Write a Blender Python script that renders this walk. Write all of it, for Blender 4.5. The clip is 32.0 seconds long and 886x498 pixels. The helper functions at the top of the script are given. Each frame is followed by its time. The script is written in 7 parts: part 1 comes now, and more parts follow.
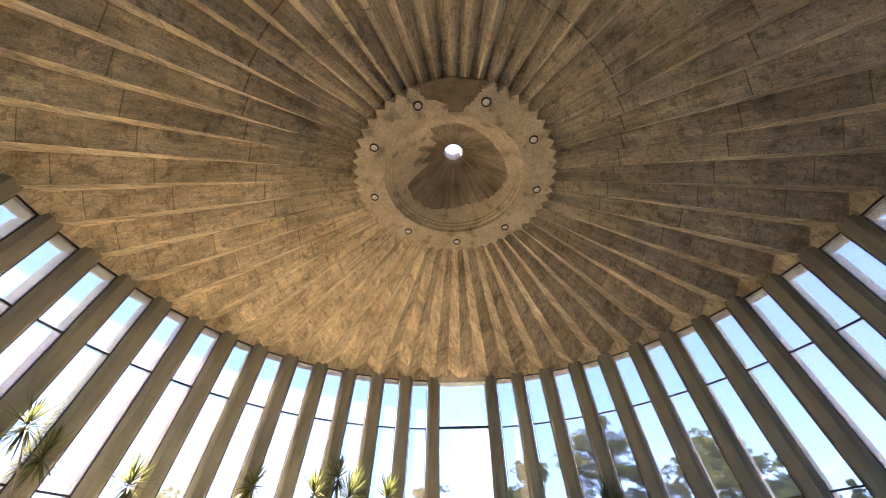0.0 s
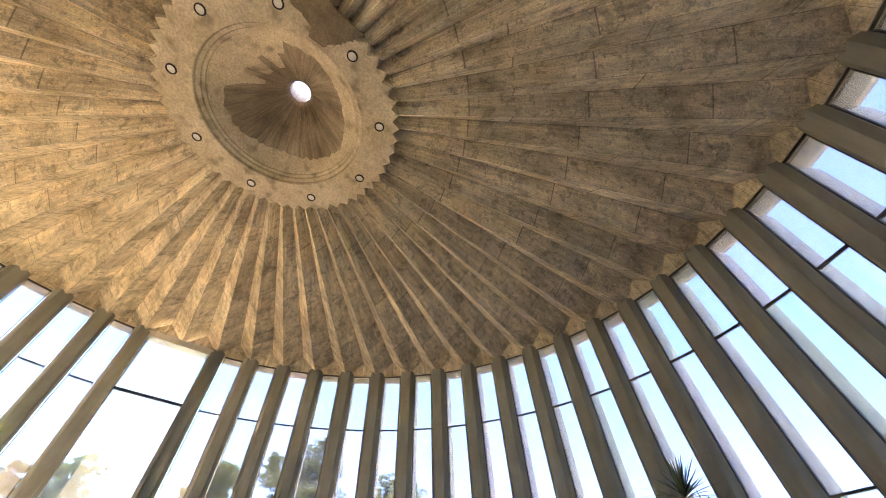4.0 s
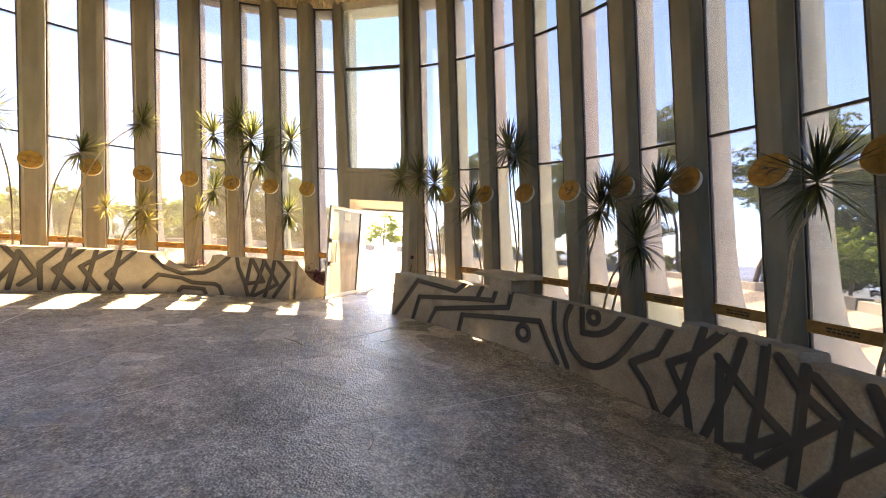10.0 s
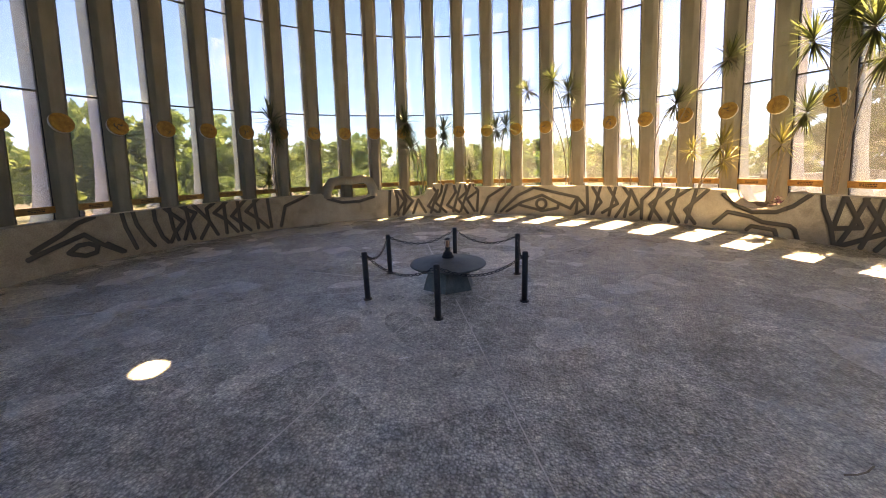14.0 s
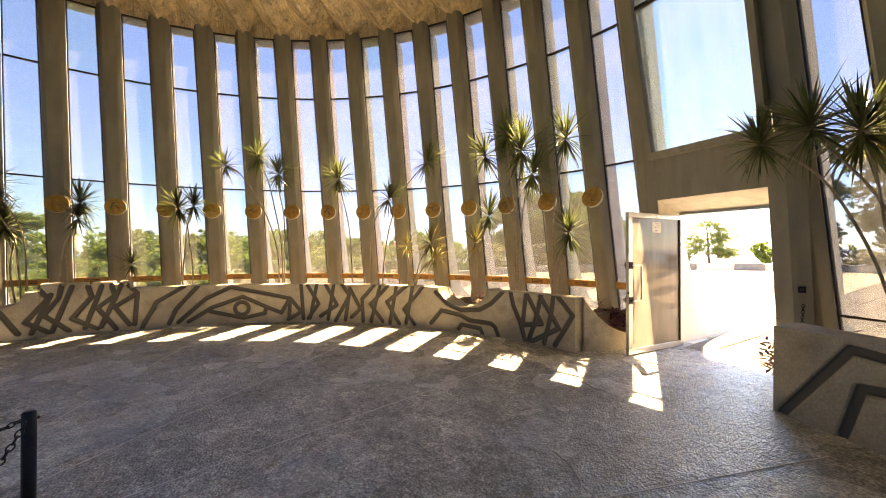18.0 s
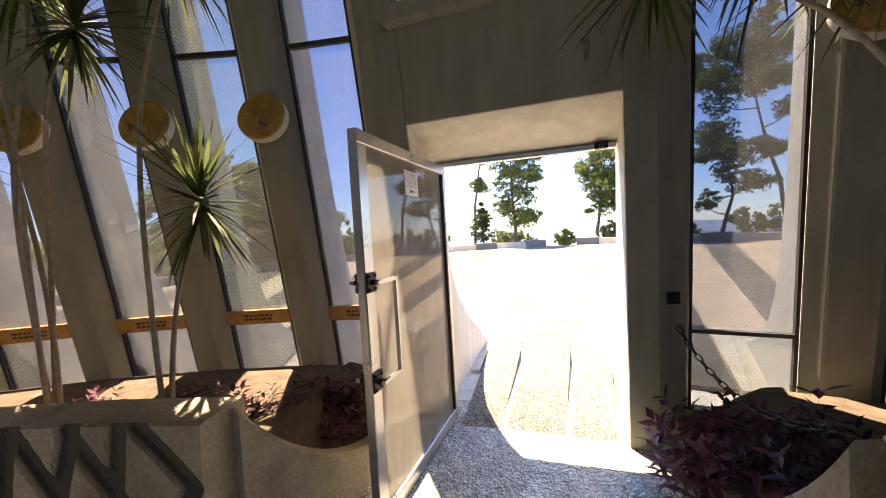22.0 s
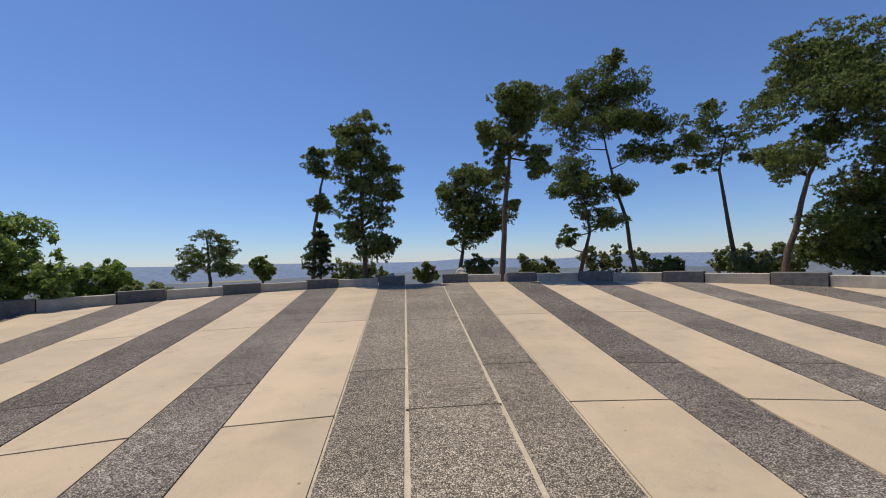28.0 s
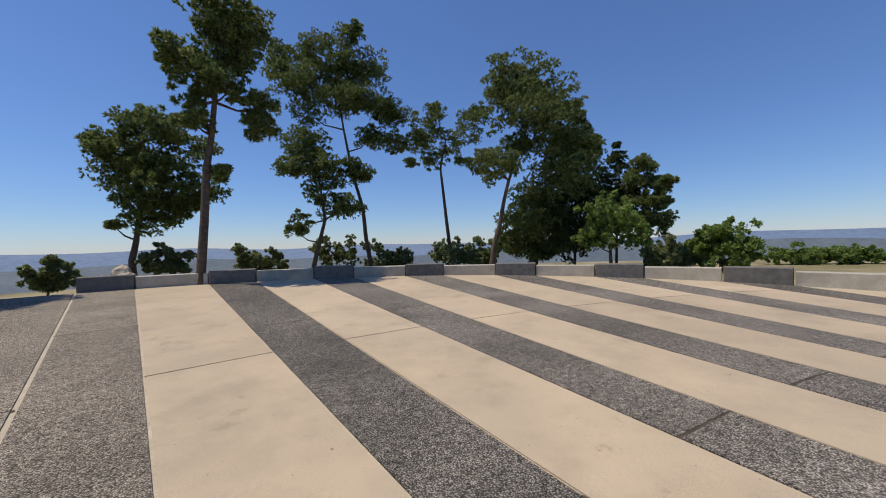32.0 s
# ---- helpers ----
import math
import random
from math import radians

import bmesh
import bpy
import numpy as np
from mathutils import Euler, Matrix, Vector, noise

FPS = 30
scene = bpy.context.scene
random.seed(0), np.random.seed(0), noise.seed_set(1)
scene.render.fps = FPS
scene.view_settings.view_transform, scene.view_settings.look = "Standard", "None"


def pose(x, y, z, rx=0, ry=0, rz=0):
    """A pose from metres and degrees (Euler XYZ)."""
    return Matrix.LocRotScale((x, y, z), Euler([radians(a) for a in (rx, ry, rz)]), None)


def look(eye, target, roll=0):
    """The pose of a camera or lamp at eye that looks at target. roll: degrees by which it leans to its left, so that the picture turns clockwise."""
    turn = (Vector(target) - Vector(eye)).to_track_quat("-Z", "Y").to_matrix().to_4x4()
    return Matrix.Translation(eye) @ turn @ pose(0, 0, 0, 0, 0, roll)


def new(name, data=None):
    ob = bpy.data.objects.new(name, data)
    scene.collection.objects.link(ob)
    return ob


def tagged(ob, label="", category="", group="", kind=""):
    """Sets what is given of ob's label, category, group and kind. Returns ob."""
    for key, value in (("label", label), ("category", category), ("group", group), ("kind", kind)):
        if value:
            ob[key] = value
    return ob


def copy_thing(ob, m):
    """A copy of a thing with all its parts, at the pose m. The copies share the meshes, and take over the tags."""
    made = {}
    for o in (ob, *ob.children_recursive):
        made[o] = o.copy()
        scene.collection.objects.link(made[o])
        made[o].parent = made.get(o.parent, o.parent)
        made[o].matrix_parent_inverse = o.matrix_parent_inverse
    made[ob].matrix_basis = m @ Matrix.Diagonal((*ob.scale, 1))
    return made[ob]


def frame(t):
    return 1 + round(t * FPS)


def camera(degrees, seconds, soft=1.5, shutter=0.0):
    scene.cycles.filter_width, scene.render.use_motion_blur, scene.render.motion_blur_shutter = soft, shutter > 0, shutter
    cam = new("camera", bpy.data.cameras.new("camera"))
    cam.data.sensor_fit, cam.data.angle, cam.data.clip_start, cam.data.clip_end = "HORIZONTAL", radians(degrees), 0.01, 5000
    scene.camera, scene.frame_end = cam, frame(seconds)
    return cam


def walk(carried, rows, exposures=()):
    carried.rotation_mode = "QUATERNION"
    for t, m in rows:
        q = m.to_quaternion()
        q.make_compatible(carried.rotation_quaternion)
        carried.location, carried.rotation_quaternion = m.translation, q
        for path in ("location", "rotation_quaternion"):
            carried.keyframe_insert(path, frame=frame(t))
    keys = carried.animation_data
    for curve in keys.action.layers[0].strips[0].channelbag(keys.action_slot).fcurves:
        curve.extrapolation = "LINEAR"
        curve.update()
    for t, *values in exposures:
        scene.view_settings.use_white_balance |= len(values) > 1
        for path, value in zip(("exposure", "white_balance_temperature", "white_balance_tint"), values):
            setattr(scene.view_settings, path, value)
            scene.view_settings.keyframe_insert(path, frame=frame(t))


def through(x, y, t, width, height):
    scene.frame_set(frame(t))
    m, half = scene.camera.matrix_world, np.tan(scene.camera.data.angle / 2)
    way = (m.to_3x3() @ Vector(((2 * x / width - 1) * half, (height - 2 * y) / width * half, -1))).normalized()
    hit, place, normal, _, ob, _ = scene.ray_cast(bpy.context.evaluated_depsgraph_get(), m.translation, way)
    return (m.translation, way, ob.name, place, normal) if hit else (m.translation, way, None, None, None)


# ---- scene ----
cam = camera(100.39, 32.0, soft=1.0, shutter=0.0)
PATH = [
    (0.0, pose(-0.038, -3.414, 1.567, 134.25, 0.38, 2.97)),
    (0.5, pose(-0.053, -3.442, 1.592, 136.15, 0.29, 3.16)),
    (1.0, pose(-0.044, -3.474, 1.582, 137.64, 0.06, 3.77)),
    (1.5, pose(-0.030, -3.461, 1.582, 138.40, -0.03, 3.82)),
    (2.0, pose(-0.059, -3.425, 1.586, 137.30, 0.70, 2.12)),
    (2.5, pose(0.095, -3.379, 1.571, 139.15, -2.24, -2.18)),
    (3.0, pose(0.159, -3.257, 1.586, 148.43, -5.56, -19.16)),
    (3.5, pose(0.334, -3.172, 1.594, 147.84, -4.38, -31.02)),
    (4.0, pose(0.686, -3.041, 1.596, 137.07, -1.89, -35.91)),
    (4.5, pose(1.019, -2.714, 1.646, 120.34, -2.84, -41.24)),
    (6.5, look((2.332, -2.074, 1.476), (3.478, -0.435, 1.51), 0.1)),
    (7.0, look((2.654, -1.877, 1.506), (3.564, -0.097, 1.496), -0.6)),
    (7.5, look((2.959, -1.537, 1.531), (3.677, 0.329, 1.48), 0.4)),
    (8.0, look((3.221, -1.267, 1.531), (3.742, 0.662, 1.458), 0.6)),
    (8.5, look((3.194, -1.08, 1.477), (3.39, 0.909, 1.415), 2.1)),
    (9.0, look((3.49, -0.7, 1.443), (3.425, 1.299, 1.418), 2.8)),
    (9.5, look((3.83, -0.384, 1.441), (3.56, 1.597, 1.416), 2.8)),
    (10.0, look((4.003, -0.141, 1.445), (3.429, 1.774, 1.404), 4.4)),
    (10.5, look((4.014, -0.048, 1.441), (3.161, 1.76, 1.379), 4.4)),
    (11.0, look((4.316, 0.243, 1.485), (2.995, 1.74, 1.356), 3.2)),
    (11.5, look((4.319, 0.338, 1.475), (2.736, 1.536, 1.224), 1.5)),
    (12.0, look((4.281, 0.357, 1.459), (2.477, 1.148, 1.11), 0.7)),
    (12.5, look((4.386, 0.396, 1.461), (2.453, 0.7, 1.045), -1.7)),
    (13.0, look((4.445, 0.421, 1.459), (2.514, 0.399, 0.938), -2.9)),
    (13.5, look((4.516, 0.429, 1.501), (2.608, 0.245, 0.929), -2.4)),
    (15.5, pose(4.632, 0.509, 1.488, 90.52, 0.17, 97.00)),
    (16.0, pose(4.309, 0.654, 1.595, 90.66, 0.46, 92.36)),
    (16.5, pose(3.826, 0.938, 1.538, 91.96, 1.70, 79.23)),
    (17.0, pose(3.491, 1.240, 1.530, 91.15, 0.78, 73.80)),
    (17.5, pose(3.070, 1.541, 1.505, 91.21, -0.16, 65.74)),
    (18.0, pose(2.717, 1.907, 1.483, 90.36, 0.06, 61.26)),
    (18.5, pose(2.280, 2.307, 1.443, 89.35, 0.54, 58.90)),
    (19.0, pose(1.942, 2.578, 1.430, 88.01, 1.22, 54.21)),
    (19.5, pose(1.619, 2.947, 1.448, 87.82, 1.35, 54.45)),
    (20.0, pose(1.288, 3.283, 1.464, 88.32, 2.87, 45.19)),
    (20.5, pose(1.005, 3.715, 1.483, 87.17, 3.14, 37.70)),
    (21.0, pose(0.705, 4.148, 1.476, 87.93, 3.99, 26.36)),
    (21.5, pose(0.525, 4.620, 1.511, 87.68, 4.06, 20.01)),
    (22.0, pose(0.323, 5.134, 1.495, 87.81, 3.46, 17.88)),
    (22.5, pose(0.225, 5.686, 1.494, 88.42, 2.92, 10.44)),
    (23.0, pose(0.092, 6.227, 1.519, 88.70, 1.94, 9.90)),
    (23.5, pose(0.008, 6.748, 1.550, 91.49, 0.78, 7.41)),
    (24.0, pose(-0.041, 7.231, 1.517, 92.09, 1.28, 6.72)),
    (24.5, pose(-0.132, 7.652, 1.588, 91.84, 1.62, 6.59)),
    (25.0, pose(-0.214, 8.186, 1.598, 91.75, 2.50, 5.25)),
    (25.5, pose(-0.264, 8.732, 1.540, 91.93, 2.61, 5.63)),
    (27.5, pose(-0.222, 10.702, 1.457, 91.69, 2.99, 2.19)),
    (28.0, pose(-0.210, 11.189, 1.469, 91.81, 1.84, -4.58)),
    (29.0, pose(-0.061, 12.080, 1.424, 92.54, 1.40, -22.66)),
    (29.5, pose(0.056, 12.532, 1.429, 92.46, 1.82, -28.42)),
    (30.0, pose(0.233, 12.890, 1.509, 90.60, 1.78, -27.27)),
    (30.5, pose(0.410, 13.404, 1.436, 90.31, 2.92, -28.26)),
    (31.0, pose(0.555, 13.877, 1.426, 88.64, 2.37, -32.96)),
    (31.5, pose(0.822, 14.285, 1.440, 88.10, 1.58, -41.16)),
    (32.0, pose(1.123, 14.565, 1.490, 89.13, 1.53, -44.88)),
]
walk(cam, PATH, exposures=[(0, 4.28, 10000, 23), (2, 4.8, 10200, 22), (3.2, 4.85, 10200, 22), (4.5, 4.8, 10200, 22), (6.5, 4.05, 15500, 22), (9, 4.05, 15000, 22), (11, 3.85, 14000, 22), (12, 3.72, 13800, 22), (13, 3.85, 13600, 22), (16, 3.85, 14600, 22), (19, 3.12, 13800, 20), (20.5, 2.75, 11800, 18), (21.5, 2.6, 10000, 19), (22.2, 2.25, 8800, 18), (23.0, 1.45, 7100, 14), (24.0, 0.66, 6500, 16), (25, -0.02, 6700, 11), (27.5, -0.34, 7400, 11), (32, -0.4, 7200, 11)])

# ---------------------------------------------------------------- world and lights
SUN_EL, SUN_AZ = 66.7, 135.9          # degrees; azimuth counted from +x towards +y
world = bpy.data.worlds.new("sky_world")
scene.world = world
world.use_nodes = True
wn = world.node_tree
sky = wn.nodes.new("ShaderNodeTexSky")
sky.sky_type, sky.sun_disc = 'NISHITA', False
sky.sun_elevation, sky.sun_rotation = radians(SUN_EL), radians(90 - SUN_AZ)
sky.altitude, sky.air_density, sky.dust_density, sky.ozone_density = 800, 1.2, 0.0, 10.0
air = wn.nodes.new("ShaderNodeVectorMath")
air.operation = 'MULTIPLY'
air.inputs[1].default_value = (0.83, 0.915, 1.12)          # clear dry air, a little bluer
wn.links.new(sky.outputs[0], air.inputs[0])
haze = wn.nodes.new("ShaderNodeMix")                         # thin even summer haze under the blue
haze.data_type = 'RGBA'
haze.inputs[0].default_value, haze.inputs[7].default_value = 0.15, (0.85, 2.2, 5.8, 1)
wn.links.new(air.outputs[0], haze.inputs[6])
wn.links.new(haze.outputs[2], wn.nodes["Background"].inputs[0])
wn.nodes["Background"].inputs[1].default_value = 0.145
sun = new("sun", bpy.data.lights.new("sun", 'SUN'))
sun.data.energy, sun.data.angle, sun.data.color = 4.8, radians(0.53), (1.0, 0.94, 0.83)
sun_to = Vector((math.cos(radians(SUN_EL)) * math.cos(radians(SUN_AZ)), math.cos(radians(SUN_EL)) * math.sin(radians(SUN_AZ)), math.sin(radians(SUN_EL))))
sun.matrix_world = look(sun_to * 60, (0, 0, 0))


# ---------------------------------------------------------------- materials
def material(name, low, high, scale=1.5, rough=0.85, grain=60.0, bump=0.15, depth=0.004, spots=0.0, spot_scale=9.0, metal=0.0, per_object=0.0, rough_var=0.1, spec=0.4, grit=(0.84, 1.1), detail=6):
    """A worn surface: two colours mixed by cloudy stains, darkened by fine grain, with bump at two scales."""
    m = bpy.data.materials.new(name)
    m.use_nodes = True
    nt = m.node_tree
    n, l = nt.nodes, nt.links
    bsdf = n["Principled BSDF"]
    co = n.new("ShaderNodeTexCoord")
    big = n.new("ShaderNodeTexNoise")
    big.inputs["Scale"].default_value, big.inputs["Detail"].default_value, big.inputs["Roughness"].default_value = scale, detail, 0.65
    fine = n.new("ShaderNodeTexNoise")
    fine.inputs["Scale"].default_value, fine.inputs["Detail"].default_value = grain, 4
    for q in (big, fine):
        l.new(co.outputs["Object"], q.inputs["Vector"])
    ramp = n.new("ShaderNodeValToRGB")
    ramp.color_ramp.elements[0].position, ramp.color_ramp.elements[1].position = 0.33, 0.67
    ramp.color_ramp.elements[0].color, ramp.color_ramp.elements[1].color = (*low, 1), (*high, 1)
    l.new(big.outputs["Fac"], ramp.inputs["Fac"])
    gr = n.new("ShaderNodeMapRange")
    gr.inputs[1].default_value, gr.inputs[2].default_value, gr.inputs[3].default_value, gr.inputs[4].default_value = 0.3, 0.7, grit[0], grit[1]
    l.new(fine.outputs["Fac"], gr.inputs[0])
    mul = n.new("ShaderNodeVectorMath")
    mul.operation = 'MULTIPLY'
    l.new(ramp.outputs["Color"], mul.inputs[0])
    l.new(gr.outputs[0], mul.inputs[1])
    out = mul.outputs[0]
    if spots:
        sp = n.new("ShaderNodeTexNoise")
        sp.inputs["Scale"].default_value, sp.inputs["Detail"].default_value = spot_scale, 8
        l.new(co.outputs["Object"], sp.inputs["Vector"])
        sr = n.new("ShaderNodeMapRange")
        sr.inputs[1].default_value, sr.inputs[2].default_value, sr.inputs[3].default_value, sr.inputs[4].default_value = 0.55, 0.68, 1.0, 1.0 - spots
        l.new(sp.outputs["Fac"], sr.inputs[0])
        m2 = n.new("ShaderNodeVectorMath")
        m2.operation = 'MULTIPLY'
        l.new(out, m2.inputs[0])
        l.new(sr.outputs[0], m2.inputs[1])
        out = m2.outputs[0]
    if per_object:
        oi = n.new("ShaderNodeObjectInfo")
        pr = n.new("ShaderNodeMapRange")
        pr.inputs[3].default_value, pr.inputs[4].default_value = 1 - per_object, 1 + per_object
        l.new(oi.outputs["Random"], pr.inputs[0])
        m3 = n.new("ShaderNodeVectorMath")
        m3.operation = 'MULTIPLY'
        l.new(out, m3.inputs[0])
        l.new(pr.outputs[0], m3.inputs[1])
        out = m3.outputs[0]
    l.new(out, bsdf.inputs["Base Color"])
    rr = n.new("ShaderNodeMapRange")
    rr.inputs[3].default_value, rr.inputs[4].default_value = max(0.03, rough - rough_var), min(1, rough + rough_var)
    l.new(big.outputs["Fac"], rr.inputs[0])
    l.new(rr.outputs[0], bsdf.inputs["Roughness"])
    bsdf.inputs["Metallic"].default_value = metal
    bsdf.inputs["Specular IOR Level"].default_value = spec
    bp = n.new("ShaderNodeBump")
    bp.inputs["Strength"].default_value, bp.inputs["Distance"].default_value = bump, depth
    l.new(fine.outputs["Fac"], bp.inputs["Height"])
    l.new(bp.outputs[0], bsdf.inputs["Normal"])
    return m


def pebble(name, low, high, size=70.0, rough=0.5, bump=0.6, depth=0.006, spec=0.5, per_object=0.0, contrast=0.95, mottle=0.47, grain=150, grit=(0.84, 1.1)):
    """Exposed-aggregate concrete: small stones of several greys in a darker binder."""
    m = material(name, low, high, scale=0.7, rough=rough, grain=grain, grit=grit, bump=0.0, detail=2, per_object=per_object, rough_var=0.14, spec=spec)
    nt = m.node_tree
    n, l = nt.nodes, nt.links
    bsdf = n["Principled BSDF"]
    co = n.new("ShaderNodeTexCoord")
    vo = n.new("ShaderNodeTexVoronoi")
    vo.inputs["Scale"].default_value = size
    l.new(co.outputs["Object"], vo.inputs["Vector"])
    hue = n.new("ShaderNodeSeparateColor")
    l.new(vo.outputs["Color"], hue.inputs[0])
    for sock, a_, c_, lo, hi in ((hue.outputs[0], 0.0, 1.0, 1 - mottle, 1 + mottle), (vo.outputs["Distance"], 0.35, 0.62, 1 + 0.37 * contrast, 1 - 0.63 * contrast)):
        mr = n.new("ShaderNodeMapRange")
        mr.inputs[1].default_value, mr.inputs[2].default_value, mr.inputs[3].default_value, mr.inputs[4].default_value = a_, c_, lo, hi
        l.new(sock, mr.inputs[0])
        mx = n.new("ShaderNodeVectorMath")
        mx.operation = 'MULTIPLY'
        l.new(bsdf.inputs["Base Color"].links[0].from_socket, mx.inputs[0])
        l.new(mr.outputs[0], mx.inputs[1])
        l.new(mx.outputs[0], bsdf.inputs["Base Color"])
    bp = n.new("ShaderNodeBump")
    bp.inputs["Strength"].default_value, bp.inputs["Distance"].default_value = bump, depth
    bp.invert = True
    l.new(vo.outputs["Distance"], bp.inputs["Height"])
    l.new(bp.outputs[0], bsdf.inputs["Normal"])
    return m


def sockets(m):
    """Nodes, links, and the present colour and normal sockets of a material."""
    n, l = m.node_tree.nodes, m.node_tree.links
    bs = n["Principled BSDF"]
    nl = bs.inputs["Normal"].links
    return n, l, bs, bs.inputs["Base Color"].links[0].from_socket, nl[0].from_socket if nl else None


def tint_by(m, fac, lo, hi):
    """Multiply the colour by a factor running from lo to hi."""
    n, l, bs, col_, _ = sockets(m)
    mr, mx = n.new("ShaderNodeMapRange"), n.new("ShaderNodeVectorMath")
    mx.operation = 'MULTIPLY'
    mr.inputs[1].default_value, mr.inputs[2].default_value, mr.inputs[3].default_value, mr.inputs[4].default_value = 0.36, 0.66, lo, hi
    l.new(fac, mr.inputs[0])
    l.new(col_, mx.inputs[0])
    l.new(mr.outputs[0], mx.inputs[1])
    l.new(mx.outputs[0], bs.inputs["Base Color"])


def relief(m, height, strength, dist):
    n, l, bs, _, nrm = sockets(m)
    bp = n.new("ShaderNodeBump")
    bp.inputs["Strength"].default_value, bp.inputs["Distance"].default_value = strength, dist
    l.new(height, bp.inputs["Height"])
    if nrm:
        l.new(nrm, bp.inputs["Normal"])
    l.new(bp.outputs[0], bs.inputs["Normal"])


def weather(m):
    """Rain streaks down the height and small air holes in cast concrete."""
    n, l = m.node_tree.nodes, m.node_tree.links
    co, mp = n.new("ShaderNodeTexCoord"), n.new("ShaderNodeMapping")
    mp.inputs["Scale"].default_value = (9, 9, 0.7)
    l.new(co.outputs["Object"], mp.inputs[0])
    st = n.new("ShaderNodeTexNoise")
    st.inputs["Scale"].default_value, st.inputs["Detail"].default_value = 1.0, 5
    l.new(mp.outputs[0], st.inputs["Vector"])
    tint_by(m, st.outputs["Fac"], 0.88, 1.05)
    vo = n.new("ShaderNodeTexVoronoi")
    vo.inputs["Scale"].default_value = 26
    l.new(co.outputs["Object"], vo.inputs["Vector"])
    hole = n.new("ShaderNodeMapRange")
    hole.inputs[1].default_value, hole.inputs[2].default_value = 0.05, 0.13
    l.new(vo.outputs["Distance"], hole.inputs[0])
    tint_by(m, hole.outputs[0], 0.72, 1.0)
    relief(m, hole.outputs[0], 0.5, 0.004)
    return m


def boards(m, fine=1.0):
    """Marks of boards that run out from the centre, with damp streaks along them."""
    n, l = m.node_tree.nodes, m.node_tree.links
    co, sp = n.new("ShaderNodeTexCoord"), n.new("ShaderNodeSeparateXYZ")
    l.new(co.outputs["Object"], sp.inputs[0])
    an, ln = n.new("ShaderNodeMath"), n.new("ShaderNodeVectorMath")
    an.operation, ln.operation = 'ARCTAN2', 'LENGTH'
    l.new(sp.outputs[1], an.inputs[0])
    l.new(sp.outputs[0], an.inputs[1])
    l.new(co.outputs["Object"], ln.inputs[0])
    for k_az, k_r, lo, hi, bump_ in ((34.0, 0.9, 0.78, 1.14, 0.2), (150.0, 1.6, 0.80, 1.12, 0.4), (620.0, 5.0, 0.84, 1.08, 0.4)):
        m1, m2, cb, nz = n.new("ShaderNodeMath"), n.new("ShaderNodeMath"), n.new("ShaderNodeCombineXYZ"), n.new("ShaderNodeTexNoise")
        m1.operation = m2.operation = 'MULTIPLY'
        m1.inputs[1].default_value, m2.inputs[1].default_value = k_az / 4 * fine, k_r
        l.new(an.outputs[0], m1.inputs[0])
        l.new(ln.outputs["Value"], m2.inputs[0])
        l.new(m1.outputs[0], cb.inputs[0])
        l.new(m2.outputs[0], cb.inputs[1])
        nz.inputs["Scale"].default_value, nz.inputs["Detail"].default_value = 2.0, 4
        l.new(cb.outputs[0], nz.inputs["Vector"])
        tint_by(m, nz.outputs["Fac"], lo, hi)
        relief(m, nz.outputs["Fac"], bump_, 0.02)
    return m


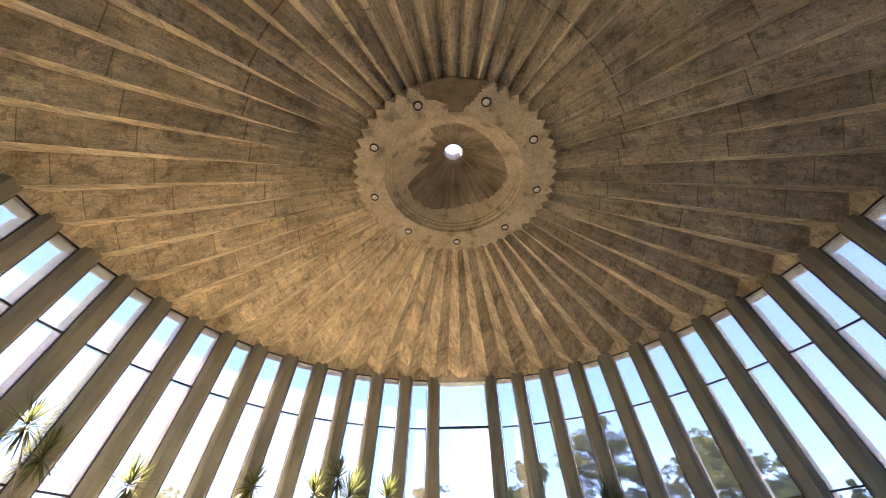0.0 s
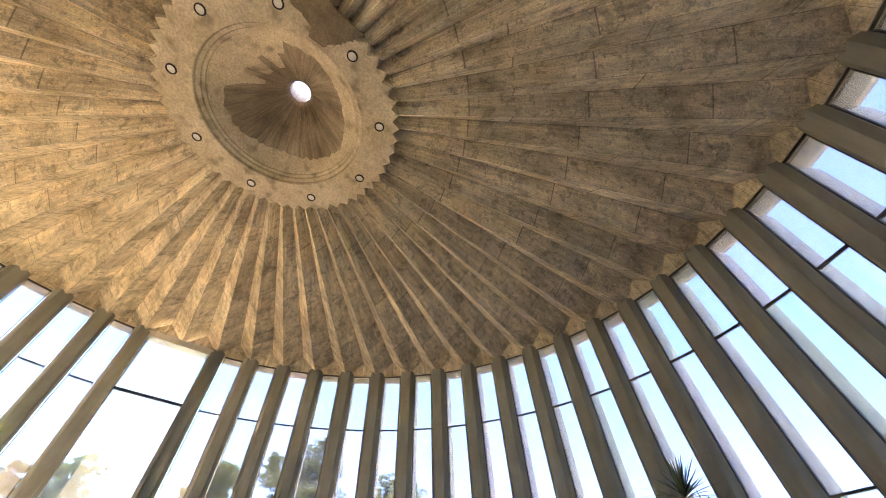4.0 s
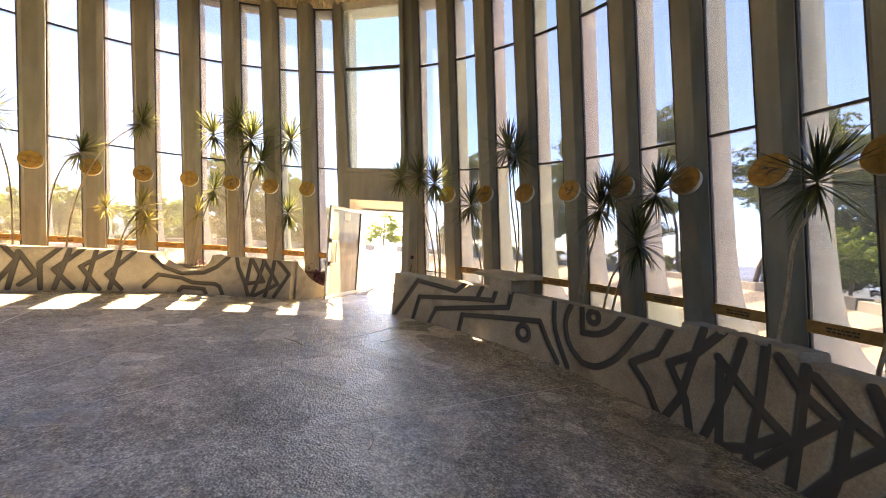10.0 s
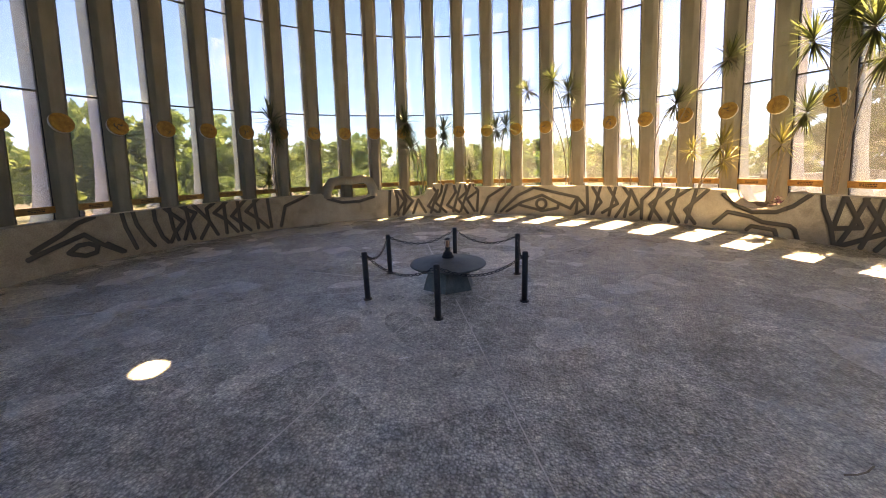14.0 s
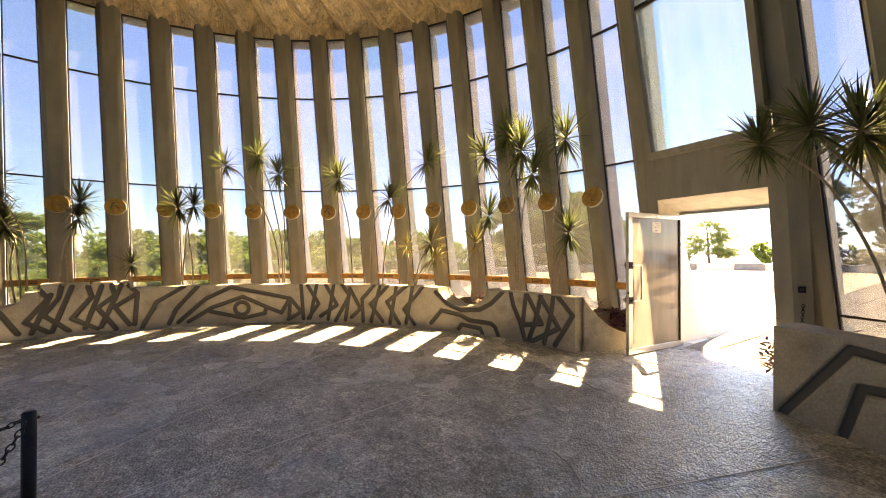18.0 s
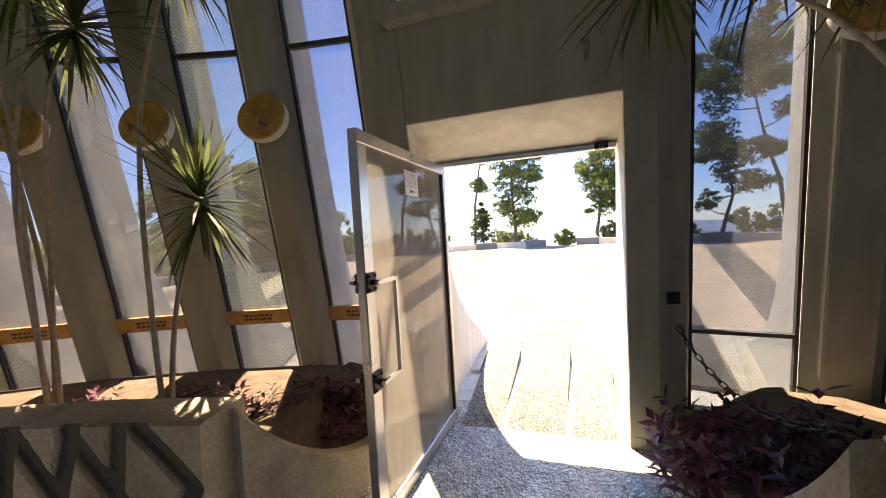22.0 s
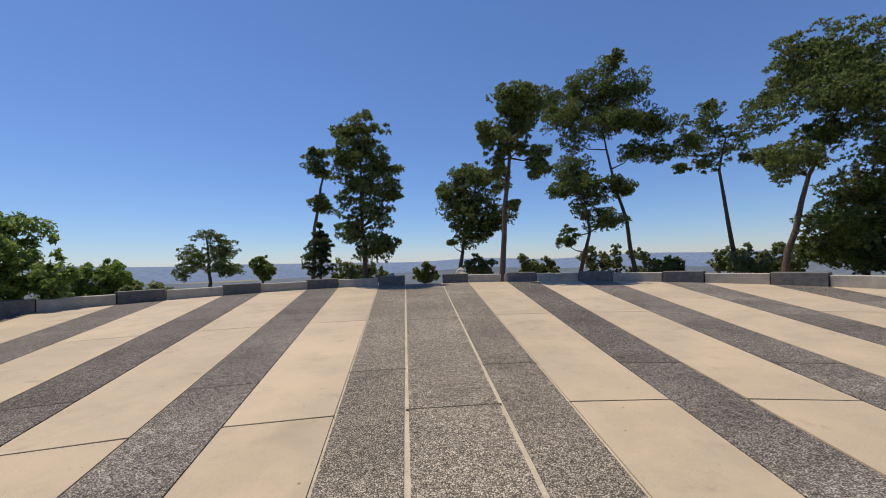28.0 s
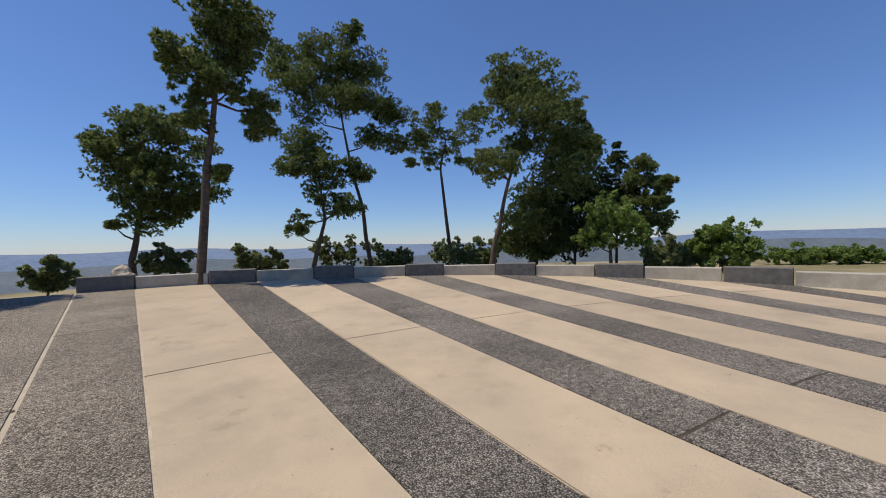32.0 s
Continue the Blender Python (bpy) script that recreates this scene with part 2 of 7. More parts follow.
def panels(m):
    """Formwork panels on the folds: each cast a little lighter or darker, with rough open joints and wormy blotches."""
    n, l = m.node_tree.nodes, m.node_tree.links
    co, sp = n.new("ShaderNodeTexCoord"), n.new("ShaderNodeSeparateXYZ")
    l.new(co.outputs["Object"], sp.inputs[0])
    an, ln, cb, sc_ = n.new("ShaderNodeMath"), n.new("ShaderNodeVectorMath"), n.new("ShaderNodeCombineXYZ"), n.new("ShaderNodeMath")
    an.operation, ln.operation, sc_.operation = 'ARCTAN2', 'LENGTH', 'MULTIPLY'
    l.new(sp.outputs[1], an.inputs[0])
    l.new(sp.outputs[0], an.inputs[1])
    flat = n.new("ShaderNodeVectorMath")
    flat.operation = 'MULTIPLY'
    flat.inputs[1].default_value = (1, 1, 0)
    l.new(co.outputs["Object"], flat.inputs[0])
    l.new(flat.outputs[0], ln.inputs[0])
    sc_.inputs[1].default_value = N_FACES / (2 * math.pi)
    l.new(an.outputs[0], sc_.inputs[0])
    l.new(ln.outputs["Value"], cb.inputs[0])
    l.new(sc_.outputs[0], cb.inputs[1])
    br = n.new("ShaderNodeTexBrick")
    br.offset, br.offset_frequency, br.squash = 0.37, 2, 1.0
    br.inputs["Color1"].default_value, br.inputs["Color2"].default_value, br.inputs["Mortar"].default_value = (0.87, 0.87, 0.87, 1), (1.10, 1.10, 1.10, 1), (0.5, 0.5, 0.5, 1)
    br.inputs["Scale"].default_value, br.inputs["Mortar Size"].default_value, br.inputs["Mortar Smooth"].default_value = 1.0, 0.012, 0.4
    br.inputs["Brick Width"].default_value, br.inputs["Row Height"].default_value = 1.55, 1.0
    l.new(cb.outputs[0], br.inputs["Vector"])
    bs = n["Principled BSDF"]
    mx = n.new("ShaderNodeVectorMath")
    mx.operation = 'MULTIPLY'
    l.new(bs.inputs["Base Color"].links[0].from_socket, mx.inputs[0])
    l.new(br.outputs["Color"], mx.inputs[1])
    l.new(mx.outputs[0], bs.inputs["Base Color"])
    for scale_, a, c, lo in ((1.7, 0.50, 0.66, 0.74), (6.5, 0.54, 0.62, 0.72), (22.0, 0.58, 0.66, 0.62)):
        nz, mr = n.new("ShaderNodeTexNoise"), n.new("ShaderNodeMapRange")
        nz.inputs["Scale"].default_value, nz.inputs["Detail"].default_value, nz.inputs["Roughness"].default_value, nz.inputs["Distortion"].default_value = scale_, 6, 0.7, 0.6
        l.new(co.outputs["Object"], nz.inputs["Vector"])
        mr.inputs[1].default_value, mr.inputs[2].default_value = a, c
        l.new(nz.outputs["Fac"], mr.inputs[0])
        tint_by(m, mr.outputs[0], 1.06, lo)
        relief(m, nz.outputs["Fac"], 0.35, 0.02)
    return m


def soiled(m):
    """Scattered dark specks, faint footprints of dirt and pale worn patches on stone slabs."""
    n, l = m.node_tree.nodes, m.node_tree.links
    co = n.new("ShaderNodeTexCoord")
    for sc_, detail, a, c, lo, hi in ((0.55, 7, 0.36, 0.6, 0.95, 1.03), (2.2, 9, 0.3, 0.43, 0.87, 1.0)):
        nz, mr = n.new("ShaderNodeTexNoise"), n.new("ShaderNodeMapRange")
        nz.inputs["Scale"].default_value, nz.inputs["Detail"].default_value, nz.inputs["Roughness"].default_value = sc_, detail, 0.7
        l.new(co.outputs["Object"], nz.inputs["Vector"])
        mr.inputs[1].default_value, mr.inputs[2].default_value = a, c
        l.new(nz.outputs["Fac"], mr.inputs[0])
        tint_by(m, mr.outputs[0], lo, hi)
    for sc_, size_ in ((3.1, 0.05), (9.0, 0.07)):
        vo, mr = n.new("ShaderNodeTexVoronoi"), n.new("ShaderNodeMapRange")
        vo.inputs["Scale"].default_value = sc_
        l.new(co.outputs["Object"], vo.inputs["Vector"])
        mr.inputs[1].default_value, mr.inputs[2].default_value = size_ * 0.4, size_
        l.new(vo.outputs["Distance"], mr.inputs[0])
        tint_by(m, mr.outputs[0], 0.5, 1.0)
    return m


def ripple(m):
    """Slow unevenness of a trowelled floor, coloured paler on its rises and darker in its hollows."""
    n, l = m.node_tree.nodes, m.node_tree.links
    co = n.new("ShaderNodeTexCoord")
    for sc_, strength, dist in ((1.1, 0.3, 0.03), (6.0, 0.5, 0.018), (15.0, 0.6, 0.02), (34.0, 1.0, 0.014)):
        nz = n.new("ShaderNodeTexNoise")
        nz.inputs["Scale"].default_value, nz.inputs["Detail"].default_value = sc_, 3
        l.new(co.outputs["Object"], nz.inputs["Vector"])
        relief(m, nz.outputs["Fac"], strength, dist)
        tint_by(m, nz.outputs["Fac"], 0.80, 1.2)
    return m


def clear_glass(name, tint, other, gloss=0.0, dirt=0.0, veil=0.5):
    """Window glass with a film of dust; the tint lies between two colours from pane to pane."""
    m = bpy.data.materials.new(name)
    m.use_nodes = True
    n, l = m.node_tree.nodes, m.node_tree.links
    n.remove(n["Principled BSDF"])
    tr, gl, mx, fr = n.new("ShaderNodeBsdfTransparent"), n.new("ShaderNodeBsdfGlossy"), n.new("ShaderNodeMixShader"), n.new("ShaderNodeFresnel")
    oi, pick = n.new("ShaderNodeObjectInfo"), n.new("ShaderNodeMix")
    pick.data_type = 'RGBA'
    pick.inputs[6].default_value, pick.inputs[7].default_value = (*tint, 1), (*other, 1)
    l.new(oi.outputs["Random"], pick.inputs[0])
    l.new(pick.outputs[2], tr.inputs[0])
    gl.inputs["Roughness"].default_value = gloss
    fr.inputs[0].default_value = 1.45
    l.new(fr.outputs[0], mx.inputs[0])
    l.new(tr.outputs[0], mx.inputs[1])
    l.new(gl.outputs[0], mx.inputs[2])
    co, nz, mr = n.new("ShaderNodeTexCoord"), n.new("ShaderNodeTexNoise"), n.new("ShaderNodeMapRange")
    df, tl, dust, m2 = n.new("ShaderNodeBsdfDiffuse"), n.new("ShaderNodeBsdfTranslucent"), n.new("ShaderNodeMixShader"), n.new("ShaderNodeMixShader")
    run = n.new("ShaderNodeMapping")
    run.inputs["Scale"].default_value = (1.0, 1.0, 0.25)
    l.new(co.outputs["Object"], run.inputs[0])
    nz.inputs["Scale"].default_value, nz.inputs["Detail"].default_value = 5.0, 7
    l.new(run.outputs[0], nz.inputs["Vector"])
    mr.inputs[1].default_value, mr.inputs[2].default_value, mr.inputs[3].default_value, mr.inputs[4].default_value = 0.3, 0.75, dirt * 0.7, dirt * 1.35
    l.new(nz.outputs["Fac"], mr.inputs[0])
    df.inputs[0].default_value = tl.inputs[0].default_value = (0.66, 0.64, 0.6, 1)
    dust.inputs[0].default_value = veil
    l.new(df.outputs[0], dust.inputs[1])
    l.new(tl.outputs[0], dust.inputs[2])
    l.new(mr.outputs[0], m2.inputs[0])
    l.new(mx.outputs[0], m2.inputs[1])
    l.new(dust.outputs[0], m2.inputs[2])
    l.new(m2.outputs[0], n["Material Output"].inputs[0])
    return m


def leaf_mat(name, low, high, rough=0.5, through=0.25):
    m = bpy.data.materials.new(name)
    m.use_nodes = True
    n, l = m.node_tree.nodes, m.node_tree.links
    bsdf = n["Principled BSDF"]
    geo = n.new("ShaderNodeNewGeometry")
    ramp = n.new("ShaderNodeValToRGB")
    ramp.color_ramp.elements[0].color, ramp.color_ramp.elements[1].color = (*low, 1), (*high, 1)
    l.new(geo.outputs["Random Per Island"], ramp.inputs[0])
    l.new(ramp.outputs[0], bsdf.inputs["Base Color"])
    bsdf.inputs["Roughness"].default_value = rough
    bsdf.inputs["Specular IOR Level"].default_value = 0.3
    tl, mx = n.new("ShaderNodeBsdfTranslucent"), n.new("ShaderNodeMixShader")
    l.new(ramp.outputs[0], tl.inputs[0])
    mx.inputs[0].default_value = through
    l.new(bsdf.outputs[0], mx.inputs[1])
    l.new(tl.outputs[0], mx.inputs[2])
    l.new(mx.outputs[0], n["Material Output"].inputs[0])
    return m


# inner columns and facings get a darker grey than portal and fins
M_COL = weather(material("grey_concrete", (0.235, 0.23, 0.185), (0.31, 0.30, 0.245), scale=0.5, grain=85, bump=0.25, depth=0.003, spots=0.10, spot_scale=2.0, grit=(0.92, 1.05)))
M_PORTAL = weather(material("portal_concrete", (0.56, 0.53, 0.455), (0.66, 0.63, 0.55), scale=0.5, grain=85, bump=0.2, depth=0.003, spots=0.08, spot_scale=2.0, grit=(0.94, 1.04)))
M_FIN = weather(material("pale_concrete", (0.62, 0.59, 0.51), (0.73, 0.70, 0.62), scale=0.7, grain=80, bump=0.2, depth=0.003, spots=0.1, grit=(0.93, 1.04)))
N_FACES = 108
M_CEIL = panels(boards(material("board_marked_concrete", (0.56, 0.46, 0.315), (0.82, 0.70, 0.51), scale=1.3, grain=45, bump=0.6, depth=0.008, spots=0.25, spot_scale=9.0, grit=(0.74, 1.14), rough=0.92)))
M_RING = material("rough_plaster", (0.46, 0.37, 0.245), (0.66, 0.55, 0.39), scale=3.2, grain=40, bump=0.8, depth=0.01, spots=0.45, spot_scale=5.0, grit=(0.74, 1.14), rough=0.92)
M_CONE = boards(material("dark_brown_concrete", (0.20, 0.155, 0.105), (0.46, 0.375, 0.26), scale=0.9, grain=50, bump=0.4, depth=0.006, spots=0.3, spot_scale=3.0, rough=0.92), 0.35)
M_BENCH = material("cast_concrete", (0.30, 0.26, 0.195), (0.45, 0.395, 0.30), scale=1.6, grain=55, bump=0.4, depth=0.006, spots=0.25, spot_scale=3.5, grit=(0.78, 1.14), rough=0.9)
M_GROOVE = material("groove_concrete", (0.10, 0.095, 0.08), (0.16, 0.15, 0.125), scale=3, grain=50, bump=0.3, rough=0.9)
M_FLOOR = ripple(pebble("washed_floor", (0.47, 0.47, 0.42), (0.70, 0.695, 0.63), size=62, rough=0.26, bump=1.0, depth=0.011, spec=1.0, contrast=0.4, mottle=0.26))
M_JOINT = material("joint_mortar", (0.60, 0.58, 0.53), (0.76, 0.74, 0.69), scale=6, rough=0.8)
M_PAPER = material("white_paper", (0.74, 0.74, 0.72), (0.82, 0.82, 0.8), scale=8, rough=0.6, grain=90, bump=0.05, grit=(0.97, 1.02))
M_SOIL = material("planter_soil", (0.09, 0.065, 0.045), (0.18, 0.135, 0.095), scale=8, grain=120, bump=0.9, depth=0.02, rough=0.95)
# brighter copy of the broad leaves, with sunlight put into the colour
M_LIME = leaf_mat("sunlit_tint_leaves", (0.20, 0.28, 0.06), (0.52, 0.60, 0.19), through=0.62)
M_WOOD = material("varnished_rail", (0.30, 0.15, 0.045), (0.48, 0.27, 0.09), scale=14, rough=0.5, grain=90, bump=0.2)
M_DARK = material("dark_gasket", (0.02, 0.019, 0.017), (0.04, 0.036, 0.03), scale=10, rough=0.6)
M_IRON = material("black_iron", (0.012, 0.012, 0.014), (0.03, 0.03, 0.033), scale=20, rough=0.45, metal=0.6, grain=120, bump=0.2)
M_GRATE = material("rusty_cast_iron", (0.012, 0.011, 0.010), (0.028, 0.024, 0.021), scale=15, rough=0.75, metal=0.1, grain=90, bump=0.3)
M_BOWL = material("patinated_bronze", (0.05, 0.06, 0.058), (0.12, 0.13, 0.12), scale=7, rough=0.5, metal=0.5, grain=60, bump=0.3)
M_BRASS = material("tarnished_brass", (0.28, 0.14, 0.09), (0.45, 0.27, 0.17), scale=14, rough=0.4, metal=0.8)
M_ALU = material("worn_aluminium", (0.38, 0.38, 0.37), (0.52, 0.52, 0.51), scale=5, rough=0.30, metal=0.9, grain=200, bump=0.05)
M_GLASS = clear_glass("window_glass", (0.40, 0.41, 0.465), (0.365, 0.405, 0.41), dirt=0.04)
M_FILM = clear_glass("tinted_glass", (0.42, 0.48, 0.49), (0.42, 0.48, 0.49), dirt=0.08)
M_HAZE = clear_glass("dusty_glass", (0.42, 0.39, 0.34), (0.42, 0.39, 0.34), dirt=0.28, veil=0.35)
M_BEIGE = soiled(material("beige_terrazzo", (0.44, 0.36, 0.255), (0.535, 0.422, 0.293), scale=0.8, grain=160, bump=0.15, per_object=0.07, rough=0.8, spots=0.1, spot_scale=1.5))
M_PALE = soiled(material("pale_slab", (0.46, 0.42, 0.34), (0.56, 0.52, 0.43), scale=0.8, grain=150, bump=0.15, per_object=0.05))
M_STRIP = soiled(pebble("grey_pebble_strip", (0.150, 0.134, 0.114), (0.24, 0.215, 0.185), size=95, rough=0.85, bump=0.9, spec=0.2, per_object=0.2, contrast=0.95, mottle=0.6, grain=17, grit=(0.66, 1.28)))
M_PATH = soiled(pebble("path_pebble", (0.23, 0.20, 0.16), (0.33, 0.285, 0.228), size=95, rough=0.88, bump=0.9, spec=0.2, per_object=0.1, contrast=0.95, mottle=0.6, grain=17, grit=(0.72, 1.22)))
M_BASE = material("joint_bed", (0.40, 0.345, 0.26), (0.55, 0.48, 0.37), scale=4, rough=0.95)
M_GAP = material("mossy_shaded_joint", (0.04, 0.032, 0.02), (0.10, 0.08, 0.05), scale=7, rough=0.95)
M_WALLD = material("basalt_block", (0.13, 0.123, 0.112), (0.21, 0.20, 0.182), scale=6, grain=70, bump=0.8, depth=0.012, per_object=0.12, rough=0.9)
M_WALLL = material("limestone_block", (0.36, 0.33, 0.27), (0.5, 0.465, 0.39), scale=3, grain=50, bump=0.5, depth=0.01, per_object=0.08, rough=0.9)
M_GROUND = material("dry_earth", (0.17, 0.155, 0.075), (0.36, 0.30, 0.19), scale=0.25, grain=6, bump=0.5, depth=0.05, rough=0.95, spec=0.05)
M_BARK = material("pine_bark", (0.07, 0.05, 0.035), (0.17, 0.125, 0.09), scale=9, grain=40, bump=0.9, depth=0.03, rough=0.95)
M_PINE = leaf_mat("pine_needles", (0.055, 0.08, 0.027), (0.31, 0.375, 0.125), through=0.45)
M_FIR = leaf_mat("fir_needles", (0.028, 0.045, 0.02), (0.15, 0.185, 0.07), through=0.4)
M_BROAD = leaf_mat("broad_leaves", (0.09, 0.16, 0.036), (0.34, 0.44, 0.12), through=0.55)
M_OLIVE = leaf_mat("scrub_leaves", (0.11, 0.15, 0.06), (0.36, 0.40, 0.18), through=0.55)
M_SPIKE = leaf_mat("dracaena_leaves", (0.03, 0.045, 0.018), (0.17, 0.21, 0.085), rough=0.35, through=0.35)
M_STEM = material("plant_stem", (0.27, 0.22, 0.15), (0.46, 0.39, 0.29), scale=20, grain=60, bump=0.5, rough=0.9)
M_DISC = material("ochre_disc", (0.31, 0.16, 0.04), (0.55, 0.33, 0.09), scale=12, grain=70, bump=0.5, depth=0.004, rough=0.6)


# ---------------------------------------------------------------- mesh helpers
def mesh_ob(name, verts, faces, mat, parent=None, label="", smooth=False, mats=None, index=None):
    me = bpy.data.meshes.new(name)
    me.from_pydata([tuple(v) for v in verts], [], faces)
    for m in (mats or [mat]):
        me.materials.append(m)
    if index is not None:
        me.polygons.foreach_set("material_index", index)
    if smooth:
        me.polygons.foreach_set("use_smooth", [True] * len(me.polygons))
    me.update()
    ob = new(name, me)
    if parent:
        ob.parent = parent
    if label:
        ob["label"] = label
    return ob


def part(name, bm, mat, parent, label="", smooth=False):
    bmesh.ops.recalc_face_normals(bm, faces=bm.faces)
    me = bpy.data.meshes.new(name)
    bm.to_mesh(me)
    bm.free()
    me.materials.append(mat)
    if smooth:
        me.polygons.foreach_set("use_smooth", [True] * len(me.polygons))
    ob = new(name, me)
    if parent:
        ob.parent = parent
    if label:
        ob["label"] = label
    return ob


def thing(name, label, category, group="", kind="", m=None):
    ob = new(name)
    if m is not None:
        ob.matrix_basis = m
    return tagged(ob, label, category, group, kind)


def box_bm(sx, sy, sz, centre=(0, 0, 0), bevel=0.0, turn=None):
    bm = bmesh.new()
    bmesh.ops.create_cube(bm, size=1)
    bmesh.ops.scale(bm, vec=(sx, sy, sz), verts=bm.verts)
    if bevel:
        bmesh.ops.bevel(bm, geom=bm.edges[:], offset=bevel, segments=2, affect='EDGES', profile=0.5)
    if turn is not None:
        bmesh.ops.transform(bm, matrix=turn, verts=bm.verts)
    bmesh.ops.translate(bm, vec=centre, verts=bm.verts)
    return bm


def loft(name, rings, mat, parent=None, label="", caps=True, smooth=False, closed=True):
    """A skin over rings of equal point count."""
    k = len(rings[0])
    verts = [p for r in rings for p in r]
    faces = []
    for i in range(len(rings) - 1):
        for j in range(k if closed else k - 1):
            a, b = i * k + j, i * k + (j + 1) % k
            faces.append((a, b, b + k, a + k))
    if caps:
        faces.append(tuple(range(k - 1, -1, -1)))
        faces.append(tuple(range((len(rings) - 1) * k, len(rings) * k)))
    return mesh_ob(name, verts, faces, mat, parent, label, smooth)


def lathe(name, profile, mat, parent=None, label="", n=48, at=(0, 0, 0), smooth=True, closed=False):
    """profile: (radius, z) from one end to the other."""
    verts, faces = [], []
    for r, z in profile:
        for j in range(n):
            a = 2 * math.pi * j / n
            verts.append((at[0] + r * math.cos(a), at[1] + r * math.sin(a), at[2] + z))
    k = len(profile)
    for i in range(k if closed else k - 1):
        for j in range(n):
            a, b = i * n + j, i * n + (j + 1) % n
            c, d = ((i + 1) % k) * n + (j + 1) % n, ((i + 1) % k) * n + j
            faces.append((a, b, c, d))
    return mesh_ob(name, verts, faces, mat, parent, label, smooth)


def tube(name, pts, radii, mat, parent=None, label="", n=8):
    pts = [Vector(p) for p in pts]
    rings = []
    for i, p in enumerate(pts):
        d = (pts[min(i + 1, len(pts) - 1)] - pts[max(i - 1, 0)]).normalized()
        u = d.orthogonal().normalized() if i == 0 else (rings_u - d * rings_u.dot(d)).normalized()
        rings_u = u
        v = d.cross(u)
        r = radii[i] if isinstance(radii, (list, tuple)) else radii
        rings.append([p + (u * math.cos(2 * math.pi * j / n) + v * math.sin(2 * math.pi * j / n)) * r for j in range(n)])
    return loft(name, rings, mat, parent, label, smooth=True)


def pol(az, r, z):
    return (r * math.cos(radians(az)), r * math.sin(radians(az)), z)


N_COL = 54
STEP = 360 / N_COL


def r_in(z):
    """Inner face of the leaning columns."""
    return 8.2 - 0.232 * z


def r_out(z):
    """Outer edge of the fins, which flare out to the ground."""
    return 8.98 - 0.225 * z + 1.25 * math.exp(-max(z, 0) / 0.30) + 0.60 * math.exp(-max(z, 0) / 0.95)


# ---------------------------------------------------------------- building shell
def build_column(flare=True):
    c_ = new("column")
    zs = (-0.12, 0.0, 0.06, 0.12, 0.2, 0.3, 0.45, 0.65, 0.9, 1.25, 1.7, 2.4, 3.4, 4.6, 5.6, 6.32)
    rings, rings2 = [], []
    for z in zs:
        a, b = r_in(z), r_out(z) if flare else 8.72 - 0.2 * z
        rings.append([(a, -0.10, z), (a + 0.012, -0.112, z), (a + 0.11, -0.18, z), (a + 0.15, -0.178, z), (a + 0.15, 0.178, z), (a + 0.11, 0.18, z), (a + 0.012, 0.112, z), (a, 0.10, z)])
        rings2.append([(a + 0.151, -0.172, z), (b - 0.06, -0.13, z), (b, -0.09, z), (b, 0.09, z), (b - 0.06, 0.13, z), (a + 0.151, 0.172, z)])
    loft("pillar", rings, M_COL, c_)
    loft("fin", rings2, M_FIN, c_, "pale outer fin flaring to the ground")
    return c_


col = build_column()
tagged(col, "leaning grey concrete column with a fin flaring outwards to the ground", "column", "columns round the hall", "structure")
side_col = tagged(build_column(False), "leaning grey concrete column joined to the portal", "column", "columns round the hall", "structure")
side_col.matrix_basis = pose(0, 0, 0, 0, 0, 90 + STEP)
copy_thing(side_col, pose(0, 0, 0, 0, 0, 90 - STEP))
for k in range(2, N_COL - 1):
    if k == 2:
        col.matrix_basis = pose(0, 0, 0, 0, 0, 90 + 2 * STEP)
    else:
        copy_thing(col, pose(0, 0, 0, 0, 0, 90 + k * STEP))


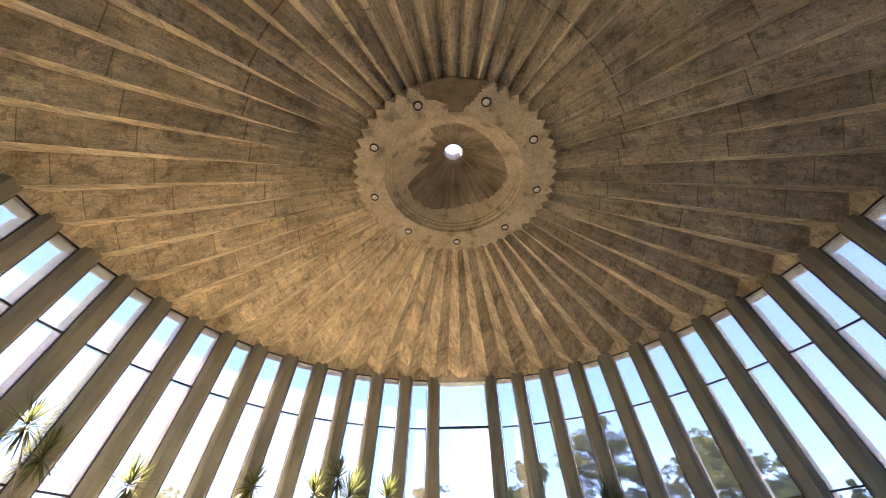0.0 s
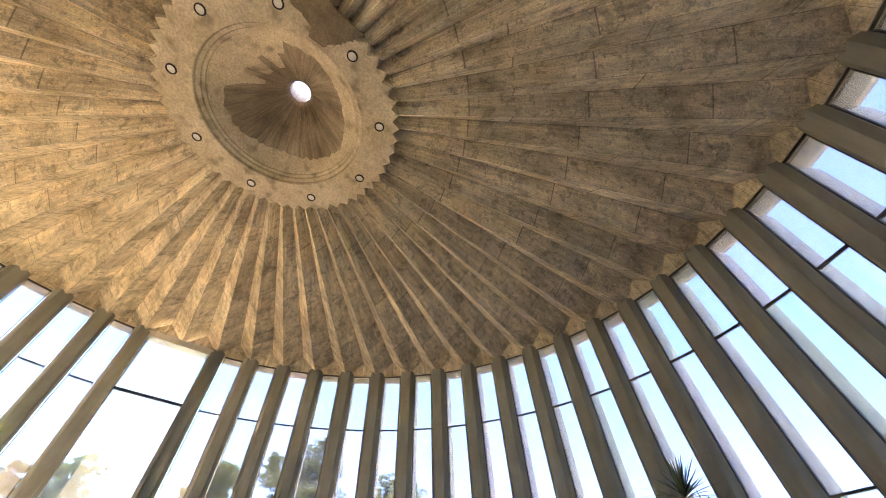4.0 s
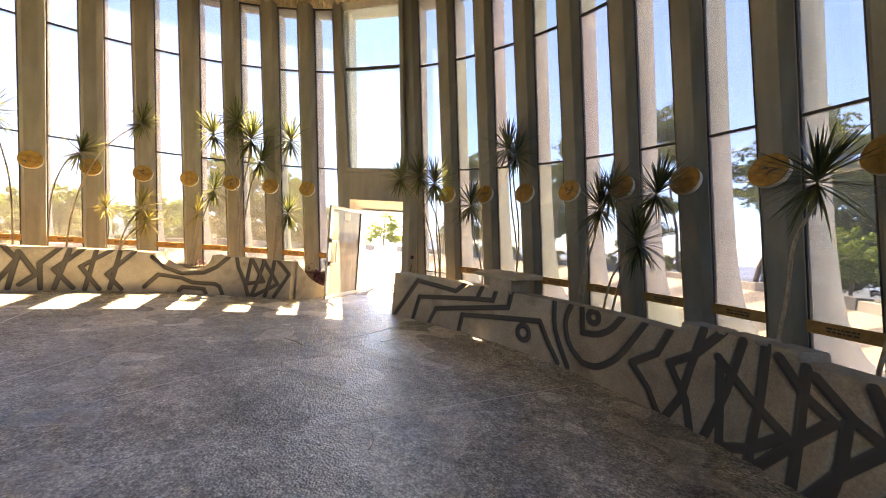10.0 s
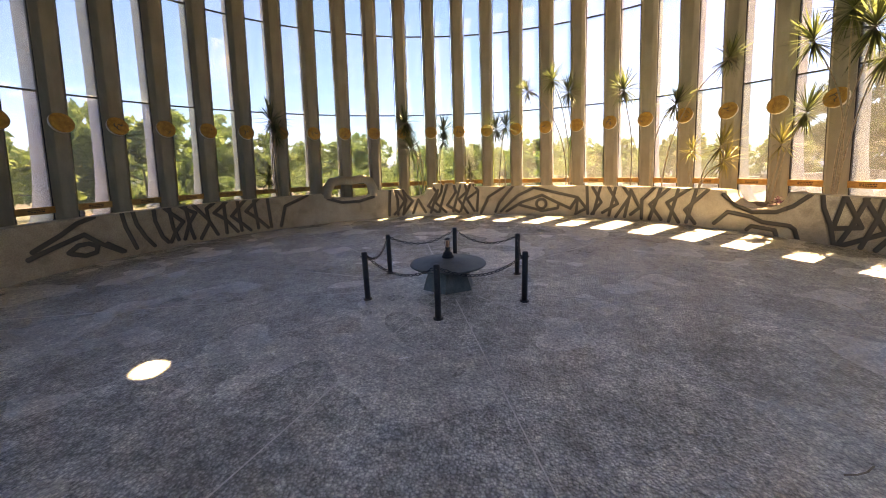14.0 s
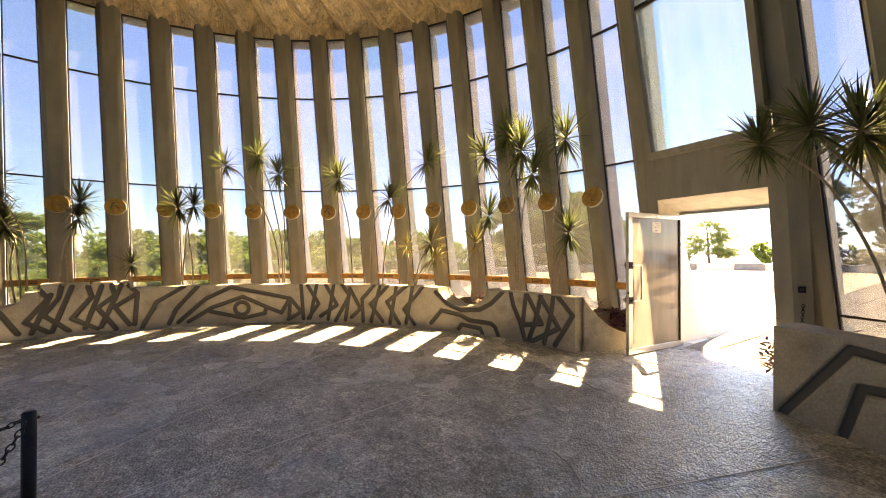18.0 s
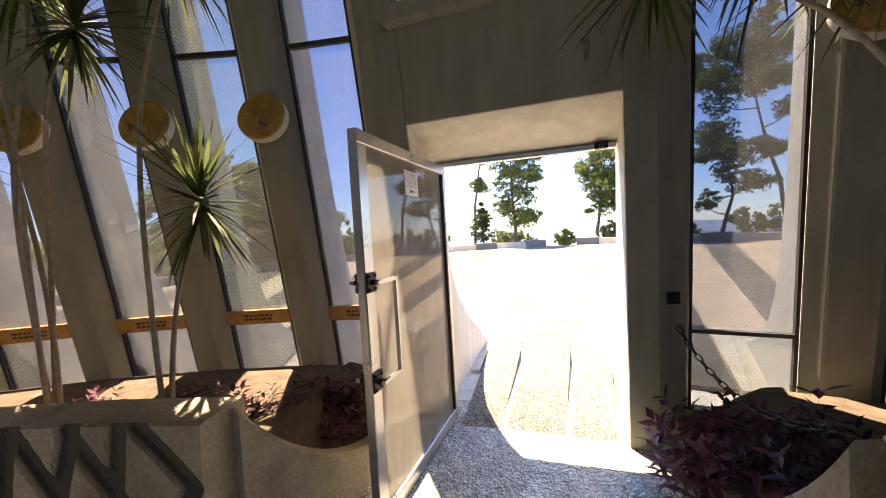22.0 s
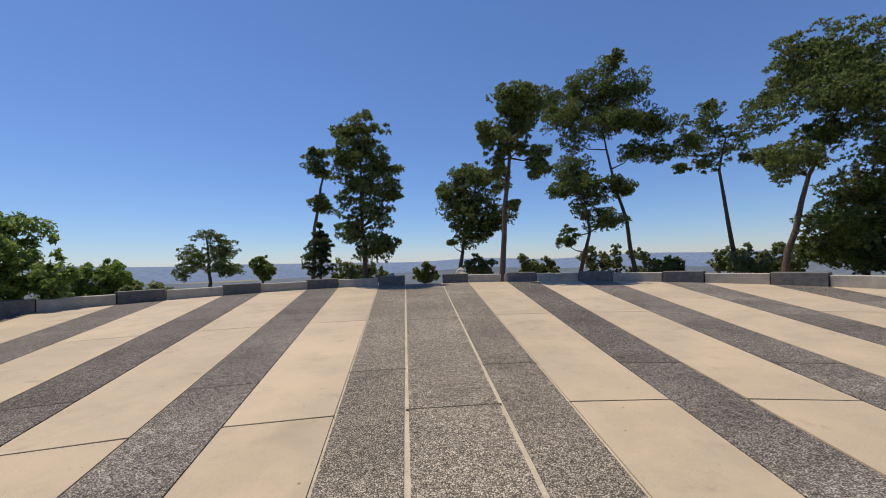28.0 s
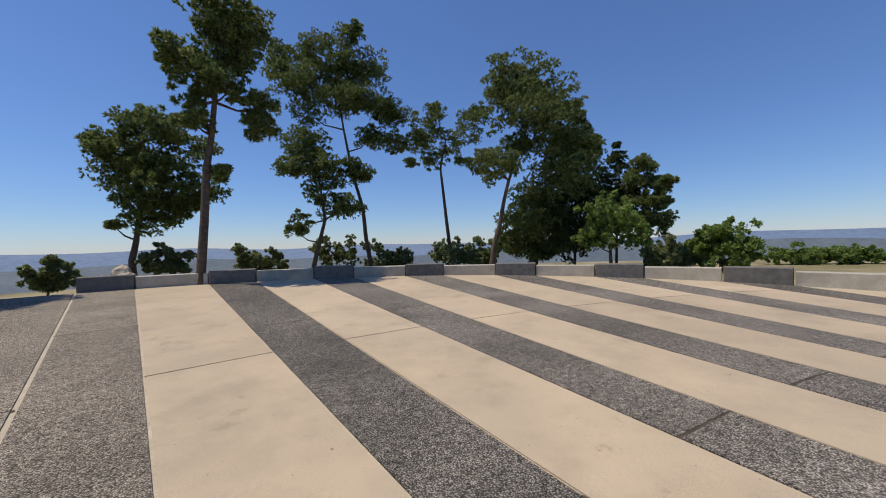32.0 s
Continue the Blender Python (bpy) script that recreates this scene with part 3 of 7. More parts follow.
def build_window(rail=True):
    w = thing("window_1", "tall leaning window of four glass panes between concrete columns", "window", "windows round the hall", "structure")

    def half(z, inset=0.205):
        r = r_in(z) + 0.14
        return r, r * math.sin(radians(STEP / 2)) - inset

    def slab(name, z0, z1, t0, t1, mat, label="", inset=0.185):
        v = []
        for z in (z0, z1):
            r, h = half(z, inset)
            v += [(r + t0, -h, z), (r + t1, -h, z), (r + t1, h, z), (r + t0, h, z)]
        return mesh_ob(name, v, [(0, 1, 2, 3)[::-1], (4, 5, 6, 7), (0, 1, 5, 4), (1, 2, 6, 5), (2, 3, 7, 6), (3, 0, 4, 7)], mat, w, label)
    cuts = (0.10, 0.81, 2.97, 5.05, 6.24) if rail else (0.10, 0.72, 2.97, 5.05, 6.24)
    for a, b in zip(cuts, cuts[1:]):
        slab("pane", a + 0.015, b - 0.015, 0.0, 0.008, M_GLASS).visible_shadow = False
    for z in cuts[2:4]:
        slab("transom", z - 0.014, z + 0.014, -0.012, 0.03, M_DARK)
    if rail:
        slab("rail", cuts[1] - 0.02, cuts[1] + 0.11, -0.05, 0.0, M_WOOD, "brown varnished wooden rail")
        v, f = [], []
        rnd_ = random.Random(31)
        for z0, z1 in ((cuts[1] + 0.052, cuts[1] + 0.07), (cuts[1] + 0.018, cuts[1] + 0.036)):
            y = -0.13 + rnd_.uniform(0, 0.03)
            while y < 0.11:
                L = rnd_.uniform(0.012, 0.05)
                b0 = len(v)
                for z, q in ((z0, 0), (z1, 0)):
                    r = r_in(z) + 0.14 - 0.053
                    v += [(r, y, z), (r, min(y + L, 0.13), z), (r + 0.004, min(y + L, 0.13), z), (r + 0.004, y, z)]
                f += [tuple(b0 + q for q in face) for face in ((0, 1, 5, 4), (1, 2, 6, 5), (2, 3, 7, 6), (3, 0, 4, 7), (4, 5, 6, 7), (3, 2, 1, 0))]
                y += L + 0.012
        mesh_ob("inscription", v, f, M_DARK, w, "dark unreadable lettering carved in the rail")
    else:
        slab("transom", cuts[1] - 0.014, cuts[1] + 0.014, -0.012, 0.03, M_DARK)
    slab("window_sill", -0.02, 0.11, -0.03, 0.06, M_COL)
    slab("head", 6.235, 6.27, -0.02, 0.05, M_DARK)
    for sgn in (-1, 1):
        v = []
        for z in (0.1, 6.24):
            r, h = half(z)
            v += [(r - 0.015, sgn * h, z), (r + 0.03, sgn * h, z), (r + 0.03, sgn * (h + 0.02), z), (r - 0.015, sgn * (h + 0.02), z)]
        mesh_ob("gasket", v, [(0, 1, 2, 3), (4, 5, 6, 7), (0, 1, 5, 4), (1, 2, 6, 5), (2, 3, 7, 6), (3, 0, 4, 7)], M_DARK, w)
    return w


win = build_window()
win.matrix_basis = pose(0, 0, 0, 0, 0, 90 + 1.5 * STEP)
for k in range(2, N_COL - 2):
    copy_thing(win, pose(0, 0, 0, 0, 0, 90 + (k + 0.5) * STEP))
win_b = build_window(False)
win_b.matrix_basis = pose(0, 0, 0, 0, 0, 90 - 1.5 * STEP)

# eaves beam outside the window heads
eaves = lathe("eaves_beam", [(6.93, 6.275), (7.2, 6.25), (7.34, 6.3), (7.34, 6.75), (6.86, 6.75), (6.86, 6.30)], M_FIN, n=108, smooth=False, closed=True)
tagged(eaves, "pale concrete eaves beam above the windows", "beam", kind="structure")


# folded ceiling
def build_ceiling():
    verts, faces = [], []
    radii = (1.46, 2.2, 3.0, 3.8, 4.6, 5.4, 6.0, 6.5)
    n = N_COL * 2
    rnd_ = random.Random(17)

    def z_at(r, j):
        return 6.43 - 0.026 * r + (0.13 + 0.03 * r if j % 2 else 0.0)
    for i, r in enumerate(radii):
        for j in range(n):
            q = r + (0.24 if i == len(radii) - 1 and j % 2 else 0.0)
            verts.append(pol(90 + j * STEP / 2, q, z_at(q, j) + (rnd_.uniform(-0.012, 0.012) if 0 < i < len(radii) - 1 else 0)))
    for i in range(len(radii) - 1):
        for j in range(n):
            a, b = i * n + j, i * n + (j + 1) % n
            faces.append((a, a + n, b + n, b))
    base = (len(radii) - 1) * n
    rim = len(verts)
    for j in range(n):
        verts.append(pol(90 + j * STEP / 2, 6.86 if j % 2 == 0 else 6.86 * math.cos(radians(STEP / 2)), 6.27))
    for k in range(N_COL):
        c0, mid, c1 = 2 * k, 2 * k + 1, (2 * k + 2) % n
        faces.append((base + c0, rim + c0, base + mid))
        faces.append((base + mid, rim + c1, base + c1))
        faces.append((rim + c0, rim + mid, rim + c1, base + mid))
    ob = mesh_ob("ceiling", verts, faces, M_CEIL)
    return tagged(ob, "brown board-marked concrete ceiling of radial folded plates", "ceiling", kind="structure")


ceiling = build_ceiling()
ring = new("ceiling_ring")
tagged(ring, "stained concrete ring and hollow cone rising to a round skylight", "ceiling", kind="structure")


def build_ring():
    """Flat ring whose ragged outer edge runs out into the folds, with a stepped mouth."""
    n = N_COL * 2
    rnd_ = random.Random(23)
    prof = [(1.60, 6.62), (1.60, 6.40), (1.58, 6.362), (1.30, 6.36), (1.09, 6.36), (1.08, 6.375), (1.075, 6.41), (1.03, 6.425), (1.02, 6.455), (0.985, 6.465), (0.98, 6.49)]
    v, f = [], []
    for i, (r, z) in enumerate(prof):
        for j in range(n):
            out_ = (0.0 if j % 2 == 0 else -0.085) + rnd_.uniform(-0.018, 0.018) if i < 3 else 0.0
            v.append(pol(90 + j * STEP / 2, r + out_, z))
    for i in range(len(prof) - 1):
        for j in range(n):
            f.append((i * n + j, i * n + (j + 1) % n, (i + 1) * n + (j + 1) % n, (i + 1) * n + j))
    mesh_ob("ring", v, f, M_RING, ring)
    # cone: pale foot with a broken edge, darker brown above it
    m_ = 96
    edge = []
    for j in range(m_):
        a = 360 * j / m_
        e = 0.80 + 0.05 * math.sin(radians(3 * a + 40)) + rnd_.uniform(-0.02, 0.02)
        if 168 < a < 245:
            e = 0.42 if int(a / 13) % 2 else 0.66
        edge.append(min(0.9, e))
    z_of = lambda r: 6.49 + (0.98 - r) * 0.84
    low = [pol(360 * j / m_, 0.98, 6.49) for j in range(m_)]
    mid = [pol(360 * j / m_, edge[j], z_of(edge[j])) for j in range(m_)]
    cut = [pol(360 * j / m_, edge[j] + 0.004, z_of(edge[j]) - 0.004) for j in range(m_)]
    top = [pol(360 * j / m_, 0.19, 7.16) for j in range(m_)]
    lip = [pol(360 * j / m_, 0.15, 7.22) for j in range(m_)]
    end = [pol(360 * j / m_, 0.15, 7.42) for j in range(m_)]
    loft("cone_foot", [low, mid], M_RING, ring, "pale foot of the cone", caps=False)
    loft("cone", [cut, top, lip, end], M_CONE, ring, "dark brown streaked cone", caps=False)


build_ring()
# outer shell, never in view, added to block daylight above the ceiling
roof = lathe("roof", [(0.15, 7.42), (0.22, 7.46), (2.2, 7.3), (7.36, 6.75)], M_FIN, n=54, smooth=False)
tagged(roof, "unseen pale concrete roof cone that shuts light out of the hall", "roof", kind="structure")

# floor
floor = lathe("floor", [(0.0, 0.0), (2.0, 0.0), (4.0, 0.0), (6.3, 0.0), (8.3, 0.0), (8.3, -0.2)], M_FLOOR, n=108, smooth=False)
tagged(floor, "worn grey washed-pebble concrete floor", "floor", kind="structure")

# bench and planter
BENCH0, BENCH1 = 100.0, 439.3
R_B = 6.28


# portal
def build_portal():
    p = thing("portal_wall", "grey concrete portal wall with a doorway and a high window above", "wall", kind="structure")
    xl, xr = -0.66, 0.69

    def prism(name, quad0, quad1, mat=M_PORTAL, label=""):
        v = list(quad0) + list(quad1)
        return mesh_ob(name, v, [(0, 1, 2, 3)[::-1], (4, 5, 6, 7), (0, 1, 5, 4), (1, 2, 6, 5), (2, 3, 7, 6), (3, 0, 4, 7)], mat, p, label)

    def y_f(z):
        return 7.78 - 0.122 * z
    # lintel with sloping soffit
    prism("lintel", [(xl - 0.2, y_f(2.26) + 0.02, 2.26), (xr + 0.2, y_f(2.26) + 0.02, 2.26), (xr + 0.2, 8.15, 2.09), (xl - 0.2, 8.15, 2.09)],
          [(xl - 0.2, y_f(2.86) + 0.02, 2.86), (xr + 0.2, y_f(2.86) + 0.02, 2.86), (xr + 0.2, 8.15, 2.86), (xl - 0.2, 8.15, 2.86)])
    fin = ((-0.1, 10.2), (0.0, 10.08), (0.06, 9.98), (0.12, 9.88), (0.2, 9.74), (0.3, 9.58), (0.39, 9.42), (0.5, 9.2), (0.6, 9.03), (0.8, 8.77), (1.0, 8.6), (1.16, 8.5), (1.5, 8.37), (2.05, 8.24), (2.27, 8.21))
    for xi, xo, sg in ((xl, -0.70, -1), (xr, 0.735, 1)):
        rings = [[(xi, y_f(z) + 0.022, z), (xo, 8.13, z), (xo, y, z), (xo + sg * 0.2, y, z), (xo + sg * 0.2, 8.13, z), (xi + sg * 0.3, y_f(z) + 0.12, z), (xi + sg * 0.17, y_f(z) + 0.03, z)] for z, y in fin]
        loft("jamb", rings, M_PORTAL, p)
        rings = [[(xo - sg * 0.004, 8.156, z), (xo - sg * 0.004, 8.235 - 0.05 * (z - 2.14), z), (xo + sg * 0.165, 8.235 - 0.05 * (z - 2.14), z), (xo + sg * 0.165, 8.156, z)] for z in (2.045, 2.4, 2.9)]
        loft("jamb_fin", rings, M_PORTAL, p)
    mesh_ob("frame_head", [(x, y, z) for z in (2.055, 2.088) for x, y in ((-0.66, 8.085), (0.72, 8.085), (0.72, 8.145), (-0.66, 8.145))], [(0, 1, 2, 3)[::-1], (4, 5, 6, 7), (0, 1, 5, 4), (1, 2, 6, 5), (2, 3, 7, 6), (3, 0, 4, 7)], M_ALU, p, "aluminium door frame head")
    for x in (-0.5, -0.1, 0.3, 0.6):
        part("screw", box_bm(0.012, 0.012, 0.006, (x, 8.115, 2.053), 0.002), M_IRON, p)
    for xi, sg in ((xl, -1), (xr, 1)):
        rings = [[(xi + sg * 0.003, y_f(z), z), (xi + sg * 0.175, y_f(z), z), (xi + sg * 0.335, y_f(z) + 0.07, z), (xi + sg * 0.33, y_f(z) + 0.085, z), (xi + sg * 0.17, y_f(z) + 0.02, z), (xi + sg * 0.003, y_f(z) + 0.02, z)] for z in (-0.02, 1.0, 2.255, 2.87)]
        loft("jamb_facing", rings, M_COL, p, "grey facing of the doorway")
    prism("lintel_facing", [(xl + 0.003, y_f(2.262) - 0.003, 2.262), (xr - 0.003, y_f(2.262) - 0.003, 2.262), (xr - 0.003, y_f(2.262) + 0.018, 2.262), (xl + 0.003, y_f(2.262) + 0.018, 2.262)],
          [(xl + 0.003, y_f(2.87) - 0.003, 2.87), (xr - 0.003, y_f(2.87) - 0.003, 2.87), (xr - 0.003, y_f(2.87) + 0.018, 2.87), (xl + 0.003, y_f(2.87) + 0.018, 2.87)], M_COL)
    # high window
    for z0, z1 in ((2.96, 5.0), (5.05, 6.15)):
        v = []
        for z in (z0, z1):
            y = 8.02 - 0.232 * z + 0.12
            v += [(-0.66, y, z), (-0.66, y + 0.008, z), (0.66, y + 0.008, z), (0.66, y, z)]
        ob = mesh_ob("pane", v, [(0, 1, 2, 3)[::-1], (4, 5, 6, 7), (0, 1, 5, 4), (1, 2, 6, 5), (2, 3, 7, 6), (3, 0, 4, 7)], M_FILM, p)

    def bar(name, za, zb, xa, xb, t0, t1, mat):
        v = []
        for z in (za, zb):
            y = 8.02 - 0.232 * z + 0.12
            v += [(xa, y + t0, z), (xa, y + t1, z), (xb, y + t1, z), (xb, y + t0, z)]
        return mesh_ob(name, v, [(0, 1, 2, 3)[::-1], (4, 5, 6, 7), (0, 1, 5, 4), (1, 2, 6, 5), (2, 3, 7, 6), (3, 0, 4, 7)], mat, p)
    bar("window_sill", 2.872, 2.96, -0.72, 0.72, -0.14, 0.1, M_COL)
    bar("transom", 5.0, 5.05, -0.66, 0.66, -0.02, 0.04, M_DARK)
    bar("head", 6.15, 6.27, -0.70, 0.70, -0.02, 0.06, M_PORTAL)
    bar("window_frame", 2.9, 6.2, -0.74, -0.66, -0.1, 0.06, M_COL)
    bar("window_frame", 2.9, 6.2, 0.66, 0.74, -0.1, 0.06, M_COL)
    return p


portal = build_portal()


def build_door():
    d = thing("glass_door", "open aluminium-framed glass door with a bar handle", "door", m=pose(-0.58, 8.0, 0, 0, 0, -90 - 2))
    # local: x along the leaf from the hinge, z up
    wd, h, t = 1.28, 2.04, 0.05
    part("leaf_rail", box_bm(wd, t, 0.08, (wd / 2, 0, 0.05), 0.006), M_ALU, d)
    part("leaf_rail", box_bm(wd, t, 0.07, (wd / 2, 0, h - 0.035), 0.006), M_ALU, d)
    part("leaf_stile", box_bm(0.06, t, h - 0.16, (0.03, 0, h / 2 + 0.01), 0.006), M_ALU, d)
    part("leaf_stile", box_bm(0.09, t, h - 0.16, (wd - 0.045, 0, h / 2 + 0.01), 0.006), M_ALU, d)
    part("seal", box_bm(0.022, t + 0.004, h - 0.16, (0.071, 0, h / 2 + 0.01)), M_DARK, d, "black rubber seal")
    ob = part("pane", box_bm(wd - 0.15, 0.008, h - 0.16, (wd / 2 - 0.015, 0, h / 2 + 0.01)), M_HAZE, d)
    ob.visible_shadow = False
    for s in (-1, 1):
        bm = box_bm(0.022, 0.022, 0.52, (wd - 0.21, s * 0.075, 1.03), 0.004)
        part("handle", bm, M_ALU, d, "steel bar handle")
        part("handle_arm", box_bm(0.2, 0.02, 0.02, (wd - 0.12, s * 0.075, 1.28), 0.003), M_ALU, d)
        part("handle_arm", box_bm(0.2, 0.02, 0.02, (wd - 0.12, s * 0.075, 0.78), 0.003), M_ALU, d)
        for z in (0.78, 1.28):
            plate = part("handle_bracket", box_bm(0.085, 0.01, 0.1, (wd - 0.045, s * 0.031, z), 0.003), M_IRON, d, "dark bolted bracket plate")
            part("spacer", box_bm(0.026, 0.05, 0.026, (wd - 0.045, s * 0.058, z), 0.004), M_IRON, plate)
            for dx, dz in ((-0.028, -0.034), (0.028, -0.034), (-0.028, 0.034), (0.028, 0.034)):
                part("bolt", box_bm(0.016, 0.01, 0.016, (wd - 0.045 + dx, s * 0.04, z + dz), 0.004), M_IRON, plate)
    part("notice", box_bm(0.2, 0.002, 0.16, (0.62, 0.006, 1.838)), M_PAPER, d, "white printed warning notice")
    return d


door = build_door()

# ---------------------------------------------------------------- flame bowl
BX, BY = 0.19, -0.05
bowl = thing("flame_bowl", "shallow dark bronze bowl on a six-sided pedestal with a burner", "memorial", m=pose(BX, BY, 0))


def hexring(r, z, turn=0):
    return [(r * math.cos(radians(60 * i + turn)), r * math.sin(radians(60 * i + turn)), z) for i in range(6)]


loft("pedestal", [hexring(0.34, 0), hexring(0.33, 0.03), hexring(0.255, 0.24)], M_BOWL, bowl)
lathe("dish", [(0.0, 0.232), (0.26, 0.232), (0.45, 0.275), (0.47, 0.288), (0.462, 0.30), (0.435, 0.296), (0.23, 0.352), (0.0, 0.375)], M_BOWL, bowl, n=64)
lathe("burner", [(0.0, 0.366), (0.075, 0.366), (0.078, 0.385), (0.06, 0.40), (0.058, 0.425), (0.035, 0.44), (0.026, 0.47), (0.034, 0.48), (0.03, 0.495), (0.0, 0.5)], M_IRON, bowl, n=24)
lathe("chimney", [(0.018, 0.495), (0.022, 0.52), (0.022, 0.57), (0.016, 0.575)], M_BRASS, bowl, "small brass burner tube", n=16)
lathe("cap", [(0.0, 0.618), (0.012, 0.612), (0.038, 0.6), (0.04, 0.594), (0.0, 0.594)], M_IRON, bowl, n=20)
for k in range(3):
    a_ = radians(120 * k + 20)
    tube("stay", [(0.028 * math.cos(a_), 0.028 * math.sin(a_), 0.49), (0.034 * math.cos(a_), 0.034 * math.sin(a_), 0.545), (0.028 * math.cos(a_), 0.028 * math.sin(a_), 0.597)], 0.0035, M_IRON, bowl, n=5)


def build_post():
    p = thing("barrier_post", "black iron post on a small round foot", "post", "posts round the flame bowl")
    lathe("shaft", [(0.0, 0.0), (0.032, 0.0), (0.032, 0.55), (0.026, 0.558), (0.0, 0.56)], M_IRON, p, n=20)
    lathe("foot", [(0.0, 0.012), (0.05, 0.012), (0.05, 0.0)], M_IRON, p, n=20)
    part("eye", box_bm(0.09, 0.014, 0.014, (0, 0, 0.51), 0.003), M_IRON, p)
    return p


post = build_post()
corners = [(BX + 1.02 * math.cos(radians(60 * i)), BY + 1.02 * math.sin(radians(60 * i))) for i in range(6)]
post.matrix_basis = pose(*corners[0], 0)
for i in range(1, 6):
    copy_thing(post, pose(*corners[i], 0, 0, 0, 60 * i))


# ---------------------------------------------------------------- plaza
PY, TH = -0.14, -0.48                # where the strips meet, and the turn of the path
WALL_Y, WALL_R = 14.98, 13.35
EC, E0, WB, DP = 1.71, 4.15, 3.54, 6.16


def plaza_z(x, y):
    return 0.0221 * max(0.0, math.hypot(x, y) - 8.5)


def strip_pt(e, s):
    a = radians(90 - e + TH)
    return s * math.cos(a), PY + s * math.sin(a)


def s_wall(e):
    a = radians(90 - e + TH)
    oy = PY - WALL_Y
    b = oy * math.sin(a)
    q = b * b - oy * oy + WALL_R ** 2
    return -b + math.sqrt(q) if q > 0 else None


def slab_piece(name, e0, e1, s0, s1a, s1b, mat, parent, gap=0.012):
    """A paving slab between two strip edges."""
    v = []
    k = max(2, int((max(s1a, s1b) - s0) / 2.5) + 1)
    for i in range(k):
        f = i / (k - 1)
        for e, s1, sg in ((e0, s1a, 1), (e1, s1b, -1)):
            s = s0 + 0.012 + (s1 - s0 - 0.024) * f
            x, y = strip_pt(e + sg * math.degrees(gap / s), s)
            v.append((x, y, plaza_z(x, y)))
    top = len(v)
    v += [(x, y, z - 0.06) for x, y, z in v]
    faces = []
    for i in range(k - 1):
        faces.append((2 * i, 2 * i + 1, 2 * i + 3, 2 * i + 2))
        faces.append((top + 2 * i, 2 * i, 2 * i + 2, top + 2 * i + 2))
        faces.append((2 * i + 1, top + 2 * i + 1, top + 2 * i + 3, 2 * i + 3))
    faces.append((0, top, top + 1, 1))
    faces.append((2 * k - 2, 2 * k - 1, top + 2 * k - 1, top + 2 * k - 2))
    return mesh_ob(name, v, faces, mat, parent)


plaza = thing("pavement", "round plaza paved in radiating beige slabs and grey pebble strips", "pavement", kind="structure")
edges = [(-E0, -EC, 'p'), (-EC, EC, 'c'), (EC, E0, 'p')]
for i in range(9):
    for sg in (1, -1):
        a, b = E0 + i * DP, E0 + i * DP + WB
        c = E0 + (i + 1) * DP
        edges += [(min(sg * a, sg * b), max(sg * a, sg * b), 'b'), (min(sg * b, sg * c), max(sg * b, sg * c), 'd')]
ARC_Y = -0.9


def s_arc(e, radius):
    """Distance along a strip edge to a joint circle."""
    a = radians(90 - e + TH)
    oy = PY - ARC_Y
    b = oy * math.sin(a)
    return -b + math.sqrt(b * b - oy * oy + radius ** 2)


for e0, e1, kind_ in edges:
    w0, w1 = s_wall(e0), s_wall(e1)
    if w0 is None or w1 is None:
        continue
    joints = {'b': (9.9, 12.0, 15.48, 20.25), 'c': (8.75, 12.0, 15.5, 20.05), 'p': (8.75, 12.0, 16.7, 23.2), 'd': (9.9, 11.74, 16.58, 21.8)}[kind_]
    mt = {'b': M_BEIGE, 'd': M_STRIP, 'p': M_PATH, 'c': M_PATH}[kind_]
    gp = {'b': 0.008, 'd': 0.012, 'p': 0.017, 'c': 0.026}[kind_]
    for i, rj in enumerate(joints):
        a0, b0 = s_arc(e0, rj), s_arc(e1, rj)
        if max(a0, b0) >= min(w0, w1) - 0.3:
            break
        last = i == len(joints) - 1
        a1, b1 = (w0, w1) if last else (min(w0, s_arc(e0, joints[i + 1])), min(w1, s_arc(e1, joints[i + 1])))
        if kind_ == 'd' and i == 1:
            a0, b0 = s_arc(e0, 11.99), s_arc(e1, 11.99)
        if i:
            # dark strip: moss and the shade inside the joint, both as colour
            q = [strip_pt(e, s + ds) for e, s, ds in ((e0, (a0 + b0) / 2, -0.016), (e1, (a0 + b0) / 2, -0.016), (e1, (a0 + b0) / 2, 0.016), (e0, (a0 + b0) / 2, 0.016))]
            mesh_ob("joint", [(x, y, plaza_z(x, y) - 0.003) for x, y in q], [(0, 1, 2, 3)], M_GAP, plaza)
        slab_piece("slab", e0, e1, (a0 + b0) / 2, a1, b1, M_PALE if kind_ == 'b' and i == 0 else mt, plaza, gp)

# bed under the slabs, cut to the plaza circle
NB = 28
bed_rings = [[(WALL_R * f / NB * math.cos(2 * math.pi * i / 144), WALL_Y + WALL_R * f / NB * math.sin(2 * math.pi * i / 144)) for i in range(144)] for f in range(NB + 1)]
bed_v = [(x, y, plaza_z(x, y) - (0.012 if math.hypot(x, y) > 9.6 else 0.09)) for rr_ in bed_rings for x, y in rr_]
bed_f = [(i * 144 + j, i * 144 + (j + 1) % 144, (i + 1) * 144 + (j + 1) % 144, (i + 1) * 144 + j) for i in range(NB) for j in range(144)]
bed = mesh_ob("paving_bed", bed_v, bed_f, M_BASE)
tagged(bed, "sandy mortar bed showing in the paving joints", "pavement", kind="structure")

wall = thing("plaza_wall", "low curved wall of dark basalt and pale limestone blocks", "wall", kind="structure")


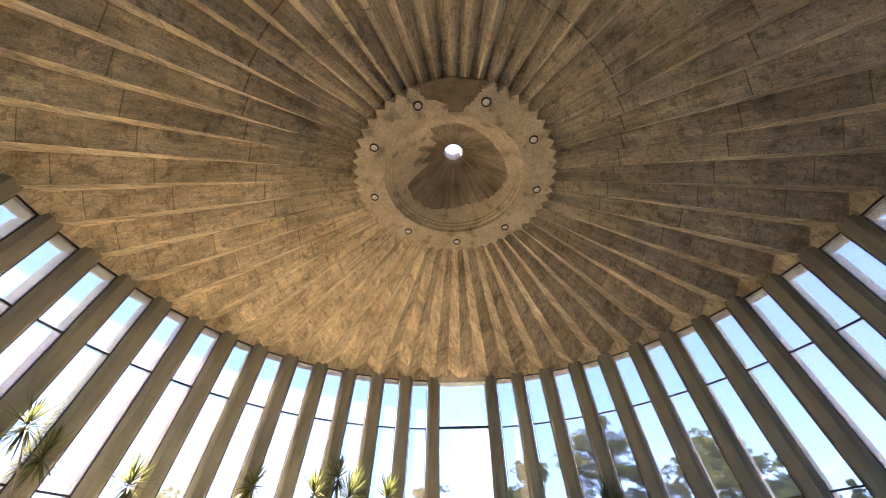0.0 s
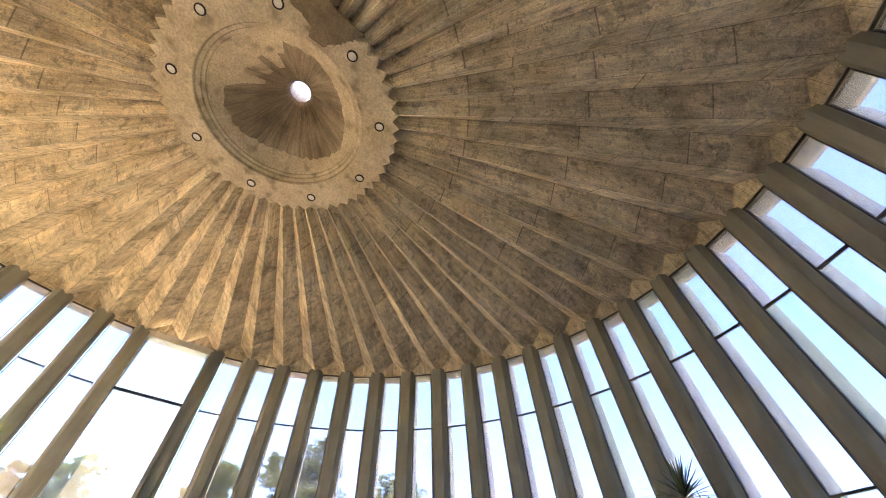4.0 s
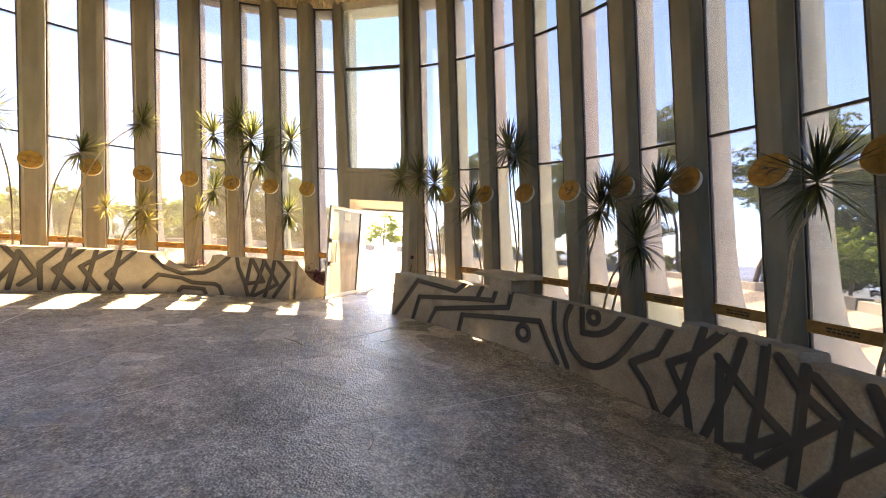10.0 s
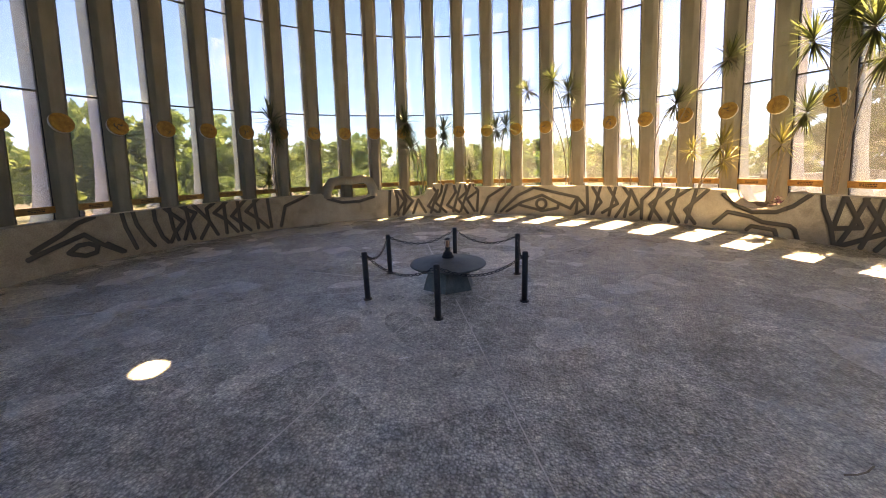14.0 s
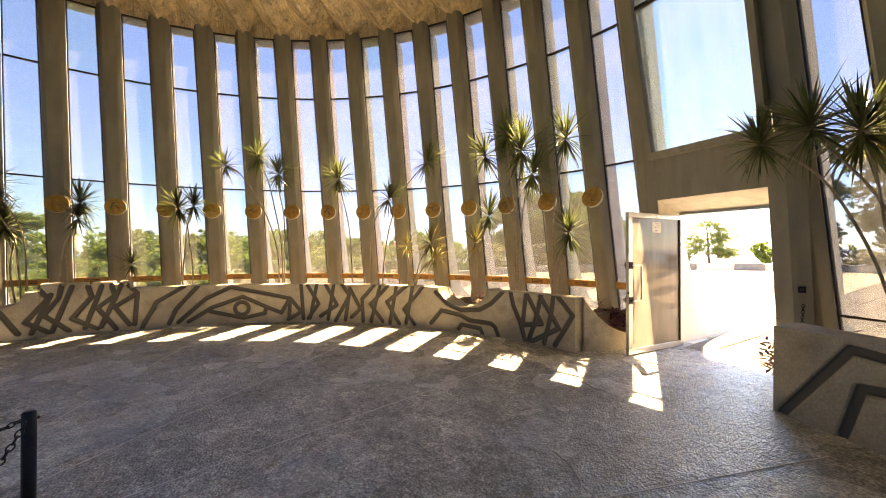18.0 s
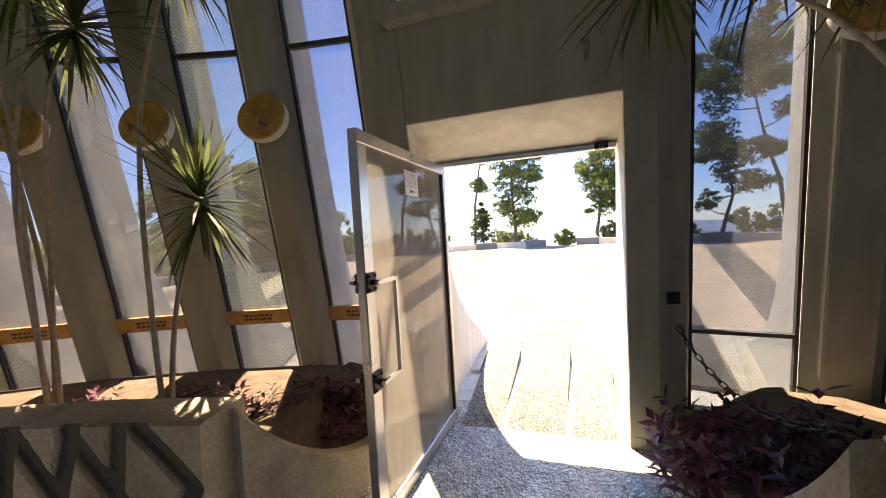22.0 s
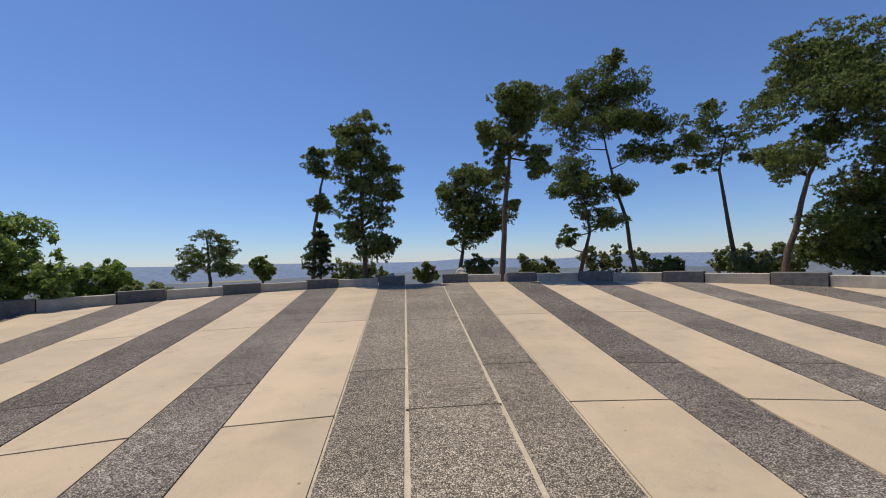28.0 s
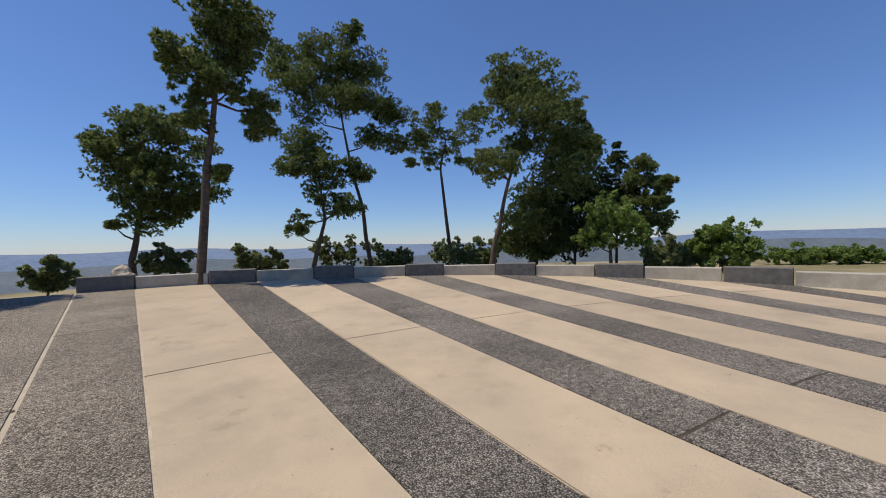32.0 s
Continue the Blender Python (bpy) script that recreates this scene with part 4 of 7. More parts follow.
def wall_block(e0, e1, dark):
    h, t = (0.40, 0.42) if dark else (0.34, 0.36)
    pts = []
    for k in range(4):
        e = e0 + (e1 - e0) * k / 3
        s = s_wall(e)
        if s is None:
            return
        x, y = strip_pt(e, s)
        d = Vector((x, y - WALL_Y)).normalized()
        pts.append((x, y, d))
    rings = []
    lift = plaza_z(pts[1][0], pts[1][1])
    for x, y, d in pts:
        i_, o_ = -0.03 if dark else 0.0, t
        rings.append([(x + d.x * i_, y + d.y * i_, lift - 0.1), (x + d.x * i_, y + d.y * i_, lift + h - 0.015), (x + d.x * (i_ + 0.015), y + d.y * (i_ + 0.015), lift + h),
                      (x + d.x * o_, y + d.y * o_, lift + h), (x + d.x * o_, y + d.y * o_, lift - 0.4)])
    loft("block", rings, M_WALLD if dark else M_WALLL, wall)


for e0, e1, kind_ in edges:
    if kind_ != 'c':
        wall_block(e0 + 0.04, e1 - 0.04, kind_ in 'pd')

# ---------------------------------------------------------------- ground and distance
gv, gf = [], []
rads = [9.0, 14, 20, 28, 40, 60, 100, 180, 320, 600, 1200, 2500]
for r in rads:
    for j in range(96):
        a = 2 * math.pi * j / 96
        x, y = r * math.cos(a), r * math.sin(a)
        dp = math.hypot(x, y - WALL_Y)
        z = -0.25 if r < 40 else -0.25 - (r - 40) * 0.16 if r < 320 else -45 - 0.01 * (r - 320)
        if r < 30 and y > 5:
            z = min(-0.15, plaza_z(x, y) - 0.25)
        gv.append((x, y, z))
for i in range(len(rads) - 1):
    for j in range(96):
        a, b = i * 96 + j, i * 96 + (j + 1) % 96
        gf.append((a, a + 96, b + 96, b))
ground = tagged(mesh_ob("ground", gv, gf, M_GROUND, smooth=True), "dry sloping ground round the hall", "ground", kind="structure")


# ---------------------------------------------------------------- pale apron round the hall
apron_v, apron_f = [], []
for r in (8.25, 9.4, 10.6, 11.9):
    for j in range(108):
        x, y, z = pol(j * 360 / 108, r, 0)
        apron_v.append((x, y, -0.045 if abs(math.degrees(math.atan2(x, y))) < 56 and r > 8.3 else -0.01))
for i in range(3):
    for j in range(108):
        a, b = i * 108 + j, i * 108 + (j + 1) % 108
        apron_f.append((a, a + 108, b + 108, b))
tagged(mesh_ob("apron", apron_v, apron_f, M_FIN), "pale concrete apron round the hall", "pavement", kind="structure")


# ---------------------------------------------------------------- carved bench
STROKES, RINGS = [], []


def carve(*pts):
    STROKES.append(pts)


def bow(*pts):
    """A stroke that curves smoothly through its points."""
    q, out = [pts[0], *pts, pts[-1]], []
    for k in range(len(pts) - 1):
        for f in (0, 0.25, 0.5, 0.75):
            out.append(tuple(0.5 * (2 * b + (c - a) * f + (2 * a - 5 * b + 4 * c - d) * f * f + (3 * b - a - 3 * c + d) * f ** 3) for a, b, c, d in zip(*q[k:k + 4])))
    carve(*out, pts[-1])


def carve_ring(az, z, r):
    RINGS.append((az, z, r))


carve((438.7, 0.01), (434.3, 0.71), (426.6, 0.64), (424.6, 0.81))
carve((434.7, 0.03), (433.7, 0.43), (422.6, 0.58), (421.7, 0.8))
carve((422.6, 0.58), (419.7, 0.61), (418.9, 0.9))
carve((431.4, 0.01), (430.2, 0.28), (417, 0.56), (416.5, 0.83))
carve((425.4, 0.01), (425, 0.28), (411.8, 0.48), (410.5, 0.27), (408.7, 0.04))
bow((409.9, 0.8), (409.5, 0.44), (407.3, 0.03))
bow((407.5, 0.81), (408.1, 0.57), (407.3, 0.31), (405.4, 0.15))
bow((405.4, 0.15), (403.6, 0.17), (401.9, 0.29), (400.6, 0.45), (398.5, 0.82))
carve((406.1, 0.81), (405.7, 0.5))
bow((405.7, 0.5), (403.9, 0.53), (402.3, 0.63), (401, 0.81))
carve((368, 0.83), (366, 0.54), (364.4, 0.21), (368, 0.03))
carve((363.9, 0.83), (366, 0.55))
carve((362.2, 0.81), (364.7, 0.62), (363.4, 0.39), (362.4, 0.03))
carve((360.7, 0.83), (361, 0.4), (361.2, 0.03))
carve((358.4, 0.83), (360.6, 0.59), (362.4, 0.44), (361.1, 0.27), (359.3, 0.05))
carve((357.9, 0.82), (358, 0.44), (358.2, 0.01))
carve((356, 0.83), (357.7, 0.64), (359.8, 0.47), (358, 0.27), (357.1, 0.03))
carve((355.1, 0.83), (355.5, 0.43), (356.3, 0.02))
carve((353.4, 0.83), (355, 0.69), (356.9, 0.58), (355.6, 0.41), (354.6, 0.04))
carve((352.9, 0.82), (353.2, 0.44), (353.5, 0.05))
carve((351.4, 0.83), (352.9, 0.67), (354.8, 0.53), (353.5, 0.38), (352.2, 0.05))
carve((350.8, 0.82), (350.9, 0.49), (351.2, 0.03))
carve((350.2, 0.7), (352.1, 0.53), (351, 0.43), (350.2, 0.34))
carve((383.7, 0.8), (382.7, 0.57), (381.9, 0.37), (380.5, 0.27), (379, 0.18), (378.3, -0.01))
carve((381.7, 0.37), (384.1, -0.01))
carve((386.3, 0.76), (384.4, 0.59), (382.9, 0.51), (384.7, 0.25), (386.1, -0.01))
carve((384.6, 0.55), (384.7, 0.3), (385.2, 0))
carve((388.3, 0.82), (386.7, 0.62), (385.2, 0.53), (387, 0.29), (388.9, 0.01))
carve((386.8, 0.8), (386.8, 0.43), (386.9, -0.01))
carve((392.2, 0.68), (389.7, 0.45), (387.5, 0.31), (389.5, 0.1), (391.5, -0.01))
carve((389.1, 0.87), (389.2, 0.46), (389.5, -0.01))
carve((390.6, 0.86), (391.4, 0.45), (392.7, -0.01))
carve((392, 0.62), (391.5, 0))
carve((392, 0.9), (394, 0.64), (396.1, 0.49), (394.4, 0.24), (393.8, 0))
carve((393.5, 0.87), (394.3, 0.5), (394.8, 0.23), (396, -0.01))
carve((369.1, 0.79), (369.8, 0.42), (374.4, 0.32), (379, 0.18))
carve_ring(414.2, 0.265, 0.1)
carve_ring(404.5, 0.71, 0.07)
carve((396.1, 0.83), (397.3, 0.54), (399.7, 0.36), (397.8, 0.18), (396.7, 0))
carve((348.6, 0.81), (352.6, 0.55), (351, 0.32), (347.3, 0.05), (344.7, 0.17))
carve((348.2, 0.78), (346.5, 0.64), (344.6, 0.61))
carve((260.3, 0.3), (258.2, 0.11))
carve((257.4, 0.87), (257.2, 0.54), (256.3, 0.12))
carve((255.8, 0.89), (255.5, 0.56), (254.6, 0.3), (253.5, 0.1))
carve((252.4, 0.89), (252.6, 0.57), (251.9, 0.24), (251.2, 0.12))
carve((251.4, 0.88), (249.9, 0.69), (248, 0.48), (249.7, 0.29), (250.7, 0.11))
carve((250, 0.89), (249.9, 0.39), (249.4, 0.13))
carve((248.7, 0.86), (247.1, 0.72), (245.6, 0.63), (247, 0.44), (248.3, 0.12))
carve((247.2, 0.86), (247, 0.34), (246.6, 0.1))
carve((246.1, 0.85), (243.5, 0.45), (242.2, 0.1))
carve((241.7, 0.82), (243.5, 0.69), (243.4, 0.38), (245.4, 0.07))
carve((239, 0.84), (242.2, 0.58), (240.2, 0.4), (238.2, 0.09))
carve((240.1, 0.86), (240.4, 0.1))
carve((235.6, 0.83), (239, 0.46), (237.2, 0.27), (235.6, 0.08))
carve((237.4, 0.85), (237.4, 0.1))
carve((232.9, 0.83), (236, 0.53), (233.9, 0.34), (231.8, 0.08))
carve((234.1, 0.84), (233.9, 0.1))
carve((231.2, 0.85), (231.1, 0.09))
carve((222.3, 0.78), (227.5, 0.56), (229, 0.08))
carve((218.5, 0.83), (217.3, 0.65), (214, 0.53), (209.7, 0.53), (206, 0.63))
carve((201.7, 0.84), (202.2, 0.07))
carve((200.5, 0.84), (199.8, 0.5), (199.9, 0.08))
carve((200.1, 0.81), (198, 0.46), (199.6, 0.21), (200.8, 0.09))
carve((198.4, 0.83), (197.7, 0.49), (198.5, 0.07))
carve((198, 0.7), (195.9, 0.45), (198.5, 0.07))
carve((195.9, 0.09), (194.4, 0.48), (192.5, 0.1))
carve((190.6, 0.86), (189.4, 0.67), (191.8, 0.28), (189.4, 0.09))
carve((187.9, 0.88), (188.2, 0.67), (189.9, 0.38), (187, 0.08))
carve((189.1, 0.73), (191.1, 0.09))
carve((186.7, 0.86), (188.9, 0.09))
carve((184.8, 0.85), (184.3, 0.66), (186.7, 0.29), (183.6, 0.07))
carve((183.1, 0.85), (185.1, 0.1))
carve((181.8, 0.85), (181.4, 0.66), (183.6, 0.45), (181.2, 0.04))
carve((180.6, 0.85), (183.1, 0.1))
carve((179.6, 0.85), (178.4, 0.69), (181.4, 0.45), (179.4, 0.1))
carve((178.4, 0.69), (178.7, 0.1))
carve((176, 0.39), (177.5, 0.1))
carve((171.6, 0.79), (175.7, 0.5), (177.7, 0.02))
carve((169.4, 0.8), (172.8, 0.34), (173.8, 0.07))
carve((164.1, 0.75), (168.2, 0.53), (172.4, 0.08))
carve((164.1, 0.75), (153.4, 0.5), (155, 0.2), (157.8, 0.33), (162, 0.55), (167, 0.35), (170.9, 0.08))
carve((167.5, 0.27), (161.8, 0.11), (158, 0.2), (157.8, 0.33))
carve((153.4, 0.5), (151.2, 0.22), (153.7, 0.06))
carve((153.4, 0.5), (153.5, 0.08))
carve((151.4, 0.81), (150.8, 0.08))
carve((150.1, 0.77), (147.9, 0.39), (149.9, 0.08))
carve((148.3, 0.8), (149.5, 0.09))
carve((146.8, 0.83), (144.3, 0.37), (147.5, 0.13))
carve((144.9, 0.84), (146, 0.07))
carve((143.4, 0.8), (141.8, 0.57), (144.5, 0.04))
carve((141.7, 0.71), (139.6, 0.3), (141.4, 0.12))
carve((141.7, 0.71), (142.6, 0.06))
carve((136.7, 0.83), (139.3, 0.5), (139, 0.05))
carve((133.9, 0.81), (137.6, 0.4), (135.1, 0.06))
carve((135.8, 0.77), (137.4, 0.05))
carve((130.2, 0.81), (134.3, 0.46), (131.7, 0.04))
carve((132.4, 0.78), (133.6, 0.04))
carve((127, 0.8), (130.8, 0.33), (128.7, 0.05))
carve((129.1, 0.82), (130.3, 0.06))
carve_ring(162.1, 0.31, 0.13)
carve((124.5, 0.7), (122.4, 0.51), (119.7, 0.4), (116.1, 0.44), (113.9, 0.57), (111.8, 0.8))
carve((125.4, 0.1), (123.4, 0.36), (119.7, 0.31), (117.9, 0.23), (114, 0.22), (113.2, 0.17), (112.5, 0))
carve((120, 0.05), (119.4, 0.13), (115.9, 0.11), (115.5, 0.02))
carve((110.5, 0.82), (110, 0.58), (108.8, 0.32), (107.9, 0.01))
carve((107.8, 0.8), (105.2, 0.34), (108.4, 0.27), (107.8, 0.8))
carve((105.5, 0.77), (102.5, 0.31), (107, 0.02))
carve((105.3, 0.78), (106.3, 0.35), (107.5, 0))
carve((103.4, 0.79), (103.8, 0.46), (104.8, 0.04))
carve((102.7, 0.79), (100.4, 0.53), (103.1, 0.04))
carve((270.4, 0.29), (267, 0.4), (263.1, 0.52), (261.1, 0.31), (258.5, 0.11))
carve((269.7, 0.39), (266, 0.57), (263.6, 0.72), (261.3, 0.79))
carve((265.6, 0.27), (264.2, 0.36), (262.8, 0.36), (261.7, 0.29), (262.1, 0.19), (263.6, 0.17), (265.2, 0.24), (265.6, 0.27))


def bench_top(az):
    a = az % 360
    h = 0.79
    if 27.1 < a < 35.2:
        h = 0.89 - (0.025 if any(abs(a - q) < 0.3 for q in (29.4, 32.2)) else 0.0)
    elif 23.05 < a < 27.1:
        h = 0.83
    elif 20.2 < a <= 23.05:
        h = 0.90
    if 179.4 < a < 190.3:
        h = 0.92 - (0.05 if any(abs(a - q) < 0.35 for q in (181.2, 184.6, 187.6)) else 0.0)
    for c, half_w, low, edge in ((16.0, 4.3, 0.50, 0.84), (119.4, 4.6, 0.47, 0.81), (194.8, 2.9, 0.55, 0.79)):
        d = abs(a - c) / half_w
        if d < 1:
            h = low + (edge - low) * (1 - math.sqrt(1 - d ** 2.4))
    d = abs(a - 211.6) / 5.4
    if d < 1:
        h = 0.64 + 0.15 * (1 - math.sqrt(1 - d ** 3))
    return h


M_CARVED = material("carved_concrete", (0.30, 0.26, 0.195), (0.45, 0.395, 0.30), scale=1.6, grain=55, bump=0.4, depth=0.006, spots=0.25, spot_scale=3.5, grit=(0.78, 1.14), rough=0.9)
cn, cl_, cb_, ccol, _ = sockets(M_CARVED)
# dark tint along the cuts: their shade and dirt, put into the colour
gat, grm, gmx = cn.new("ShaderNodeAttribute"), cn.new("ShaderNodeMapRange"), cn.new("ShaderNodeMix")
gat.attribute_name = "groove_shade_dirt"
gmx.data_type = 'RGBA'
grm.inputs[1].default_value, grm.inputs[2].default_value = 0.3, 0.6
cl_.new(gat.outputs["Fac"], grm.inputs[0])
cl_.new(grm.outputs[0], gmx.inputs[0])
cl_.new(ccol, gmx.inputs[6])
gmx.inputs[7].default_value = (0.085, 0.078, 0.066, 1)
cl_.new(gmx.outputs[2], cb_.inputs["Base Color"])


def build_bench():
    na, nz = 3600, 60
    azs = np.linspace(BENCH0, BENCH1, na)
    hs = np.array([bench_top(a) for a in azs])
    zz = np.linspace(0, 1, nz)[None, :] * hs[:, None]
    arc = np.radians(azs)[:, None] * R_B + 0 * zz
    dist = np.full(zz.shape, 9.0)

    def seg(ax, az_, bx, bz):
        lo, hi = min(ax, bx) - 0.12, max(ax, bx) + 0.12
        i0, i1 = np.searchsorted(arc[:, 0], lo), np.searchsorted(arc[:, 0], hi)
        px, pz = arc[i0:i1], zz[i0:i1]
        dx, dz = bx - ax, bz - az_
        t = np.clip(((px - ax) * dx + (pz - az_) * dz) / (dx * dx + dz * dz + 1e-9), 0, 1)
        dist[i0:i1] = np.minimum(dist[i0:i1], np.hypot(px - ax - t * dx, pz - az_ - t * dz))
    for pts in STROKES:
        for (a0, z0), (a1, z1) in zip(pts, pts[1:]):
            seg(math.radians(a0) * R_B, z0, math.radians(a1) * R_B, z1)
    for a, z, r in RINGS:
        q = [(math.radians(a) * R_B + r * math.cos(k * math.pi / 10), z + r * math.sin(k * math.pi / 10)) for k in range(21)]
        for (a0, z0), (a1, z1) in zip(q, q[1:]):
            seg(a0, z0, a1, z1)
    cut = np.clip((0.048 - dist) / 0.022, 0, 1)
    wob = 0.003 * np.sin(azs * 0.9)[:, None] * np.sin(zz * 9.0) + 0.003 * np.sin(azs * 0.37 + 1)[:, None]
    out_ = 0.07 * np.clip((azs - 425.0) / 14.3, 0, 1)[:, None] ** 2
    rr = R_B + out_ + 0.05 * (zz / 0.8) * 0.3 + 0.032 * cut + wob
    ca, sa = np.cos(np.radians(azs))[:, None], np.sin(np.radians(azs))[:, None]
    front = np.stack([rr * ca, rr * sa, zz], -1).reshape(-1, 3)
    th = 0.27
    seat = np.array([0.24 if any(abs(a % 360 - c) < w for c, w in ((16.0, 4.3), (119.4, 4.6), (194.8, 2.9))) else 0.0 for a in azs])
    back = []
    for f, dz in ((0.03, 0.006), (th - 0.02, 0.006), (th, -0.01), (th, -0.35)):
        r2 = R_B + 0.015 + f + out_[:, 0] * 2.6 + (seat if f > 0.1 else 0)
        back.append(np.stack([r2 * ca[:, 0], r2 * sa[:, 0], np.maximum(hs + dz, 0.0) if dz > -0.2 else 0 * hs], -1))
    verts = np.concatenate([front] + back)
    i, j = np.meshgrid(np.arange(na - 1), np.arange(nz - 1), indexing='ij')
    a = (i * nz + j).ravel()
    faces = np.stack([a, a + nz, a + nz + 1, a + 1], -1)
    extra = []
    n0 = na * nz
    k = np.arange(na - 1)
    top = k * nz + nz - 1
    extra.append(np.stack([top, top + nz, n0 + k + 1, n0 + k], -1))
    for q in range(3):
        b0, b1 = n0 + q * na, n0 + (q + 1) * na
        extra.append(np.stack([b0 + k, b0 + k + 1, b1 + k + 1, b1 + k], -1))
    allf = np.concatenate([faces] + extra)
    fl = [tuple(f) for f in allf.tolist()]
    for e in (0, na - 1):
        cap = [e * nz + q for q in range(nz)] + [n0 + q * na + e for q in range(4)]
        fl.append(tuple(cap if e == 0 else cap[::-1]))
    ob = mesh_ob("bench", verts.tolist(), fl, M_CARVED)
    at = ob.data.attributes.new("groove_shade_dirt", 'FLOAT', 'POINT')
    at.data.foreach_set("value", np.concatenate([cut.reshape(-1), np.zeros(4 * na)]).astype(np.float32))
    tagged(ob, "long curved concrete planter bench with dark carved zigzag grooves", "bench", kind="structure")
    # raised loop on the bench
    pts = [pol(217.6, 6.42, 0.66), pol(217.2, 6.42, 0.88), pol(215.8, 6.42, 1.08), pol(213.6, 6.42, 1.12), pol(211, 6.42, 1.10), pol(208.2, 6.42, 1.14), pol(206.6, 6.42, 1.06), pol(205.9, 6.42, 0.86), pol(205.8, 6.42, 0.66)]
    tube("loop", pts, [0.16, 0.14, 0.13, 0.115, 0.11, 0.115, 0.13, 0.14, 0.16], M_BENCH, ob, n=10)
    # pedestal and cap like a small table
    rings = []
    for a_ in (56.6, 58.5, 60.4):
        rings.append([pol(a_, 6.30, 0.76), pol(a_, 6.27, 0.98), pol(a_, 6.62, 0.98), pol(a_, 6.6, 0.76)])
    loft("pedestal", rings, M_BENCH, ob)
    rings = []
    for a_, g in ((54.6, 0.02), (55.0, 0), (58.5, 0), (62.0, 0), (62.4, 0.02)):
        rings.append([pol(a_, 6.16 + g, 0.975 + g), pol(a_, 6.12 + g, 1.03 - g), pol(a_, 6.30, 1.055 - g), pol(a_, 6.72 - g, 1.055 - g), pol(a_, 6.72 - g, 0.975 + g)])
    loft("cap", rings, M_BENCH, ob)
    return ob


bench = build_bench()


def arc_strip(name, a0, a1, prof, mat, n=160, parent=None):
    rings = [[pol(a0 + (a1 - a0) * i / n, r, z) for r, z in prof] for i in range(n + 1)]
    return loft(name, rings, mat, parent)


soil = arc_strip("planter_soil_bed", 100.4, 439.0, [(6.5, 0.0), (6.5, 0.46), (6.8, 0.5), (7.6, 0.47), (8.02, 0.42), (8.02, 0.0)], M_SOIL)
tagged(soil, "dark dry soil bed behind the bench", "soil", kind="stuff")


def planter_end(pts, name="planter_wall"):
    rings = []
    for i, (x, y, h) in enumerate(pts):
        d = Vector(pts[min(i + 1, len(pts) - 1)][:2]) - Vector(pts[max(i - 1, 0)][:2])
        nrm = Vector((-d.y, d.x)).normalized() * 0.06
        rings.append([(x + nrm.x, y + nrm.y, 0), (x + nrm.x, y + nrm.y, h - 0.02), (x + nrm.x * 0.7, y + nrm.y * 0.7, h), (x - nrm.x * 0.7, y - nrm.y * 0.7, h), (x - nrm.x, y - nrm.y, h - 0.02), (x - nrm.x, y - nrm.y, 0)])
    ob = loft(name, rings, M_BENCH, smooth=False)
    return tagged(ob, "low sweeping concrete planter wall beside the doorway", "planter", kind="structure")


def sweep(p0, p1, p2, h0, h1, h2, n=14):
    out = []
    for i in range(n + 1):
        f = i / n
        x = (1 - f) ** 2 * p0[0] + 2 * f * (1 - f) * p1[0] + f * f * p2[0]
        y = (1 - f) ** 2 * p0[1] + 2 * f * (1 - f) * p1[1] + f * f * p2[1]
        h = (1 - f) ** 2 * h0 + 2 * f * (1 - f) * h1 + f * f * h2
        out.append((x, y, h))
    return out


planter_end(sweep((-1.12, 6.38), (-0.94, 6.85), (-0.84, 7.50), 0.78, 0.08, 0.26))
planter_end(sweep((1.20, 6.60), (1.10, 6.95), (0.93, 7.42), 0.78, 0.08, 0.22))

# ---------------------------------------------------------------- floor joints
for i in range(12):
    a = -15 + 30 * i
    c, s_ = math.cos(radians(a)), math.sin(radians(a))
    L0, L1 = 0.5, 5.9
    jb = box_bm(L1 - L0, 0.009, 0.006, ((L0 + L1) / 2, 0, 0.0))
    ob = part("floor_joint", jb, M_JOINT, floor)
    ob.matrix_basis = pose(BX, BY, 0, 0, 0, a)

# ---------------------------------------------------------------- medallions on the columns
def build_medallion(seed):
    rnd = random.Random(seed)
    m_ = thing("wall_medallion", "round ochre ceramic medallion with a pale edge on a column", "medallion", "medallions on the columns")
    lathe("rim", [(0.0, 0.0), (0.165, 0.0), (0.18, 0.012), (0.185, 0.045), (0.183, 0.078)], M_FIN, m_, n=36)
    lathe("face", [(0.183, 0.078), (0.181, 0.088), (0.172, 0.094), (0.163, 0.09), (0.15, 0.094), (0.0, 0.1)], M_DISC, m_, "ochre face", n=36)
    for _ in range(4):
        x, y, a, L = rnd.uniform(-0.06, 0.06), rnd.uniform(-0.07, 0.07), rnd.uniform(0, 180), rnd.uniform(0.05, 0.13)
        pts = [(x + f * L * math.cos(radians(a + 50 * f)), y + f * L * math.sin(radians(a + 50 * f)), 0.1) for f in (-0.5, -0.2, 0.1, 0.5)]
        tube("relief", pts, [0.006, 0.011, 0.011, 0.006], M_GROOVE if rnd.random() < 0.4 else M_DISC, m_, n=6)
    return m_


for v in range(5):
    base_m = build_medallion(v)
    ks = [k for k in range(2, 53) if k % 5 == v]
    for i, k in enumerate(ks):
        az = 90 + k * STEP
        m4 = pose(0, 0, 0, 0, 0, az) @ Matrix.Translation((r_in(2.43) + 0.006, 0, 2.43)) @ pose(0, 0, 0, 0, -90 + 13.06, 0) @ pose(0, 0, 0, 0, 0, (k * 77) % 360 if v != 0 else 0)
        if i == 0:
            base_m.matrix_basis = m4
        else:
            copy_thing(base_m, m4)

